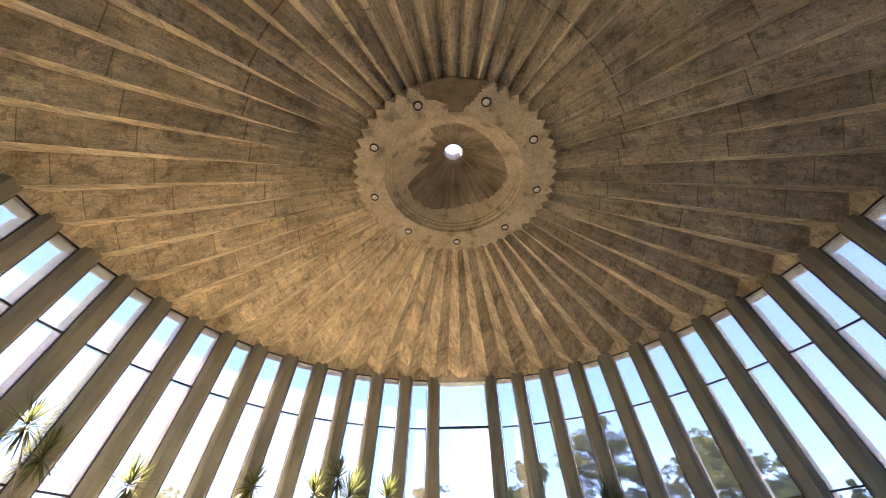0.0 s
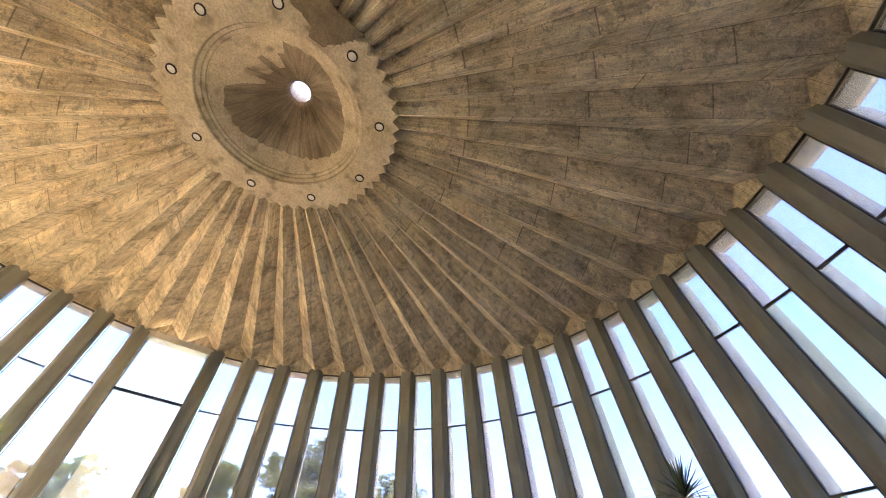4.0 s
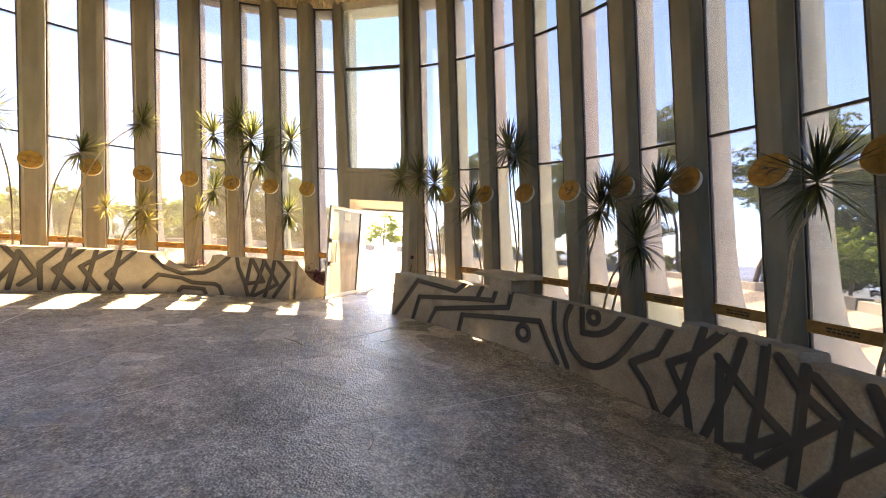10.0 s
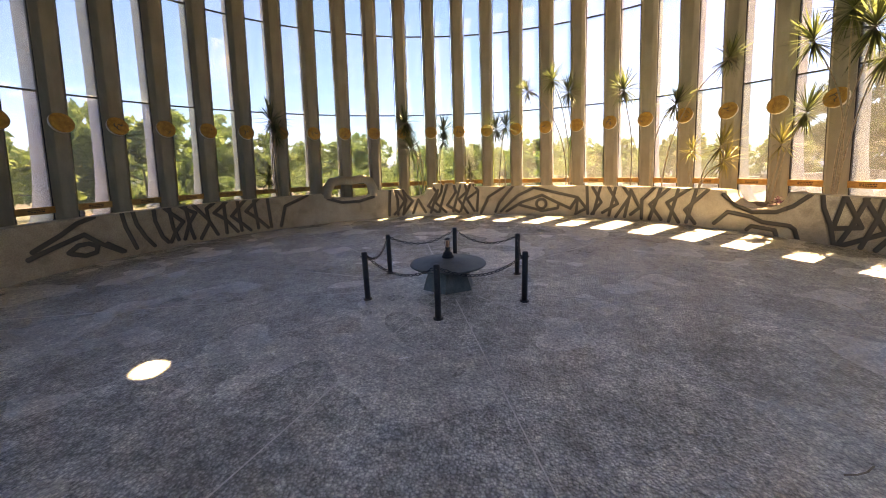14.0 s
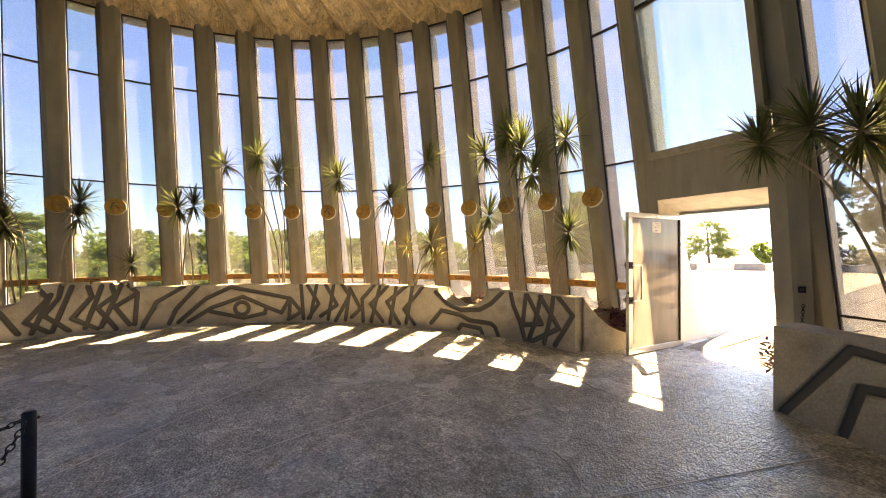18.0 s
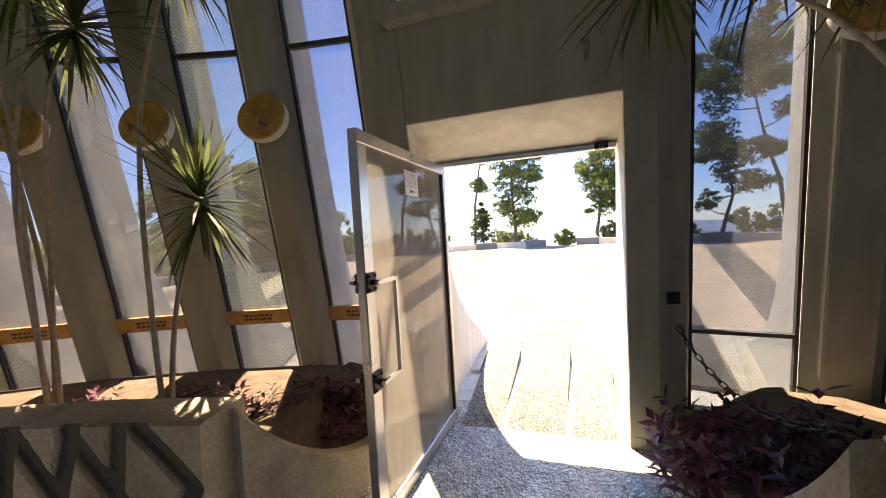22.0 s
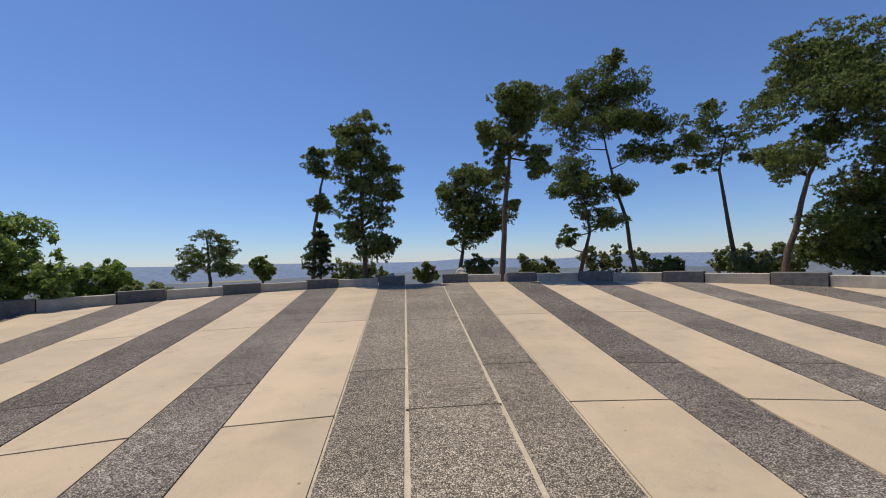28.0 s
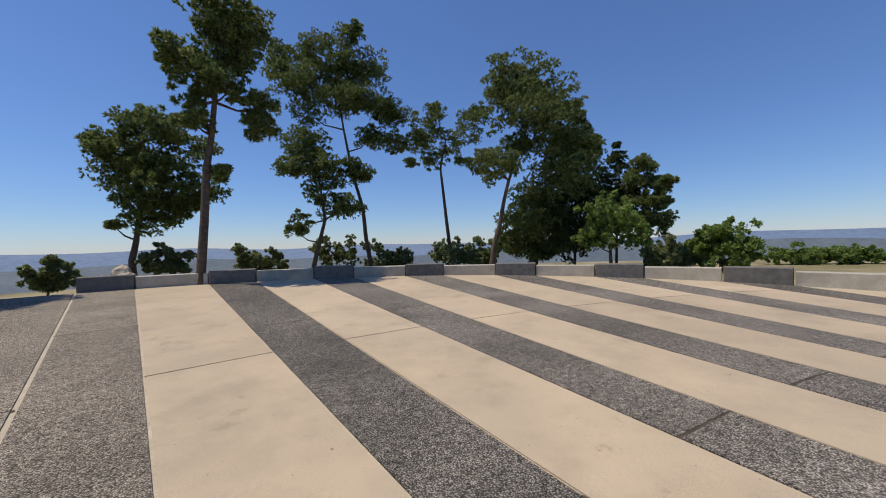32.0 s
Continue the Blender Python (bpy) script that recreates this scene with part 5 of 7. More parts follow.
# ---------------------------------------------------------------- ceiling lamps and the broken patch
def build_lamp():
    l_ = thing("ceiling_downlight", "small round recessed ceiling downlight, switched off", "lamp", "downlights in the ceiling ring")
    lathe("housing", [(0.05, 0.02), (0.05, -0.012), (0.062, -0.014), (0.066, 0.0), (0.066, 0.02)], M_IRON, l_, n=24)
    lathe("lens", [(0.0, -0.006), (0.042, -0.004), (0.05, 0.0)], M_JOINT, l_, "pale lens", n=24)
    return l_


lamp0 = build_lamp()
for i in range(9):
    m4 = Matrix.Translation(pol(90 + 40 * i, 1.325, 6.358))
    if i == 0:
        lamp0.matrix_basis = m4
    else:
        copy_thing(lamp0, m4)
rnd = random.Random(5)
pv, pf = [], []
for i in range(25):
    f = i / 24
    r = 1.60 - 0.47 * f
    left = 253 + (4 * f if f < 0.45 else 1.8 + 42 * (f - 0.45) if f < 0.72 else 13 + 8 * (f - 0.72))
    right = 287 - 5 * f - (9 * (f - 0.4) if f > 0.4 else 0)
    for q in range(5):
        u = q / 4
        pv.append(pol(left + (right - left) * u + (rnd.uniform(-0.8, 0.8) if q in (0, 4) else 0), r - (0.05 * rnd.random() if i == 0 and q % 2 else 0), 6.354))
    if i:
        for q in range(4):
            a = 5 * i + q
            pf.append((a - 5, a - 4, a + 1, a))
patch = mesh_ob("ceiling_stain", pv, pf, material("bare_concrete", (0.16, 0.12, 0.075), (0.27, 0.21, 0.135), scale=5, grain=40, bump=0.6))
tagged(patch, "dark ragged patch where plaster has fallen from the ceiling ring", "stain", kind="structure")

# ---------------------------------------------------------------- chains
def link_mesh():
    bm = bmesh.new()
    n, k, verts = 12, 5, []
    for i in range(n):
        t = 2 * math.pi * i / n
        cx, cy = 0.030 * math.cos(t), 0.014 * math.sin(t)
        ring_ = []
        for j in range(k):
            p = 2 * math.pi * j / k
            ring_.append(bm.verts.new((cx + 0.0045 * math.cos(p) * math.cos(t), cy + 0.0045 * math.cos(p) * math.sin(t), 0.0045 * math.sin(p))))
        verts.append(ring_)
    for i in range(n):
        for j in range(k):
            bm.faces.new((verts[i][j], verts[(i + 1) % n][j], verts[(i + 1) % n][(j + 1) % k], verts[i][(j + 1) % k]))
    me = bpy.data.meshes.new("link")
    bm.to_mesh(me)
    bm.free()
    me.materials.append(M_IRON)
    me.polygons.foreach_set("use_smooth", [True] * len(me.polygons))
    return me


LINK = link_mesh()


def chain(a, b, sag, label, group=""):
    a, b = Vector(a), Vector(b)
    c = thing("chain", label, "chain", group)
    pts = [a.lerp(b, f) - Vector((0, 0, sag * 4 * f * (1 - f))) for f in [i / 60 for i in range(61)]]
    ln = [0.0]
    for p, q in zip(pts, pts[1:]):
        ln.append(ln[-1] + (q - p).length)
    n = max(2, round(ln[-1] / 0.050))
    for i in range(n):
        s_ = ln[-1] * (i + 0.5) / n
        k = max(1, next((j for j, q in enumerate(ln) if q >= s_), 60))
        d = (pts[k] - pts[k - 1]).normalized()
        p = pts[k - 1].lerp(pts[k], (s_ - ln[k - 1]) / (ln[k] - ln[k - 1]))
        ob = new("link", LINK)
        ob.parent = c
        ob.matrix_basis = Matrix.Translation(p) @ d.to_track_quat('X', 'Z').to_matrix().to_4x4() @ pose(0, 0, 0, 90 * (i % 2) + 20, 0, 0)
    return c


for i in range(6):
    (x0, y0), (x1, y1) = corners[i], corners[(i + 1) % 6]
    d = Vector((x1 - x0, y1 - y0, 0)).normalized() * 0.04
    chain((x0 + d.x, y0 + d.y, 0.51), (x1 - d.x, y1 - d.y, 0.51), 0.13, "black iron chain hanging between two posts", "chains round the flame bowl")
chain((0.96, 7.66, 0.86), (1.2, 6.74, 0.74), 0.16, "black iron chain hung from the doorway to the bench")
chain((-0.94, 7.42, 0.72), (-0.66, 6.78, 0.66), 0.06, "black iron chain hung beside the open door")

# ---------------------------------------------------------------- doorway details
sw = thing("switch_box", "small black switch box on the doorway column", "switch", m=pose(0.945, 7.672, 1.03, 0, 0, 23.6))
part("box", box_bm(0.07, 0.03, 0.075, (0, 0, 0), 0.005), M_IRON, sw)
part("button", box_bm(0.03, 0.012, 0.03, (0.0, -0.022, 0.0), 0.003), M_DARK, sw)
catch = thing("door_stop", "black door closer catch under the lintel", "door hardware", m=pose(0.62, 8.08, 2.075))
part("body", box_bm(0.09, 0.06, 0.05, (0, 0, 0), 0.006), M_IRON, catch)
part("roller", box_bm(0.03, 0.03, 0.03, (0.0, -0.04, -0.012), 0.004), M_DARK, catch)

# rust-brown water stain on the lintel
st_rnd = random.Random(8)
st_pts = [(0.50 + (0.035 + st_rnd.uniform(-0.014, 0.016)) * math.cos(2 * math.pi * k / 22) * (1.0 if math.sin(2 * math.pi * k / 22) > 0 else 0.6), 7.4625, 2.57 + (0.13 + st_rnd.uniform(-0.03, 0.03)) * math.sin(2 * math.pi * k / 22)) for k in range(22)]
tagged(mesh_ob("wall_stain", st_pts, [tuple(range(22))], material("damp_stain", (0.10, 0.085, 0.06), (0.2, 0.175, 0.13), scale=14, grain=60)), "dark damp stain running down the lintel", "stain", kind="structure")

# writing on the door notice
M_INK = material("printed_ink", (0.015, 0.015, 0.02), (0.03, 0.03, 0.04), scale=30, rough=0.6)
M_BLUE = material("printed_blue", (0.03, 0.08, 0.3), (0.05, 0.12, 0.4), scale=30, rough=0.6)


def writing(text, size, x, z, parent):
    cu = bpy.data.curves.new("lettering", 'FONT')
    cu.body, cu.size, cu.align_x, cu.align_y = text, size, 'CENTER', 'CENTER'
    tmp = bpy.data.objects.new("lettering_source", cu)
    me = bpy.data.meshes.new_from_object(tmp)
    bpy.data.objects.remove(tmp)
    me.materials.append(M_INK)
    ob = new("lettering", me)
    ob.parent = parent
    ob.matrix_basis = pose(x, 0.0082, z, 90, 0, 180)
    return ob


writing("!" + "\u05d4\u05e8\u05d4\u05d6\u05d0", 0.044, 0.62, 1.893, door)
writing('\u05ea\u05db\u05e8\u05e2\u05de \u05d9"\u05e2 \u05df\u05d2\u05d5\u05de \u05d4\u05d6 \u05dd\u05d5\u05e7\u05de', 0.0175, 0.62, 1.853, door)
writing('\u05e8\u05d5\u05d2\u05e1 \u05dc\u05d2\u05e2\u05de\u05d1 \u05d4\u05d9\u05d6\u05d9\u05d5\u05dc\u05d8', 0.0175, 0.62, 1.829, door)
part("print_rule", box_bm(0.17, 0.001, 0.002, (0.62, 0.0078, 1.841)), M_BLUE, door)
part("print_rule", box_bm(0.17, 0.001, 0.002, (0.62, 0.0078, 1.815)), M_BLUE, door)
part("print_rule", box_bm(0.17, 0.001, 0.002, (0.62, 0.0078, 1.868)), M_BLUE, door)
bm = bmesh.new()
bmesh.ops.create_cone(bm, cap_ends=True, segments=20, radius1=0.013, radius2=0.013, depth=0.001, matrix=pose(0.64, 0.0078, 1.788, 90))
part("emblem", bm, M_BLUE, door, "round blue printed emblem")
part("print_line", box_bm(0.05, 0.001, 0.006, (0.6, 0.0078, 1.788)), M_INK, door)

# ---------------------------------------------------------------- drains in the dark strips
for i in range(9):
    for sg in (1, -1):
        e_a, e_b = sg * (E0 + i * DP + WB + 0.08), sg * (E0 + (i + 1) * DP - 0.08)
        if s_wall(e_a) is None or s_wall(e_b) is None or s_wall(e_b) < 13:
            continue
        gr = thing("drain_grate", "black slotted iron drain grate set in a paving strip", "drain", "drains in the paving")
        xa, ya = strip_pt(e_a, s_arc(e_a, 11.73))
        xb, yb = strip_pt(e_b, s_arc(e_b, 11.73))
        xc, yc = strip_pt(e_a, s_arc(e_a, 11.99))
        xd, yd = strip_pt(e_b, s_arc(e_b, 11.99))
        z = plaza_z((xa + xb) / 2, (ya + yb) / 2) - 0.001

        def lerp2(u, v):
            x = (xa * (1 - u) + xb * u) * (1 - v) + (xc * (1 - u) + xd * u) * v
            y = (ya * (1 - u) + yb * u) * (1 - v) + (yc * (1 - u) + yd * u) * v
            return x, y
        # last piece is a dark sheet standing in for shade under the bars
        for u0, u1, v0, v1, nm in [(0, 1, 0, 0.1, "rim"), (0, 1, 0.9, 1, "rim"), (0, 1, 0.48, 0.54, "rim")] + [(k / 22, (k + 0.42) / 22, 0.1, 0.9, "bar") for k in range(22)] + [(0, 1, 0, 1, "pit_shade")]:
            q = [lerp2(u0, v0), lerp2(u1, v0), lerp2(u1, v1), lerp2(u0, v1)]
            top_z = z - 0.004 if nm == "pit_shade" else z
            mesh_ob(nm, [(x, y, z - 0.02) for x, y in q] + [(x, y, top_z) for x, y in q], [(4, 5, 6, 7), (0, 1, 5, 4), (1, 2, 6, 5), (2, 3, 7, 6), (3, 0, 4, 7)], M_DARK if nm == "pit_shade" else M_GRATE, gr)

# ---------------------------------------------------------------- spiky plants
def rosette_mesh(seed, mat, count=120, width=0.018, thin=1.0):
    rnd = random.Random(seed)
    verts, faces = [], []
    for i in range(count):
        f = i / count
        az = rnd.uniform(0, 2 * math.pi)
        el = radians(84 - 140 * f + rnd.uniform(-14, 14))
        L = (0.75 + 0.35 * math.sin(math.pi * min(1, f + 0.15))) * rnd.uniform(0.65, 1.15)
        droop = rnd.uniform(0.05, 0.4) * (0.4 + f)
        d = Vector((math.cos(az) * math.cos(el), math.sin(az) * math.cos(el), math.sin(el)))
        side = Vector((-math.sin(az), math.cos(az), 0))
        p = Vector((0, 0, 0.12 - 0.24 * f)) + d * 0.02
        b0 = len(verts)
        for k in range(5):
            s_ = k / 4
            w = width * thin * (0.55 + 0.9 * math.sin(math.pi * (0.15 + 0.75 * s_))) * (1 - s_ ** 3)
            q = p + d * L * s_ + Vector((0, 0, -droop * L * s_ * s_))
            verts += [q - side * w, q + side * w]
        for k in range(4):
            a = b0 + 2 * k
            faces.append((a, a + 1, a + 3, a + 2))
    me = bpy.data.meshes.new("rosette")
    me.from_pydata([tuple(v) for v in verts], [], faces)
    me.materials.append(mat)
    return me


ROS = [rosette_mesh(s_, M_SPIKE) for s_ in range(6)]
M_YEL = leaf_mat("yellowing_leaves", (0.10, 0.10, 0.03), (0.34, 0.30, 0.10), rough=0.45)
ROS_Y = [rosette_mesh(20 + s_, M_YEL, 54) for s_ in range(2)]
plant_rnd = random.Random(11)


def dracaena(base_az, *heads, yellow=False):
    pl = thing("dracaena_plant", "spiky dracaena with thin bent stems rooted in the planter", "plant", "spiky plants in the planter")
    base = Vector(pol(base_az, 6.95 + plant_rnd.uniform(-0.1, 0.15), 0.46))
    for az, z, size in heads:
        r = min(7.15, r_in(z) - 0.2)
        top = Vector(pol(az, r, z))
        b = base + Vector((plant_rnd.uniform(-0.08, 0.08), plant_rnd.uniform(-0.08, 0.08), 0))
        rise = top.z - b.z
        mid1 = b + Vector((plant_rnd.uniform(-0.12, 0.12), plant_rnd.uniform(-0.12, 0.12), 0.62 * rise))
        mid2 = b.lerp(top, 0.6) + Vector((plant_rnd.uniform(-0.15, 0.15), plant_rnd.uniform(-0.15, 0.15), plant_rnd.uniform(0.0, 0.35) * rise))
        pts = []
        for i in range(13):
            f = i / 12
            g = 1 - f
            wave = 0.035 * math.sin(7 * f + az) * math.sin(math.pi * f)
            pts.append(b * g ** 3 + mid1 * 3 * f * g * g + mid2 * 3 * f * f * g + top * f ** 3 + Vector((wave, -wave, 0)))
        tube("stem", pts, [0.016 - 0.006 * i / 12 for i in range(13)], M_STEM, pl, n=6)
        ob = new("rosette", (ROS_Y if yellow else ROS)[plant_rnd.randrange(2 if yellow else 6)])
        ob.parent = pl
        tip = (pts[-1] - pts[-3]).normalized()
        lean = Vector((0, 0, 1)).lerp(tip, 0.35).normalized()
        ob.matrix_basis = Matrix.Translation(top) @ lean.to_track_quat('Z', 'Y').to_matrix().to_4x4() @ pose(0, 0, 0, 0, 0, plant_rnd.uniform(0, 360)) @ Matrix.Scale(size * 1.15, 4)
    return pl


dracaena(74, (80.2, 2.76, 0.5), (83.8, 2.7, 0.42), (77.2, 2.6, 0.5))
dracaena(66, (70.2, 2.17, 0.45))
dracaena(62, (64.4, 3.16, 0.48), (63, 3.02, 0.42))
dracaena(50.5, (50.2, 2.08, 0.5), (49.2, 2.3, 0.4))
dracaena(49, (45.4, 1.62, 0.45))
dracaena(47, (43.9, 2.23, 0.45))
dracaena(33, (31.7, 2.2, 0.42))
dracaena(27, (23.9, 2.69, 0.4), (16.8, 2.6, 0.38))
dracaena(11, (12.2, 2.2, 0.42), (11.9, 1.65, 0.52))
dracaena(4, (0.1, 3.15, 0.5), (358, 2.7, 0.45))
dracaena(353, (354.9, 2.1, 0.6), (352.8, 2.42, 0.45))
dracaena(346, (347.6, 2.33, 0.45), (347.6, 1.6, 0.45))
dracaena(342, (343.4, 1.81, 0.45), (338.7, 2.49, 0.5))
dracaena(226.5, (225.9, 2.69, 0.52), (225.4, 2.4, 0.4))
dracaena(228, (227.9, 1.22, 0.35))
dracaena(193, (196.2, 2.7, 0.48), (194.9, 1.95, 0.48), (195.3, 2.3, 0.4))
dracaena(189, (187, 2.45, 0.45), (187.2, 2.15, 0.4))
dracaena(180.5, (180.7, 1.22, 0.35))
dracaena(172.5, (174.3, 2.43, 0.45), (172, 2.5, 0.45))
dracaena(157, (167.1, 3.44, 0.38), (161.6, 3.65, 0.45), (158, 3.29, 0.45))
dracaena(144, (146.9, 3.17, 0.5))
dracaena(140, (137.2, 2.68, 0.45))
dracaena(138, (129.6, 3.46, 0.45))
dracaena(130.5, (129.1, 1.66, 0.5), (128.2, 1.35, 0.42), yellow=True)
dracaena(133, (133.6, 1.6, 0.36), yellow=True)
dracaena(113, (118.8, 3.43, 0.5), (112.5, 3.41, 0.6), (115, 3.78, 0.5), (110.6, 2.94, 0.5))
dracaena(120, (118.2, 2.2, 0.45))
dracaena(121, (120.6, 1.65, 0.45), yellow=True)
dracaena(106, (105.4, 3.45, 0.5))
dracaena(105.5, (105, 1.8, 0.5))

M_PURP = leaf_mat("purple_leaves", (0.035, 0.012, 0.02), (0.16, 0.05, 0.085), rough=0.5)
M_PINK = leaf_mat("pink_leaves", (0.12, 0.04, 0.06), (0.42, 0.20, 0.25), rough=0.5)


def shoot_mesh(seed, mat):
    """An upright stalk with pairs of pointed leaves."""
    rnd = random.Random(seed)
    v, f = [], []
    tip = Vector((rnd.uniform(-0.25, 0.25), rnd.uniform(-0.25, 0.25), 1.0))
    for k in range(3):
        a = 2.09 * k
        v += [(0.012 * math.cos(a), 0.012 * math.sin(a), 0.0)]
    v.append(tuple(tip))
    f += [(0, 1, 3), (1, 2, 3), (2, 0, 3)]
    for i in range(16):
        q = 0.12 + 0.88 * i / 15
        p = tip * q
        az = 2.4 * i + rnd.uniform(-0.4, 0.4)
        d = Vector((math.cos(az), math.sin(az), rnd.uniform(0.1, 0.9) - 0.35 * (1 - q))).normalized()
        s_ = Vector((-math.sin(az), math.cos(az), 0))
        L, w = rnd.uniform(0.35, 0.62) * (1.1 - 0.45 * q), rnd.uniform(0.05, 0.085)
        b0 = len(v)
        v += [tuple(p), tuple(p + d * L * 0.45 + s_ * w), tuple(p + d * L * 0.5 + Vector((0, 0, -0.03))), tuple(p + d * L * 0.45 - s_ * w), tuple(p + d * L - Vector((0, 0, 0.12 * L)))]
        f += [(b0, b0 + 1, b0 + 2), (b0, b0 + 2, b0 + 3), (b0 + 1, b0 + 4, b0 + 2), (b0 + 2, b0 + 4, b0 + 3)]
    me = bpy.data.meshes.new("shoot")
    me.from_pydata(v, [], f)
    me.materials.append(mat)
    return me


PURP = [shoot_mesh(40 + s_, M_PURP) for s_ in range(4)]
PINK = [shoot_mesh(50 + s_, M_PINK) for s_ in range(2)]


def purple_plant(az, r, z0, s_, count, shoots, label):
    g = thing("purple_plant", label, "plant", "purple plants in the planter")
    for k in range(count):
        ob = new("shoot", shoots[k % len(shoots)])
        ob.parent = g
        ob.matrix_basis = Matrix.Translation(pol(az + plant_rnd.uniform(-0.9, 0.9), r + plant_rnd.uniform(-0.1, 0.1), z0 - 0.02)) @ pose(0, 0, 0, plant_rnd.uniform(-40, 40), plant_rnd.uniform(-40, 40), plant_rnd.uniform(0, 360)) @ Matrix.Scale(s_ * plant_rnd.uniform(0.7, 1.2), 4)


for az, r, s_ in ((79.0, 7.1, 0.22), (78.0, 6.95, 0.2), (77, 7.1, 0.18), (101.4, 7.1, 0.24), (102.6, 7.0, 0.2), (103.6, 7.0, 0.2), (106.3, 7.05, 0.2), (109.5, 6.95, 0.2), (111.5, 7.1, 0.18), (116.8, 6.95, 0.22), (118.6, 7.0, 0.2), (126, 7.0, 0.18)):
    purple_plant(az, r, 0.47, s_, 4, PURP, "small purple-leaved ground plant in the planter")
for az, r, z0, s_ in ((80.2, 6.95, 0.32, 0.24), (80.6, 7.2, 0.3, 0.28), (81.6, 7.3, 0.24, 0.24), (81.0, 7.55, 0.3, 0.26), (82.2, 7.55, 0.22, 0.3), (80.0, 7.35, 0.36, 0.28), (99.2, 7.1, 0.26, 0.26), (98.2, 7.25, 0.22, 0.3), (97.4, 7.5, 0.22, 0.28), (99.6, 7.45, 0.34, 0.26)):
    purple_plant(az, r, z0, s_, 5, PURP, "dark purple leafy plant in the soil pocket")
for az, r in ((82.8, 7.32), (83.3, 7.36)):
    purple_plant(az, r, 0.12, 0.26, 6, PINK, "pink-leaved plant spilling over the planter edge")

def pocket(az0, ends):
    """Soil sloping from the long bed down to the low wall beside the doorway."""
    v, f = [], []
    for r, az1 in ends:
        for k in range(7):
            q = k / 6
            v.append(pol(az0 + (az1 - az0) * q, r, 0.46 - 0.28 * q * q * (3 - 2 * q) + 0.012 * math.sin(9 * r + 5 * k)))
    for i in range(len(ends) - 1):
        for k in range(6):
            a = i * 7 + k
            f.append((a, a + 1, a + 8, a + 7))
    return tagged(mesh_ob("planter_soil_pocket", v, f, M_SOIL, smooth=True), "dark soil pocket beside the doorway", "soil", kind="stuff")


pocket(78.9, ((6.55, 79.9), (6.8, 80.5), (7.05, 81.5), (7.3, 82.6), (7.55, 83.2), (7.95, 83.2)))
pocket(100.5, ((6.5, 99.6), (6.8, 98.2), (7.05, 97.5), (7.3, 96.9), (7.55, 96.3), (7.95, 96.3)))

# fallen sticks and dry leaves on the floor
for x, y, L, a in ((-2.4, 3.3, 0.5, 20), (0.9, 3.9, 0.42, 150), (1.9, 4.6, 0.3, 60), (-0.2, 5.3, 0.55, 165), (3.9, 2.6, 0.25, 40), (2.9, 2.2, 0.2, 100), (-3.6, 1.6, 0.3, 10)):
    tagged(tube("dry_stick", [(x + (f - 0.5) * L * math.cos(radians(a + 20 * f)), y + (f - 0.5) * L * math.sin(radians(a + 20 * f)), 0.006) for f in (0, 0.3, 0.6, 1)], 0.004, M_STEM, n=5), "thin dry plant stick lying on the floor", "stick", "sticks on the floor")

# ---------------------------------------------------------------- trees
def fast_mesh(name, tris, mat, parent):
    """tris: (n, 3, 3) corner places."""
    n = len(tris)
    me = bpy.data.meshes.new(name)
    me.vertices.add(3 * n)
    me.vertices.foreach_set("co", tris.reshape(-1).astype(np.float32))
    me.loops.add(3 * n)
    me.loops.foreach_set("vertex_index", np.arange(3 * n, dtype=np.int32))
    me.polygons.add(n)
    me.polygons.foreach_set("loop_start", np.arange(0, 3 * n, 3, dtype=np.int32))
    me.update(calc_edges=True)
    me.validate()
    me.materials.append(mat)
    ob = new(name, me)
    ob.parent = parent
    return ob


def unit(rng, n):
    v = rng.normal(size=(n, 3))
    return v / np.linalg.norm(v, axis=1, keepdims=True)


def pads(rng, centre, r, n):
    """Centres and sizes of the small boughs that make up one clump, stretched and lopsided."""
    d = unit(rng, n)
    a = rng.uniform(0, math.pi)
    ax, k = np.array([math.cos(a), math.sin(a), 0.0]), rng.uniform(0.1, 0.55)
    d = d + ax * (d @ ax)[:, None] * k
    d[:, 2] *= rng.uniform(0.6, 0.95)
    c = centre + d * (r * (0.25 + 0.85 * rng.random(n) ** 0.8))[:, None]
    return c, r * (0.16 + 0.26 * rng.random(n) ** 1.5)


def needles(rng, centre, r, flat=0.62):
    """Short needles in dense tufts on flat boughs, with gaps between the boughs."""
    out_ = []
    cs, rs = pads(rng, centre, r, 14 + int(16 * min(r, 1.4)))
    for c, q in zip(cs, rs):
        k = int(14 + 112 * q * q)
        d = unit(rng, k)
        d[:, 2] = np.abs(d[:, 2]) * np.where(rng.random(k) < 0.75, 1, -1)
        tuft = c + d * (q * (0.55 + 0.6 * rng.random(k)))[:, None] * np.array([1, 1, flat])
        m_ = 9
        base = np.repeat(tuft, m_, axis=0)
        w = unit(rng, k * m_) + np.repeat(d, m_, axis=0) * 0.8 + np.array([0, 0, 0.4])
        w /= np.linalg.norm(w, axis=1, keepdims=True)
        L = (0.08 + 0.08 * rng.random(k * m_))[:, None]
        s_ = np.cross(w, unit(rng, k * m_))
        s_ /= np.linalg.norm(s_, axis=1, keepdims=True) + 1e-6
        out_.append(np.stack([base - s_ * 0.027, base + s_ * 0.027, base + w * L], axis=1))
    return np.concatenate(out_)


def slope_leaves(rng, centre, r):
    return leaves(rng, centre, r, 0.17, 0.22)


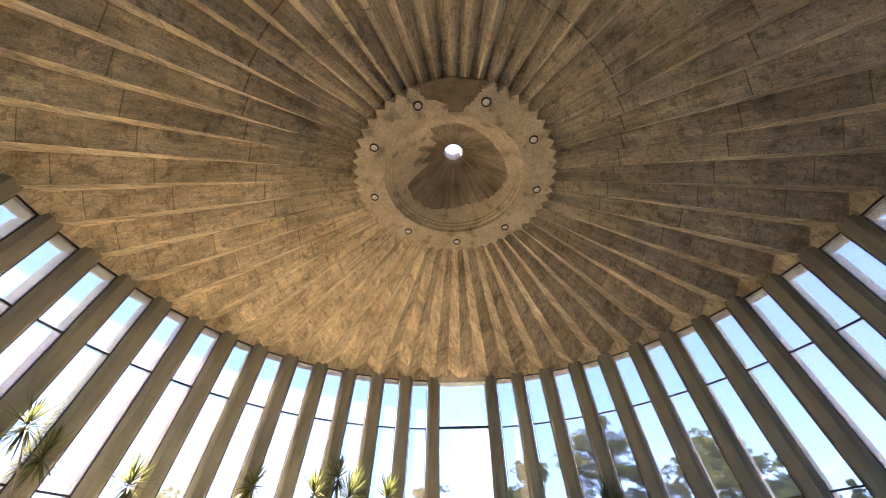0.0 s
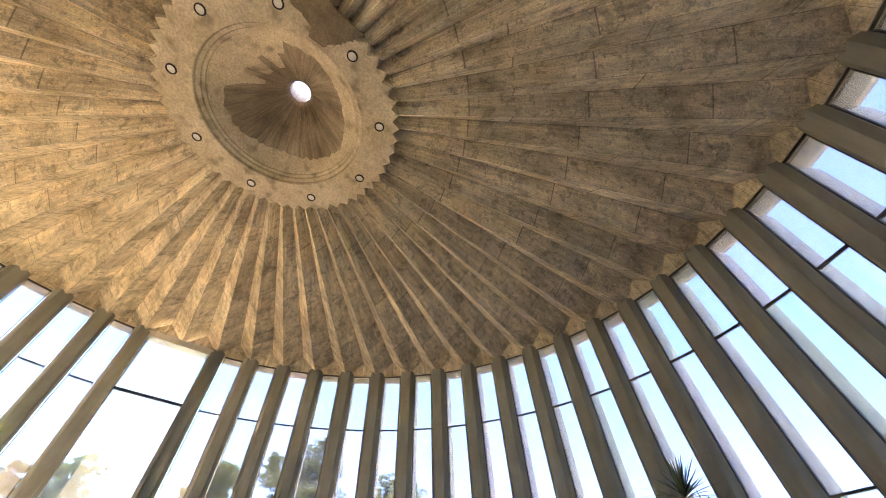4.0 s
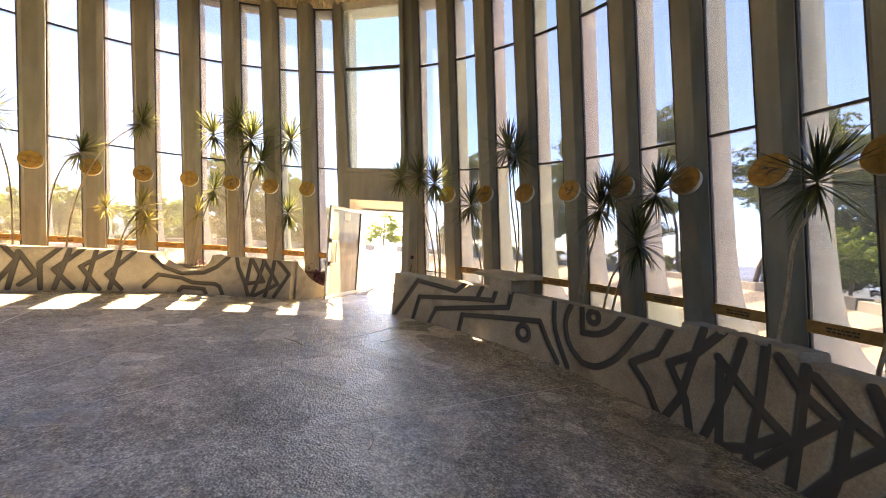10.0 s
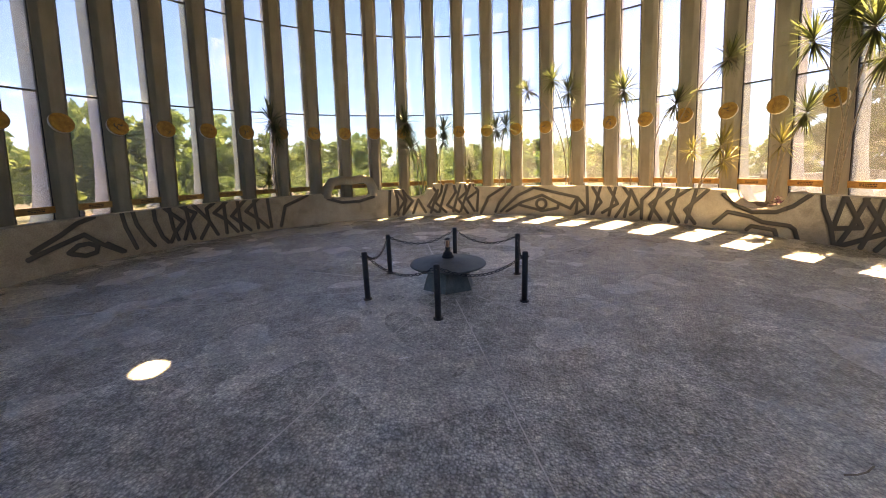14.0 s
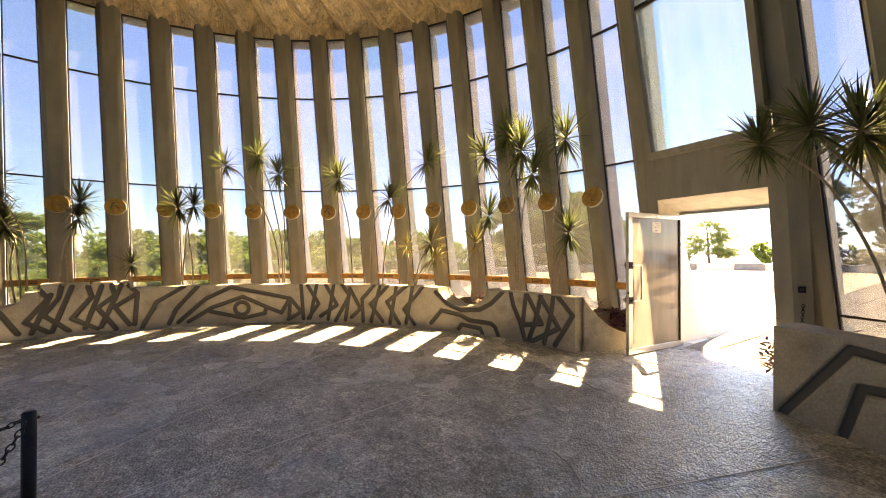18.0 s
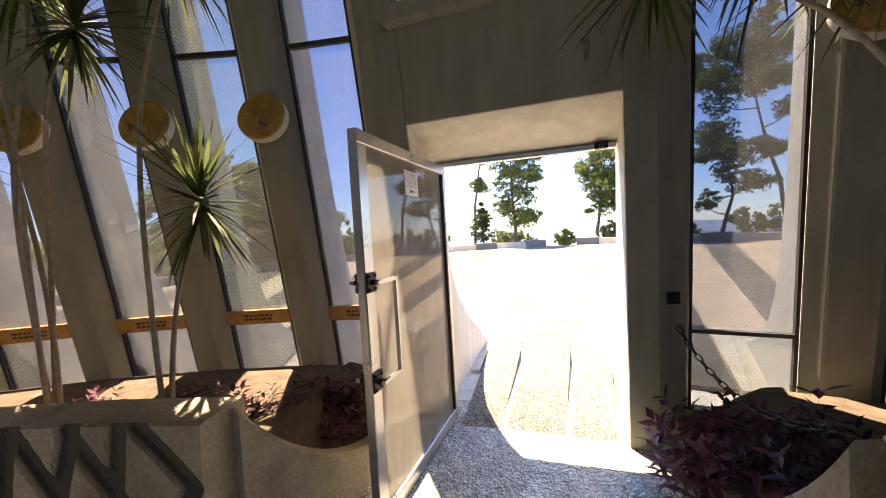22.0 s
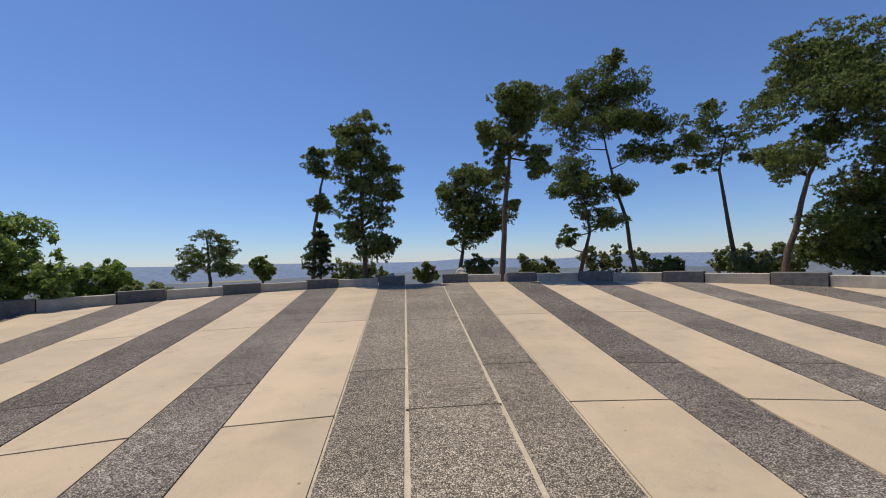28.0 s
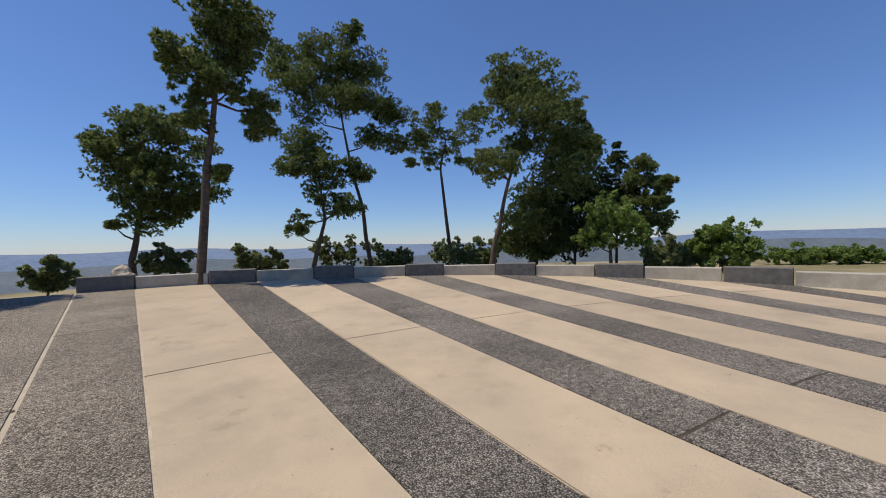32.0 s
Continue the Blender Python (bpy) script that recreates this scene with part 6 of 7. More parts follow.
def leaves(rng, centre, r, size=0.09, share=1.0):
    """Leaves on many small twig ends, with an uneven outline."""
    out_ = []
    cs, rs = pads(rng, centre, r, 9 + int(12 * min(r, 1.5)))
    for c, q in zip(cs, rs):
        q *= 0.8
        k = int(34 + 250 * q * q) if r < 0.75 else int(100 + 620 * q * q)
        k = max(8, int(k * share))
        d = unit(rng, k)
        p_ = c + d * (q * (0.35 + 0.75 * rng.random(k)))[:, None]
        u = unit(rng, k) + d * 0.4
        u /= np.linalg.norm(u, axis=1, keepdims=True)
        v = np.cross(u, unit(rng, k))
        v /= np.linalg.norm(v, axis=1, keepdims=True) + 1e-6
        s_ = (size * (0.6 + 0.7 * rng.random(k)))[:, None]
        out_ += [np.stack([p_ - u * s_, p_ + v * s_ * 0.45, p_ + u * s_], 1), np.stack([p_ - u * s_, p_ - v * s_ * 0.45, p_ + u * s_], 1)]
    return np.concatenate(out_)


tree_no = [0]


def grow(name, label, trunk, clumps, side, foliage, mat, category, girth):
    tree_no[0] += 1
    rng = np.random.default_rng(100 + tree_no[0])
    t_ = thing(name, label, category)
    p0 = Vector(trunk[0])
    p0.z = -0.5
    pts = [p0] + [Vector(q) for q in trunk]
    n = len(pts)
    fine = []
    for i in range(n - 1):
        for f in (0, 0.5):
            q = pts[i].lerp(pts[i + 1], f)
            fine.append(q + Vector((rng.uniform(-0.05, 0.05), rng.uniform(-0.05, 0.05), 0)) if i else q)
    fine.append(pts[-1])
    tube("trunk", fine, [girth * (1 - 0.75 * i / (len(fine) - 1)) for i in range(len(fine))], M_BARK, t_, n=9)
    side = Vector((side[0], side[1], 0))
    deep = Vector((-side.y, side.x, 0))
    us = [c[0] for c in clumps]
    spread = min(1.5, 0.3 * (max(us) - min(us)) + 0.1)
    tris = []
    foot = Vector((trunk[0][0], trunk[0][1], 0))
    if name in ("shrub", "hedge") or (category == "tree" and trunk[-1][2] - trunk[0][2] < 1.6):
        clumps = list(clumps) + [(u + 0.3 * r, max(0.25, z - 0.9 * r), r * 0.9) for u, z, r in clumps]
    if name == "shrub":
        clumps = [(u * 1.3, z * rng.uniform(0.8, 1.15), r * rng.uniform(0.75, 1.15)) for u, z, r in clumps]
    for u, z, r in clumps:
        for copy in range(2):
            if copy and rng.random() < 0.45:
                continue
            w = rng.uniform(-1, 1) * spread * (0.35 if copy == 0 else 1.0)
            c = foot + side * u + deep * w + Vector((0, 0, z))
            if copy:
                c += Vector((rng.uniform(-0.2, 0.2), 0, rng.uniform(-0.25, 0.1))) * r
            tris.append(foliage(rng, np.array(c), r * (1.0 if copy == 0 else 0.85)))
            near = min(fine, key=lambda q: (q - c).length + max(0, q.z - c.z) * 3)
            if copy or r < 0.3:
                continue
            dv = (c - near)
            if dv.length > 1.4 and dv.z < 0.35 * dv.length or dv.length > 2.6:
                continue
            mid = near.lerp(c, 0.5) + Vector((0, 0, -0.12 * dv.length))
            tube("limb", [near, mid, c], [girth * 0.3, girth * 0.2, girth * 0.07], M_BARK, t_, n=5)
    fast_mesh("crown", np.concatenate(tris), mat, t_)
    return t_


def pine(name, label, trunk, clumps, side):
    return grow(name, label, trunk, clumps, side, needles, M_PINE if name == "pine_tree" else M_FIR, "tree", 0.17 if "pine" in name else 0.1)


def broad(name, label, trunk, clumps, side):
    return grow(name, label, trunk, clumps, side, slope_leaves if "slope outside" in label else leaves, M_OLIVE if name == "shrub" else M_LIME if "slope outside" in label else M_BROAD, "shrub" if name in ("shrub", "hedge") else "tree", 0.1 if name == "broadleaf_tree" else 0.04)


pine("pine_tree", "tall slender pine with tufted crown behind the plaza wall",
     [(3.8, 27.9, 0.8), (4.1, 27.8, 4.0), (4.3, 27.8, 6.1), (4.6, 27.8, 8.3)],
     [(1.0, 8.7, 0.9), (1.5, 9.0, 0.7), (0.5, 8.9, 0.6), (0.1, 7.3, 0.8), (-0.5, 7.3, 0.5), (1.2, 7.7, 0.7), (0.3, 6.8, 0.7), (-0.0, 6.2, 0.5), (1.8, 6.1, 0.5), (1.8, 5.5, 0.4), (0.9, 6.4, 0.5), (-0.0, 5.4, 0.4), (0.7, 3.9, 0.3), (1.1, 8.3, 0.7)], (0.98, -0.19))
pine("pine_tree", "dense round-crowned pine behind the plaza wall",
     [(2.8, 34.5, 1.1), (3.0, 34.5, 2.8), (3.3, 34.5, 6.1)],
     [(-0.1, 6.0, 0.9), (0.6, 7.0, 0.8), (1.2, 6.6, 1.0), (-0.7, 5.6, 0.6), (-1.1, 6.0, 0.4), (0.2, 4.7, 1.2), (1.1, 5.3, 1.1), (2.0, 6.0, 0.8), (-0.0, 3.5, 0.8), (0.9, 3.9, 1.1), (1.9, 4.2, 1.1), (0.5, 2.8, 0.8), (1.7, 3.0, 0.7), (-0.6, 2.6, 0.3), (2.2, 3.6, 0.6)], (1.00, -0.08))
pine("pine_tree", "leaning umbrella pine behind the plaza wall",
     [(13.6, 33.2, 0.2), (13.2, 33.4, 3.7), (12.6, 33.8, 7.0), (12.3, 34.0, 9.6)],
     [(-4.6, 12.2, 1.0), (-3.2, 12.7, 1.1), (-1.5, 13.4, 1.1), (-0.2, 12.0, 1.5), (-1.8, 11.5, 1.4), (-3.7, 10.8, 1.4), (0.1, 10.0, 1.3), (1.4, 9.4, 1.1), (1.7, 7.7, 0.7), (-1.6, 9.6, 1.3), (-3.5, 9.2, 1.1), (0.3, 8.0, 0.9), (-4.9, 11.3, 0.6), (-0.7, 14.0, 0.6)], (0.83, -0.55))
pine("pine_tree", "young forked pine beside a taller one",
     [(10.1, 33.4, 0.5), (10.7, 33.1, 2.9), (10.4, 33.2, 5.3)],
     [(-0.3, 7.1, 1.1), (-0.9, 5.6, 0.8), (0.3, 5.9, 1.1), (1.1, 5.0, 0.9), (2.0, 5.7, 0.8), (1.4, 3.8, 1.0), (0.2, 4.3, 0.8), (2.6, 5.4, 0.6), (-0.5, 2.9, 0.6), (-0.8, 2.3, 0.5)], (0.90, -0.44))
pine("pine_tree", "thin airy pine with a bent trunk",
     [(18.9, 31.5, -0.1), (18.6, 31.8, 3.4), (18.4, 32.0, 6.4), (18.7, 31.7, 8.3)],
     [(-1.3, 9.6, 1.0), (-1.9, 8.3, 0.9), (-0.2, 8.1, 1.1), (1.3, 9.1, 1.2), (1.9, 9.9, 0.7), (-1.3, 6.9, 0.8), (0.9, 6.7, 0.8), (-2.6, 6.8, 0.5), (2.0, 6.3, 0.5), (-0.9, 10.2, 0.6)], (0.69, -0.72))
pine("pine_tree", "broad dark pine leaning over the plaza wall",
     [(15.2, 25.5, 0.4), (15.5, 25.2, 2.3), (15.8, 24.8, 4.4), (16.4, 24.1, 6.8)],
     [(0.5, 5.3, 1.1), (1.5, 6.0, 0.7), (-0.1, 5.5, 0.5), (1.1, 9.5, 1.0), (2.1, 9.1, 1.1), (0.8, 8.4, 0.9), (2.6, 8.0, 1.3), (3.6, 7.4, 1.0), (1.8, 7.0, 1.3), (3.3, 5.9, 1.4), (3.8, 4.5, 1.4), (4.4, 5.8, 0.8)], (0.62, -0.79))
pine("fir_tree", "tall dark conical fir behind the wall",
     [(20.0, 23.6, 0.1), (20.1, 23.4, 4.0), (20.2, 23.3, 8.0)],
     [(0.3, 8.6, 0.2), (0.3, 7.9, 0.4), (0.3, 7.1, 0.7), (0.3, 6.1, 0.9), (0.2, 5.1, 1.2), (0.4, 4.0, 1.3), (-0.1, 2.9, 1.5), (0.5, 1.8, 1.4), (-0.4, 1.3, 1.3), (-1.1, 3.7, 1.2), (-1.4, 2.2, 1.4), (-0.9, 5.2, 1.0), (-0.6, 6.6, 0.7)], (0.44, -0.90))
pine("fir_tree", "pointed dark fir beside a taller one",
     [(21.8, 22.1, 0.1), (21.8, 22.0, 3.1), (21.8, 22.0, 6.0)],
     [(0.1, 6.5, 0.2), (0.1, 5.8, 0.5), (0.2, 5.0, 0.8), (-0.0, 4.2, 0.9), (0.2, 3.3, 1.1), (-0.3, 2.8, 1.0), (0.6, 3.8, 0.6)], (0.36, -0.93))
pine("pine_tree", "leaning dark pine with upswept boughs",
     [(21.3, 20.5, 0.1), (21.3, 20.4, 2.0), (21.3, 20.4, 4.4)],
     [(-0.1, 5.2, 0.5), (0.2, 5.1, 0.5), (-0.4, 4.4, 0.6), (0.4, 4.3, 0.5), (0.8, 3.9, 0.4), (1.0, 4.2, 0.3), (0.6, 3.3, 0.6), (0.1, 3.3, 0.7), (0.4, 2.4, 0.7), (-0.3, 2.3, 0.8), (0.0, 1.6, 0.6), (0.9, 3.2, 0.3)], (0.30, -0.95))
pine("pine_tree", "dense dark evergreen thicket behind the wall",
     [(18.2, 24.9, 0.2), (18.2, 24.8, 1.7), (18.2, 24.9, 5.0)],
     [(-0.1, 2.4, 1.3), (-0.9, 1.4, 0.9), (0.8, 1.3, 1.0), (-1.5, 1.6, 0.7), (-0.0, 3.8, 1.1), (0.2, 1.0, 0.8), (-1.0, 2.8, 0.8)], (0.50, -0.86))
broad("broadleaf_tree", "pale yellow-green small tree before dark firs",
     [(16.5, 20.4, 0.4), (16.6, 20.4, 1.5), (16.6, 20.4, 2.5)],
     [(-0.1, 3.1, 0.5), (-0.5, 2.6, 0.6), (0.2, 2.5, 0.7), (0.7, 2.1, 0.6), (-0.9, 1.7, 0.5), (-0.2, 1.8, 0.7), (0.4, 1.5, 0.7), (1.0, 1.5, 0.5), (-0.6, 1.4, 0.5)], (0.38, -0.93))
broad("shrub", "low grey-green shrub beyond the wall",
     [(19.5, 19.4, 0.2), (19.5, 19.4, 0.8)],
     [(-0.1, 1.2, 0.4), (0.3, 1.3, 0.3), (-0.3, 0.8, 0.4), (0.2, 0.8, 0.4)], (0.27, -0.96))
broad("broadleaf_tree", "round dark green tree beyond the wall",
     [(22.0, 17.6, 0.1), (22.0, 17.6, 0.8)],
     [(0.0, 1.7, 0.8), (0.6, 1.6, 0.7), (-0.6, 1.4, 0.5), (0.9, 1.1, 0.5), (-0.1, 1.0, 0.8), (0.4, 0.9, 0.6), (-0.8, 1.1, 0.4)], (0.17, -0.99))
broad("shrub", "low dark green shrub beyond the wall",
     [(22.7, 19.3, 0.0), (22.7, 19.3, 0.5)],
     [(-0.1, 0.7, 0.5), (0.4, 0.8, 0.4), (-0.5, 0.6, 0.4), (0.6, 0.5, 0.4)], (0.23, -0.97))
pine("pine_tree", "slender leaning pine behind the wall",
     [(-6.7, 35.6, 0.5), (-6.5, 35.7, 3.8), (-6.1, 35.8, 6.5), (-5.8, 35.9, 7.6)],
     [(0.0, 8.1, 0.6), (0.5, 7.7, 0.7), (0.7, 8.7, 0.5), (0.4, 5.7, 0.5), (0.8, 5.2, 0.6), (0.1, 8.8, 0.3)], (0.96, 0.29))
pine("pine_tree", "full dark pine behind the wall",
     [(-2.5, 29.1, 1.1), (-2.6, 29.1, 3.2), (-2.6, 29.1, 7.2)],
     [(-0.7, 7.8, 0.6), (0.3, 8.1, 0.7), (-0.2, 7.4, 0.8), (-0.9, 6.5, 0.7), (0.2, 6.7, 0.9), (-0.6, 5.6, 0.9), (0.7, 6.1, 0.7), (0.0, 5.0, 1.0), (1.1, 4.9, 0.6), (-0.6, 4.1, 0.7), (0.5, 3.8, 0.9), (1.4, 4.7, 0.4), (-0.2, 2.8, 0.9), (0.8, 2.4, 0.7), (0.3, 2.0, 0.8), (-0.6, 3.2, 0.6)], (0.99, 0.16))
pine("fir_tree", "small dark conical fir",
     [(-4.8, 29.8, 0.9), (-4.7, 29.8, 2.2), (-4.8, 29.8, 3.4)],
     [(-0.0, 3.4, 0.1), (-0.0, 2.9, 0.3), (-0.0, 2.4, 0.5), (0.0, 1.9, 0.6), (0.0, 1.5, 0.7)], (0.94, 0.33))
pine("pine_tree", "small pine beyond the wall",
     [(-16.7, 42.6, 0.3), (-16.7, 42.5, 2.2), (-16.9, 42.5, 4.0)],
     [(-0.0, 4.0, 0.9), (-1.1, 2.6, 1.0), (0.9, 2.8, 1.1), (0.1, 1.7, 1.4), (-1.6, 1.3, 0.9), (1.3, 1.3, 0.9)], (0.88, 0.47))
broad("broadleaf_tree", "young sapling beyond the wall",
     [(-8.9, 33.2, 0.6), (-8.9, 33.2, 1.4)],
     [(0.0, 1.1, 0.3), (-0.3, 1.5, 0.3), (0.3, 1.5, 0.3), (0.0, 1.9, 0.3), (-0.4, 1.8, 0.2), (0.5, 1.3, 0.2), (0.2, 1.0, 0.2)], (0.92, 0.39))
broad("broadleaf_tree", "large leafy green tree spilling over the plaza wall",
     [(-14.1, 21.1, 0.0), (-14.1, 21.1, 1.7), (-14.2, 21.0, 3.5)],
     [(-2.0, 4.7, 1.0), (-0.7, 4.5, 1.3), (0.5, 3.5, 1.5), (2.2, 2.6, 1.3), (-2.4, 3.0, 1.5), (-1.1, 2.4, 1.6), (0.5, 1.6, 1.3), (2.4, 1.1, 1.2), (-2.5, 6.1, 0.6), (3.2, 2.1, 0.7), (-1.3, 5.3, 0.7), (1.1, 4.5, 0.8), (-3.6, 3.9, 1.6), (-4.2, 2.2, 1.5), (-3.4, 5.4, 1.0), (-0.2, 3.2, 1.5), (1.4, 2.8, 1.4), (1.6, 0.9, 1.1), (3.3, 1.2, 0.9), (-1.0, 1.1, 1.4), (0.2, 4.6, 1.0), (-2.2, 1.0, 1.3)], (0.73, 0.68))
broad("broadleaf_tree", "grey-green olive bush beyond the wall",
     [(-17.0, 32.6, 0.4), (-17.0, 32.6, 1.2)],
     [(-0.7, 1.2, 0.9), (0.2, 1.5, 0.9), (0.9, 1.0, 0.8), (-1.1, 0.8, 0.5)], (0.80, 0.60))
broad("shrub", "low green shrub under the pines",
     [(3.9, 33.6, 0.6), (3.9, 33.6, 1.0)],
     [(-0.3, 1.2, 0.2), (0.2, 1.2, 0.2), (-0.6, 1.0, 0.2), (-0.4, 0.9, 0.2), (0.5, 1.3, 0.2), (-0.5, 1.2, 0.3), (0.0, 1.1, 0.2), (-0.6, 1.1, 0.2), (-0.2, 1.6, 0.3), (-0.0, 1.1, 0.3), (0.3, 0.9, 0.2), (-0.3, 1.0, 0.3), (0.3, 0.9, 0.3), (0.0, 1.1, 0.3)], (0.98, -0.18))
broad("shrub", "dark rounded shrub beyond the wall",
     [(8.1, 36.1, 0.2), (8.2, 36.1, 0.7)],
     [(-0.5, 1.3, 0.3), (-0.6, 1.4, 0.3), (0.9, 0.6, 0.3), (-0.5, 0.9, 0.3), (-0.6, 1.3, 0.2), (0.9, 0.6, 0.3), (0.6, 1.2, 0.3), (0.3, 0.7, 0.4), (0.8, 1.3, 0.3), (0.4, 0.9, 0.2), (-0.0, 1.3, 0.4), (-0.5, 0.6, 0.4), (0.5, 0.5, 0.4), (0.0, 0.7, 0.4)], (0.95, -0.33))
broad("shrub", "pale airy shrub beyond the wall",
     [(0.4, 33.1, 0.5), (0.4, 33.1, 0.8)],
     [(0.1, 0.8, 0.2), (0.4, 0.8, 0.2), (-0.4, 1.0, 0.2), (0.2, 0.7, 0.1), (-0.0, 1.1, 0.2), (0.1, 1.2, 0.2), (-0.2, 0.7, 0.2), (-0.3, 0.8, 0.1), (0.1, 1.2, 0.1), (0.4, 1.1, 0.2), (0.5, 0.7, 0.2), (-0.2, 0.7, 0.3), (0.2, 0.7, 0.3), (0.0, 0.8, 0.3)], (1.00, 0.09))
broad("shrub", "dark shrub beside a pine trunk",
     [(15.2, 33.5, -0.2), (15.2, 33.5, 0.4)],
     [(0.8, 0.4, 0.3), (-0.6, 1.3, 0.4), (-0.1, 0.5, 0.3), (0.7, 1.0, 0.4), (0.6, 0.8, 0.3), (0.5, 1.1, 0.4), (0.8, 1.0, 0.4), (0.5, 0.4, 0.3), (-1.0, 0.5, 0.4), (-0.1, 1.2, 0.3), (0.4, 1.0, 0.4), (-0.6, 0.3, 0.5), (0.6, 0.3, 0.5), (0.0, 0.5, 0.5)], (0.82, -0.57))
broad("shrub", "dark shrub behind a thin pine",
     [(21.4, 33.1, 0.0), (21.4, 33.1, 0.7)],
     [(-0.5, 1.6, 0.4), (-1.3, 1.1, 0.4), (-1.3, 1.1, 0.3), (-0.2, 1.7, 0.3), (-0.2, 0.7, 0.3), (-0.8, 1.0, 0.5), (0.3, 1.2, 0.5), (-1.4, 0.7, 0.4), (-1.0, 1.6, 0.4), (1.0, 1.5, 0.4), (0.5, 1.3, 0.4), (-0.7, 0.6, 0.6), (0.7, 0.6, 0.6), (0.0, 0.8, 0.6)], (0.71, -0.71))
broad("shrub", "low green shrub beyond the wall",
     [(13.9, 37.5, 0.4), (13.9, 37.5, 1.0)],
     [(-0.7, 0.9, 0.3), (0.6, 1.8, 0.3), (1.4, 1.7, 0.4), (-0.1, 1.4, 0.4), (-0.8, 1.0, 0.3), (-0.7, 1.9, 0.3), (-0.2, 0.9, 0.3), (-1.0, 1.7, 0.5), (-1.1, 1.3, 0.3), (0.5, 1.5, 0.4), (0.0, 1.2, 0.4), (-0.7, 0.9, 0.5), (0.6, 0.8, 0.5), (0.0, 1.1, 0.5)], (0.89, -0.45))
broad("shrub", "green shrub beyond the wall",
     [(18.8, 29.6, -0.1), (18.9, 29.6, 0.5)],
     [(-0.1, 0.9, 0.3), (1.0, 1.3, 0.3), (1.0, 1.2, 0.3), (0.3, 1.3, 0.3), (0.5, 0.8, 0.4), (-0.8, 1.1, 0.3), (0.0, 0.3, 0.4), (0.7, 0.9, 0.4), (-1.0, 1.0, 0.4), (0.6, 0.9, 0.3), (-0.6, 1.1, 0.3), (-0.6, 0.4, 0.5), (0.6, 0.3, 0.5), (0.0, 0.6, 0.5)], (0.66, -0.75))
broad("shrub", "low green shrub beyond the wall",
     [(26.1, 20.5, -0.3), (26.1, 20.5, 0.2)],
     [(0.2, 0.6, 0.3), (-0.6, 0.2, 0.4), (0.3, 0.9, 0.3), (-0.3, 0.8, 0.4), (1.0, 1.0, 0.4), (0.2, 0.6, 0.3), (0.4, 0.6, 0.3), (0.4, 0.9, 0.4), (1.0, 0.1, 0.3), (-0.9, 1.0, 0.3), (0.9, 0.7, 0.3), (-0.5, 0.1, 0.5), (0.5, 0.1, 0.5), (0.0, 0.3, 0.5)], (0.42, -0.91))
broad("shrub", "bright green shrub at the foot of a pine",
     [(-3.2, 30.6, 0.7), (-3.2, 30.6, 1.0)],
     [(-0.4, 1.2, 0.6), (0.1, 1.3, 0.6), (0.6, 1.1, 0.6), (-0.7, 1.0, 0.4), (1.1, 0.9, 0.4)], (0.96, 0.29))
broad("hedge", "clipped green hedge beyond the plaza",
     [(29.1, 15.5, -0.2), (29.1, 15.5, 0.1)],
     [(-0.7, 0.3, 0.6), (0.0, 0.4, 0.6), (0.7, 0.3, 0.6)], (0.09, -1.00))
broad("hedge", "clipped green hedge beyond the plaza",
     [(30.1, 14.1, -0.3), (30.1, 14.1, 0.0)],
     [(-0.7, 0.3, 0.6), (0.0, 0.4, 0.6), (0.6, 0.3, 0.5)], (0.04, -1.00))
broad("hedge", "clipped green hedge beyond the plaza",
     [(31.0, 12.9, -0.3), (31.0, 12.9, 0.0)],
     [(-0.6, 0.3, 0.6), (0.0, 0.4, 0.6), (0.6, 0.3, 0.5)], (0.00, -1.00))


# pale boulders at the gap in the plaza wall
def boulder(x, y, z, sx, sy, sz, seed, label):
    rng_ = random.Random(seed)
    bm = bmesh.new()
    bmesh.ops.create_icosphere(bm, subdivisions=3, radius=1.0)
    off = Vector((rng_.uniform(0, 50), rng_.uniform(0, 50), 0))
    for v in bm.verts:
        d = v.co.normalized()
        k = 1.0 + 0.35 * noise.noise(d * 1.4 + off) + 0.16 * noise.noise(d * 4.0 + off) + 0.07 * noise.noise(d * 9.0 + off)
        v.co = Vector((d.x * sx * k, d.y * sy * k, max(-0.6, d.z) * sz * k))
    ob = part("boulder", bm, M_ROCK, None)
    ob.matrix_basis = pose(x, y, z, 0, 0, rng_.uniform(0, 180))
    return tagged(ob, label, "rock", "boulders by the plaza wall")


M_ROCK = material("pitted_limestone", (0.34, 0.28, 0.2), (0.62, 0.55, 0.44), scale=4, grain=22, bump=0.9, depth=0.03, spots=0.4, spot_scale=6.0, rough=0.95)
boulder(2.1, 29.2, 0.55, 0.42, 0.34, 0.5, 3, "rough pale limestone boulder behind the plaza wall")
boulder(1.62, 29.3, 0.5, 0.26, 0.24, 0.3, 4, "small pale limestone boulder beside a larger one")
boulder(-1.3, 29.1, 0.55, 0.4, 0.28, 0.36, 5, "low pale limestone boulder behind the plaza wall")

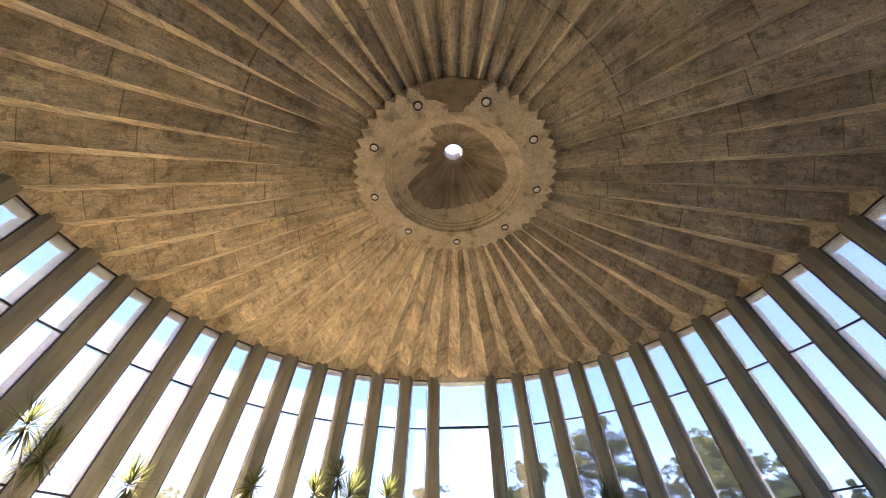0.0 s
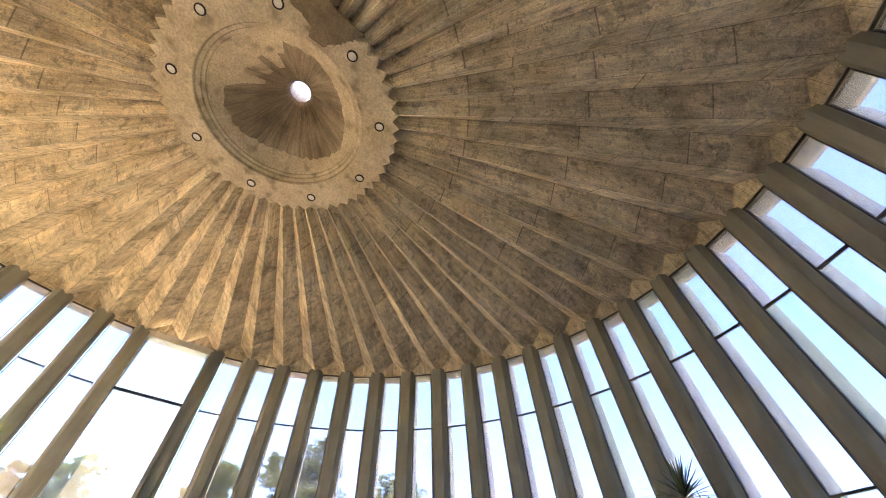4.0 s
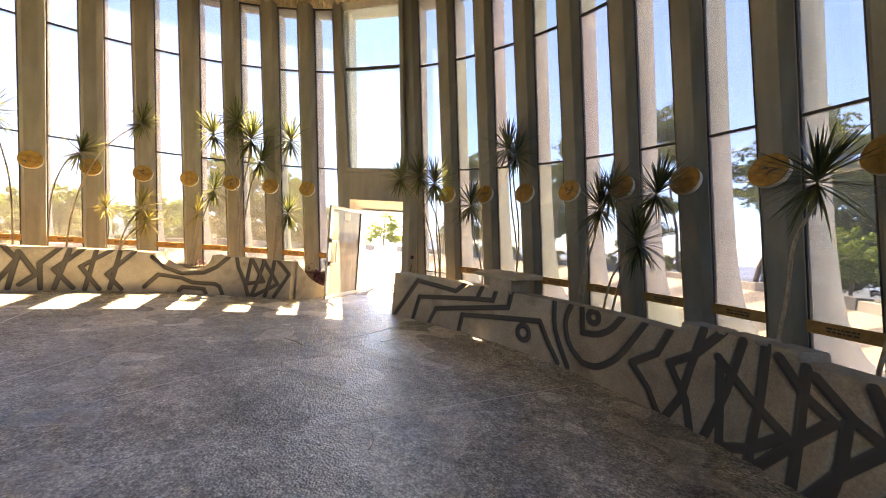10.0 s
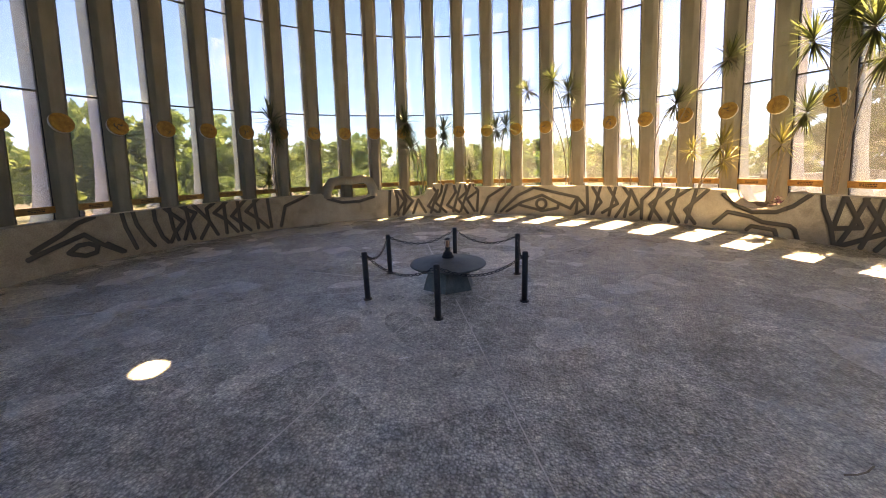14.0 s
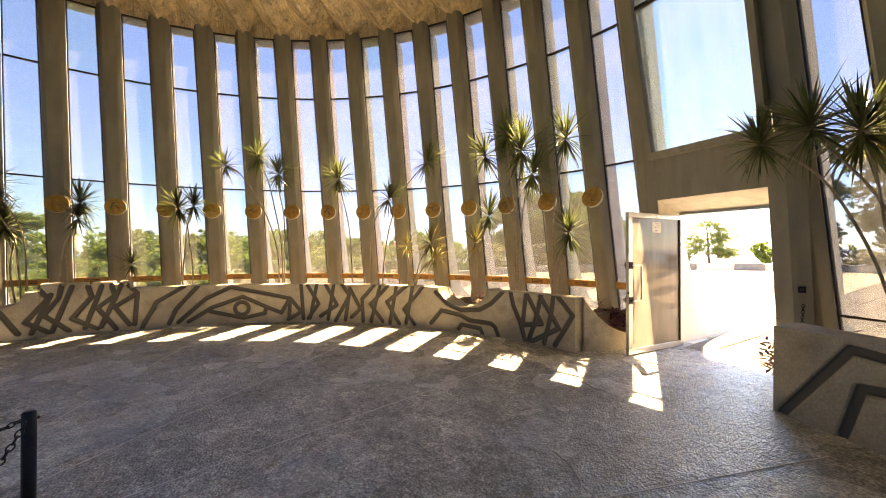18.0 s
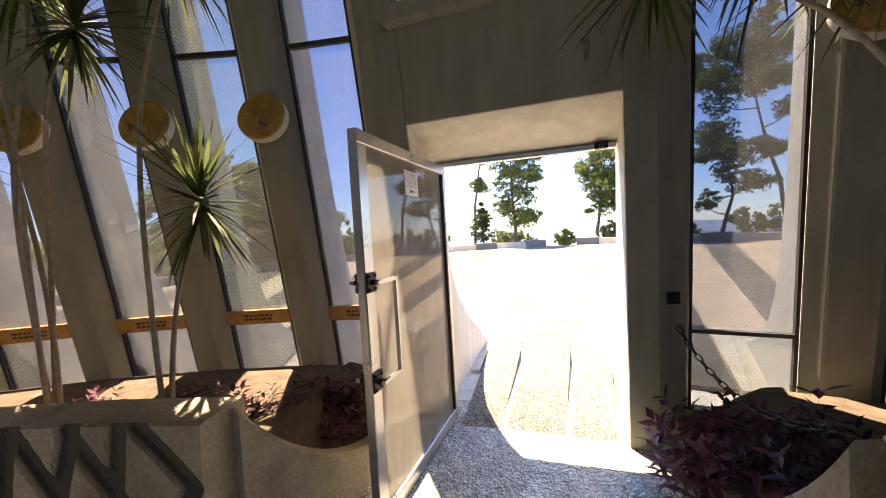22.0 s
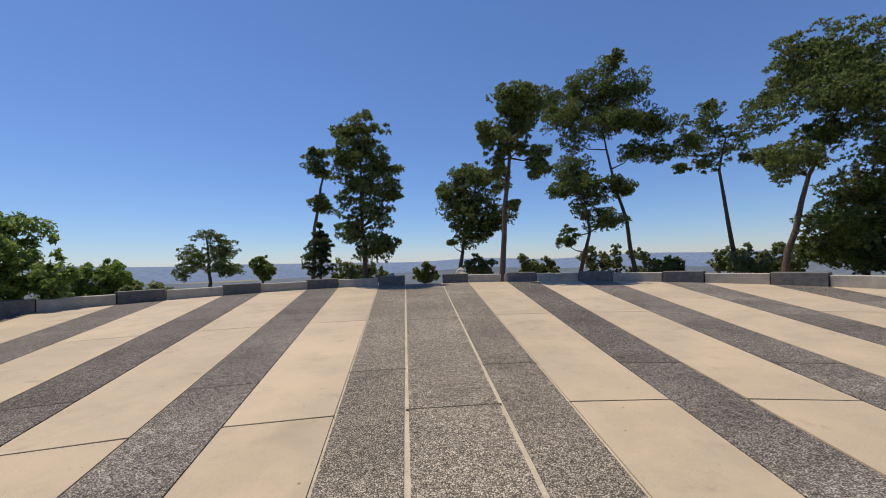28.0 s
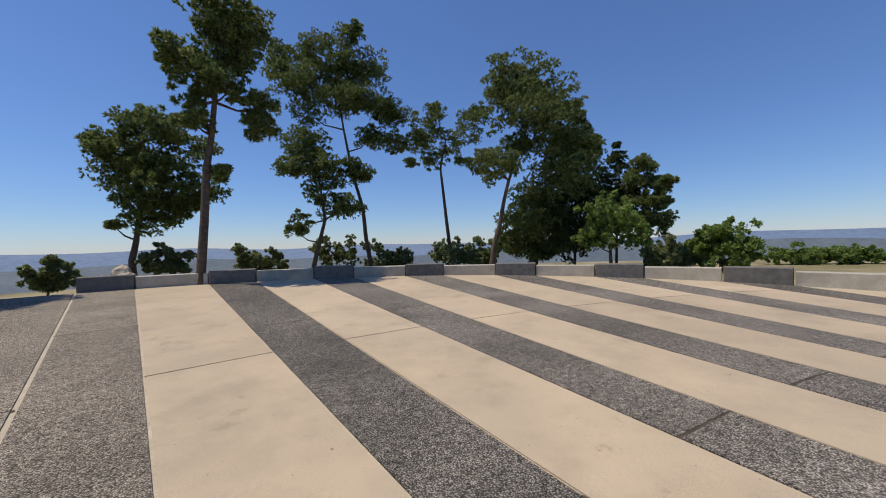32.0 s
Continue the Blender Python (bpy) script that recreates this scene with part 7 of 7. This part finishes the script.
# greenery on the other sides of the hall
gr_rnd = random.Random(3)
for az, r, h, w in ((236, 15.5, 3.9, 1.7), (229, 15, 4.0, 1.7), (243, 16, 3.4, 1.6), (222, 16, 3.8, 1.5), (250, 15, 3.2, 1.6), (257, 15, 3.0, 1.5), (265, 16, 3.4, 1.6), (214, 21, 3.2, 1.4), (206, 30, 4.0, 1.8), (199, 34, 4.4, 2.0), (190, 40, 4.2, 2.0), (181, 38, 3.6, 1.8), (172, 42, 4.2, 2.2), (160, 36, 3.2, 1.8), (150, 34, 3.4, 1.7), (141, 30, 3.2, 1.5), (131, 27, 3.6, 1.5), (345, 24, 3.2, 1.7), (335, 22, 3.4, 1.7), (355, 26, 2.6, 1.6), (6, 30, 3.0, 1.8), (275, 17, 3.4, 1.6), (290, 18, 3.8, 1.7), (305, 18, 3.6, 1.7), (320, 20, 3.4, 1.7)):
    x, y, _ = pol(az, r, 0)
    sd = (math.sin(radians(az)), -math.cos(radians(az)))
    cl = [(gr_rnd.uniform(-w, w), gr_rnd.uniform(0.4, 0.95) * h - 0.2 * abs(k - 4), gr_rnd.uniform(0.6, 0.95) * w * 0.6) for k in range(8)]
    broad("broadleaf_tree", "leafy green tree on the slope outside the windows", [(x, y, 0.0), (x, y, h * 0.6)], cl, sd)


# bushes close below the windows and the wooded slope behind them
def thicket(name, label, mat, count, a0, a1, r0, r1, z0, z1, s0, s1, leaf, seed):
    rng = np.random.default_rng(seed)
    tris = []
    for _ in range(count):
        a, r = rng.uniform(a0, a1), rng.uniform(r0, r1)
        if math.hypot(r * math.cos(radians(a)), r * math.sin(radians(a)) - WALL_Y) < WALL_R + 1.6:
            continue
        f = (r - r0) / (r1 - r0)
        c = np.array(pol(a, r, z0 + (z1 - z0) * f + rng.uniform(-0.4, 0.4) * s1))
        tris.append(leaves(rng, c, rng.uniform(s0, s1), leaf) if s1 < 2 else coarse(rng, c, rng.uniform(s0, s1), leaf))
    root = new(name)
    fast_mesh("foliage", np.concatenate(tris), mat, root)
    return tagged(root, label, "bushes", kind="stuff")


def coarse(rng, centre, r, size):
    cs, rs = pads(rng, centre, r, 9)
    out_ = []
    for c, q in zip(cs, rs):
        k = 70
        p_ = c + unit(rng, k) * (q * (0.5 + 0.6 * rng.random(k)))[:, None]
        u = unit(rng, k) * size
        v = np.cross(u, unit(rng, k))
        out_ += [np.stack([p_ - u, p_ + v * 0.5, p_ + u], 1), np.stack([p_ - u, p_ - v * 0.5, p_ + u], 1)]
    return np.concatenate(out_)


thicket("bushes", "yellow-green bushes below the windows, coloured as if sunlit", M_LIME, 70, 178, 268, 13.5, 22, 0.1, 0.5, 0.5, 0.95, 0.1, 5)
thicket("bushes", "dry green bushes on the slope below the windows", M_OLIVE, 60, 112, 180, 19, 36, 0.0, 0.0, 0.5, 1.0, 0.11, 6)
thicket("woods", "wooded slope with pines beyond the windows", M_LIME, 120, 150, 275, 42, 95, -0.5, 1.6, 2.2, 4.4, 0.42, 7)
thicket("woods", "wooded hillside far beyond the windows", M_OLIVE, 70, 140, 275, 95, 150, -1.0, 3.0, 3.5, 6.0, 0.6, 8)
thicket("bushes", "green bushes beyond the parapet", M_BROAD, 60, -85, 14, 15, 26, 0.0, 0.2, 0.6, 1.1, 0.11, 9)

# ---------------------------------------------------------------- houses on the far slope and the hills
def house(az, r, w, d, h, z, turn):
    hs = thing("house", "pale distant house with a red tiled roof", "house", "houses on the far slope", m=Matrix.Translation(pol(az, r, z)) @ pose(0, 0, 0, 0, 0, turn))
    part("wall", box_bm(w, d, h, (0, 0, h / 2)), M_WALLL, hs)
    v = [(-w / 2 - 0.4, -d / 2 - 0.4, h), (w / 2 + 0.4, -d / 2 - 0.4, h), (w / 2 + 0.4, d / 2 + 0.4, h), (-w / 2 - 0.4, d / 2 + 0.4, h), (-w / 4, 0, h + d * 0.3), (w / 4, 0, h + d * 0.3)]
    mesh_ob("roof", v, [(0, 1, 5, 4), (1, 2, 5), (2, 3, 4, 5), (3, 0, 4)], M_TILE, hs)
    for k in range(3):
        part("window", box_bm(w * 0.12, 0.2, h * 0.25, (w * (-0.3 + 0.3 * k), -d / 2, h * 0.6)), M_DARK, hs)


M_TILE = material("roof_tile", (0.30, 0.13, 0.08), (0.42, 0.2, 0.13), scale=2, grain=8, rough=0.9)
for i, (az, r) in enumerate(((186, 190), (179, 210), (174, 180), (168, 200), (163, 230), (192, 220), (199, 240), (157, 210), (151, 235))):
    house(az, r, 13 + i % 3 * 3, 9, 6, -2.0 + (i * 7 % 5) * 1.6 - 6, az + 80 + i * 9)


def hill_ring(name, r, z_low, amp, base, seed, mat, label):
    rnd = random.Random(seed)
    ph = [rnd.uniform(0, 6.28) for _ in range(7)]
    v, f = [], []
    n = 240
    for j in range(n):
        a = 2 * math.pi * j / n
        hgt = base + amp * sum(math.sin(a * (2 + 3 * k) + ph[k]) / (1 + 0.9 * k) for k in range(7))
        x, y = math.cos(a), math.sin(a)
        v += [(r * 0.8 * x, r * 0.8 * y, z_low), (r * x, r * y, hgt), (r * 1.2 * x, r * 1.2 * y, z_low)]
    for j in range(n):
        a, b = 3 * j, 3 * ((j + 1) % n)
        f += [(a, a + 1, b + 1, b), (a + 1, a + 2, b + 2, b + 1)]
    return tagged(mesh_ob(name, v, f, mat, smooth=True), label, "hills", kind="structure")


# aerial haze is mixed into both hill colours as blue
M_HILL1 = material("near_hill_haze_tint", (0.085, 0.115, 0.14), (0.13, 0.16, 0.185), scale=0.02, grain=0.2, bump=0.0, rough=1.0)
M_HILL2 = material("far_hill_haze_tint", (0.13, 0.19, 0.29), (0.16, 0.22, 0.32), scale=0.004, grain=0.05, bump=0.0, rough=1.0)
hill_ring("backdrop_near", 700, -70, 5.0, -14, 4, M_HILL1, "wooded near hills with scattered houses, tinted blue for haze")
hill_ring("backdrop", 2300, -120, 14.0, 10, 9, M_HILL2, "hills on the horizon, tinted blue for haze")
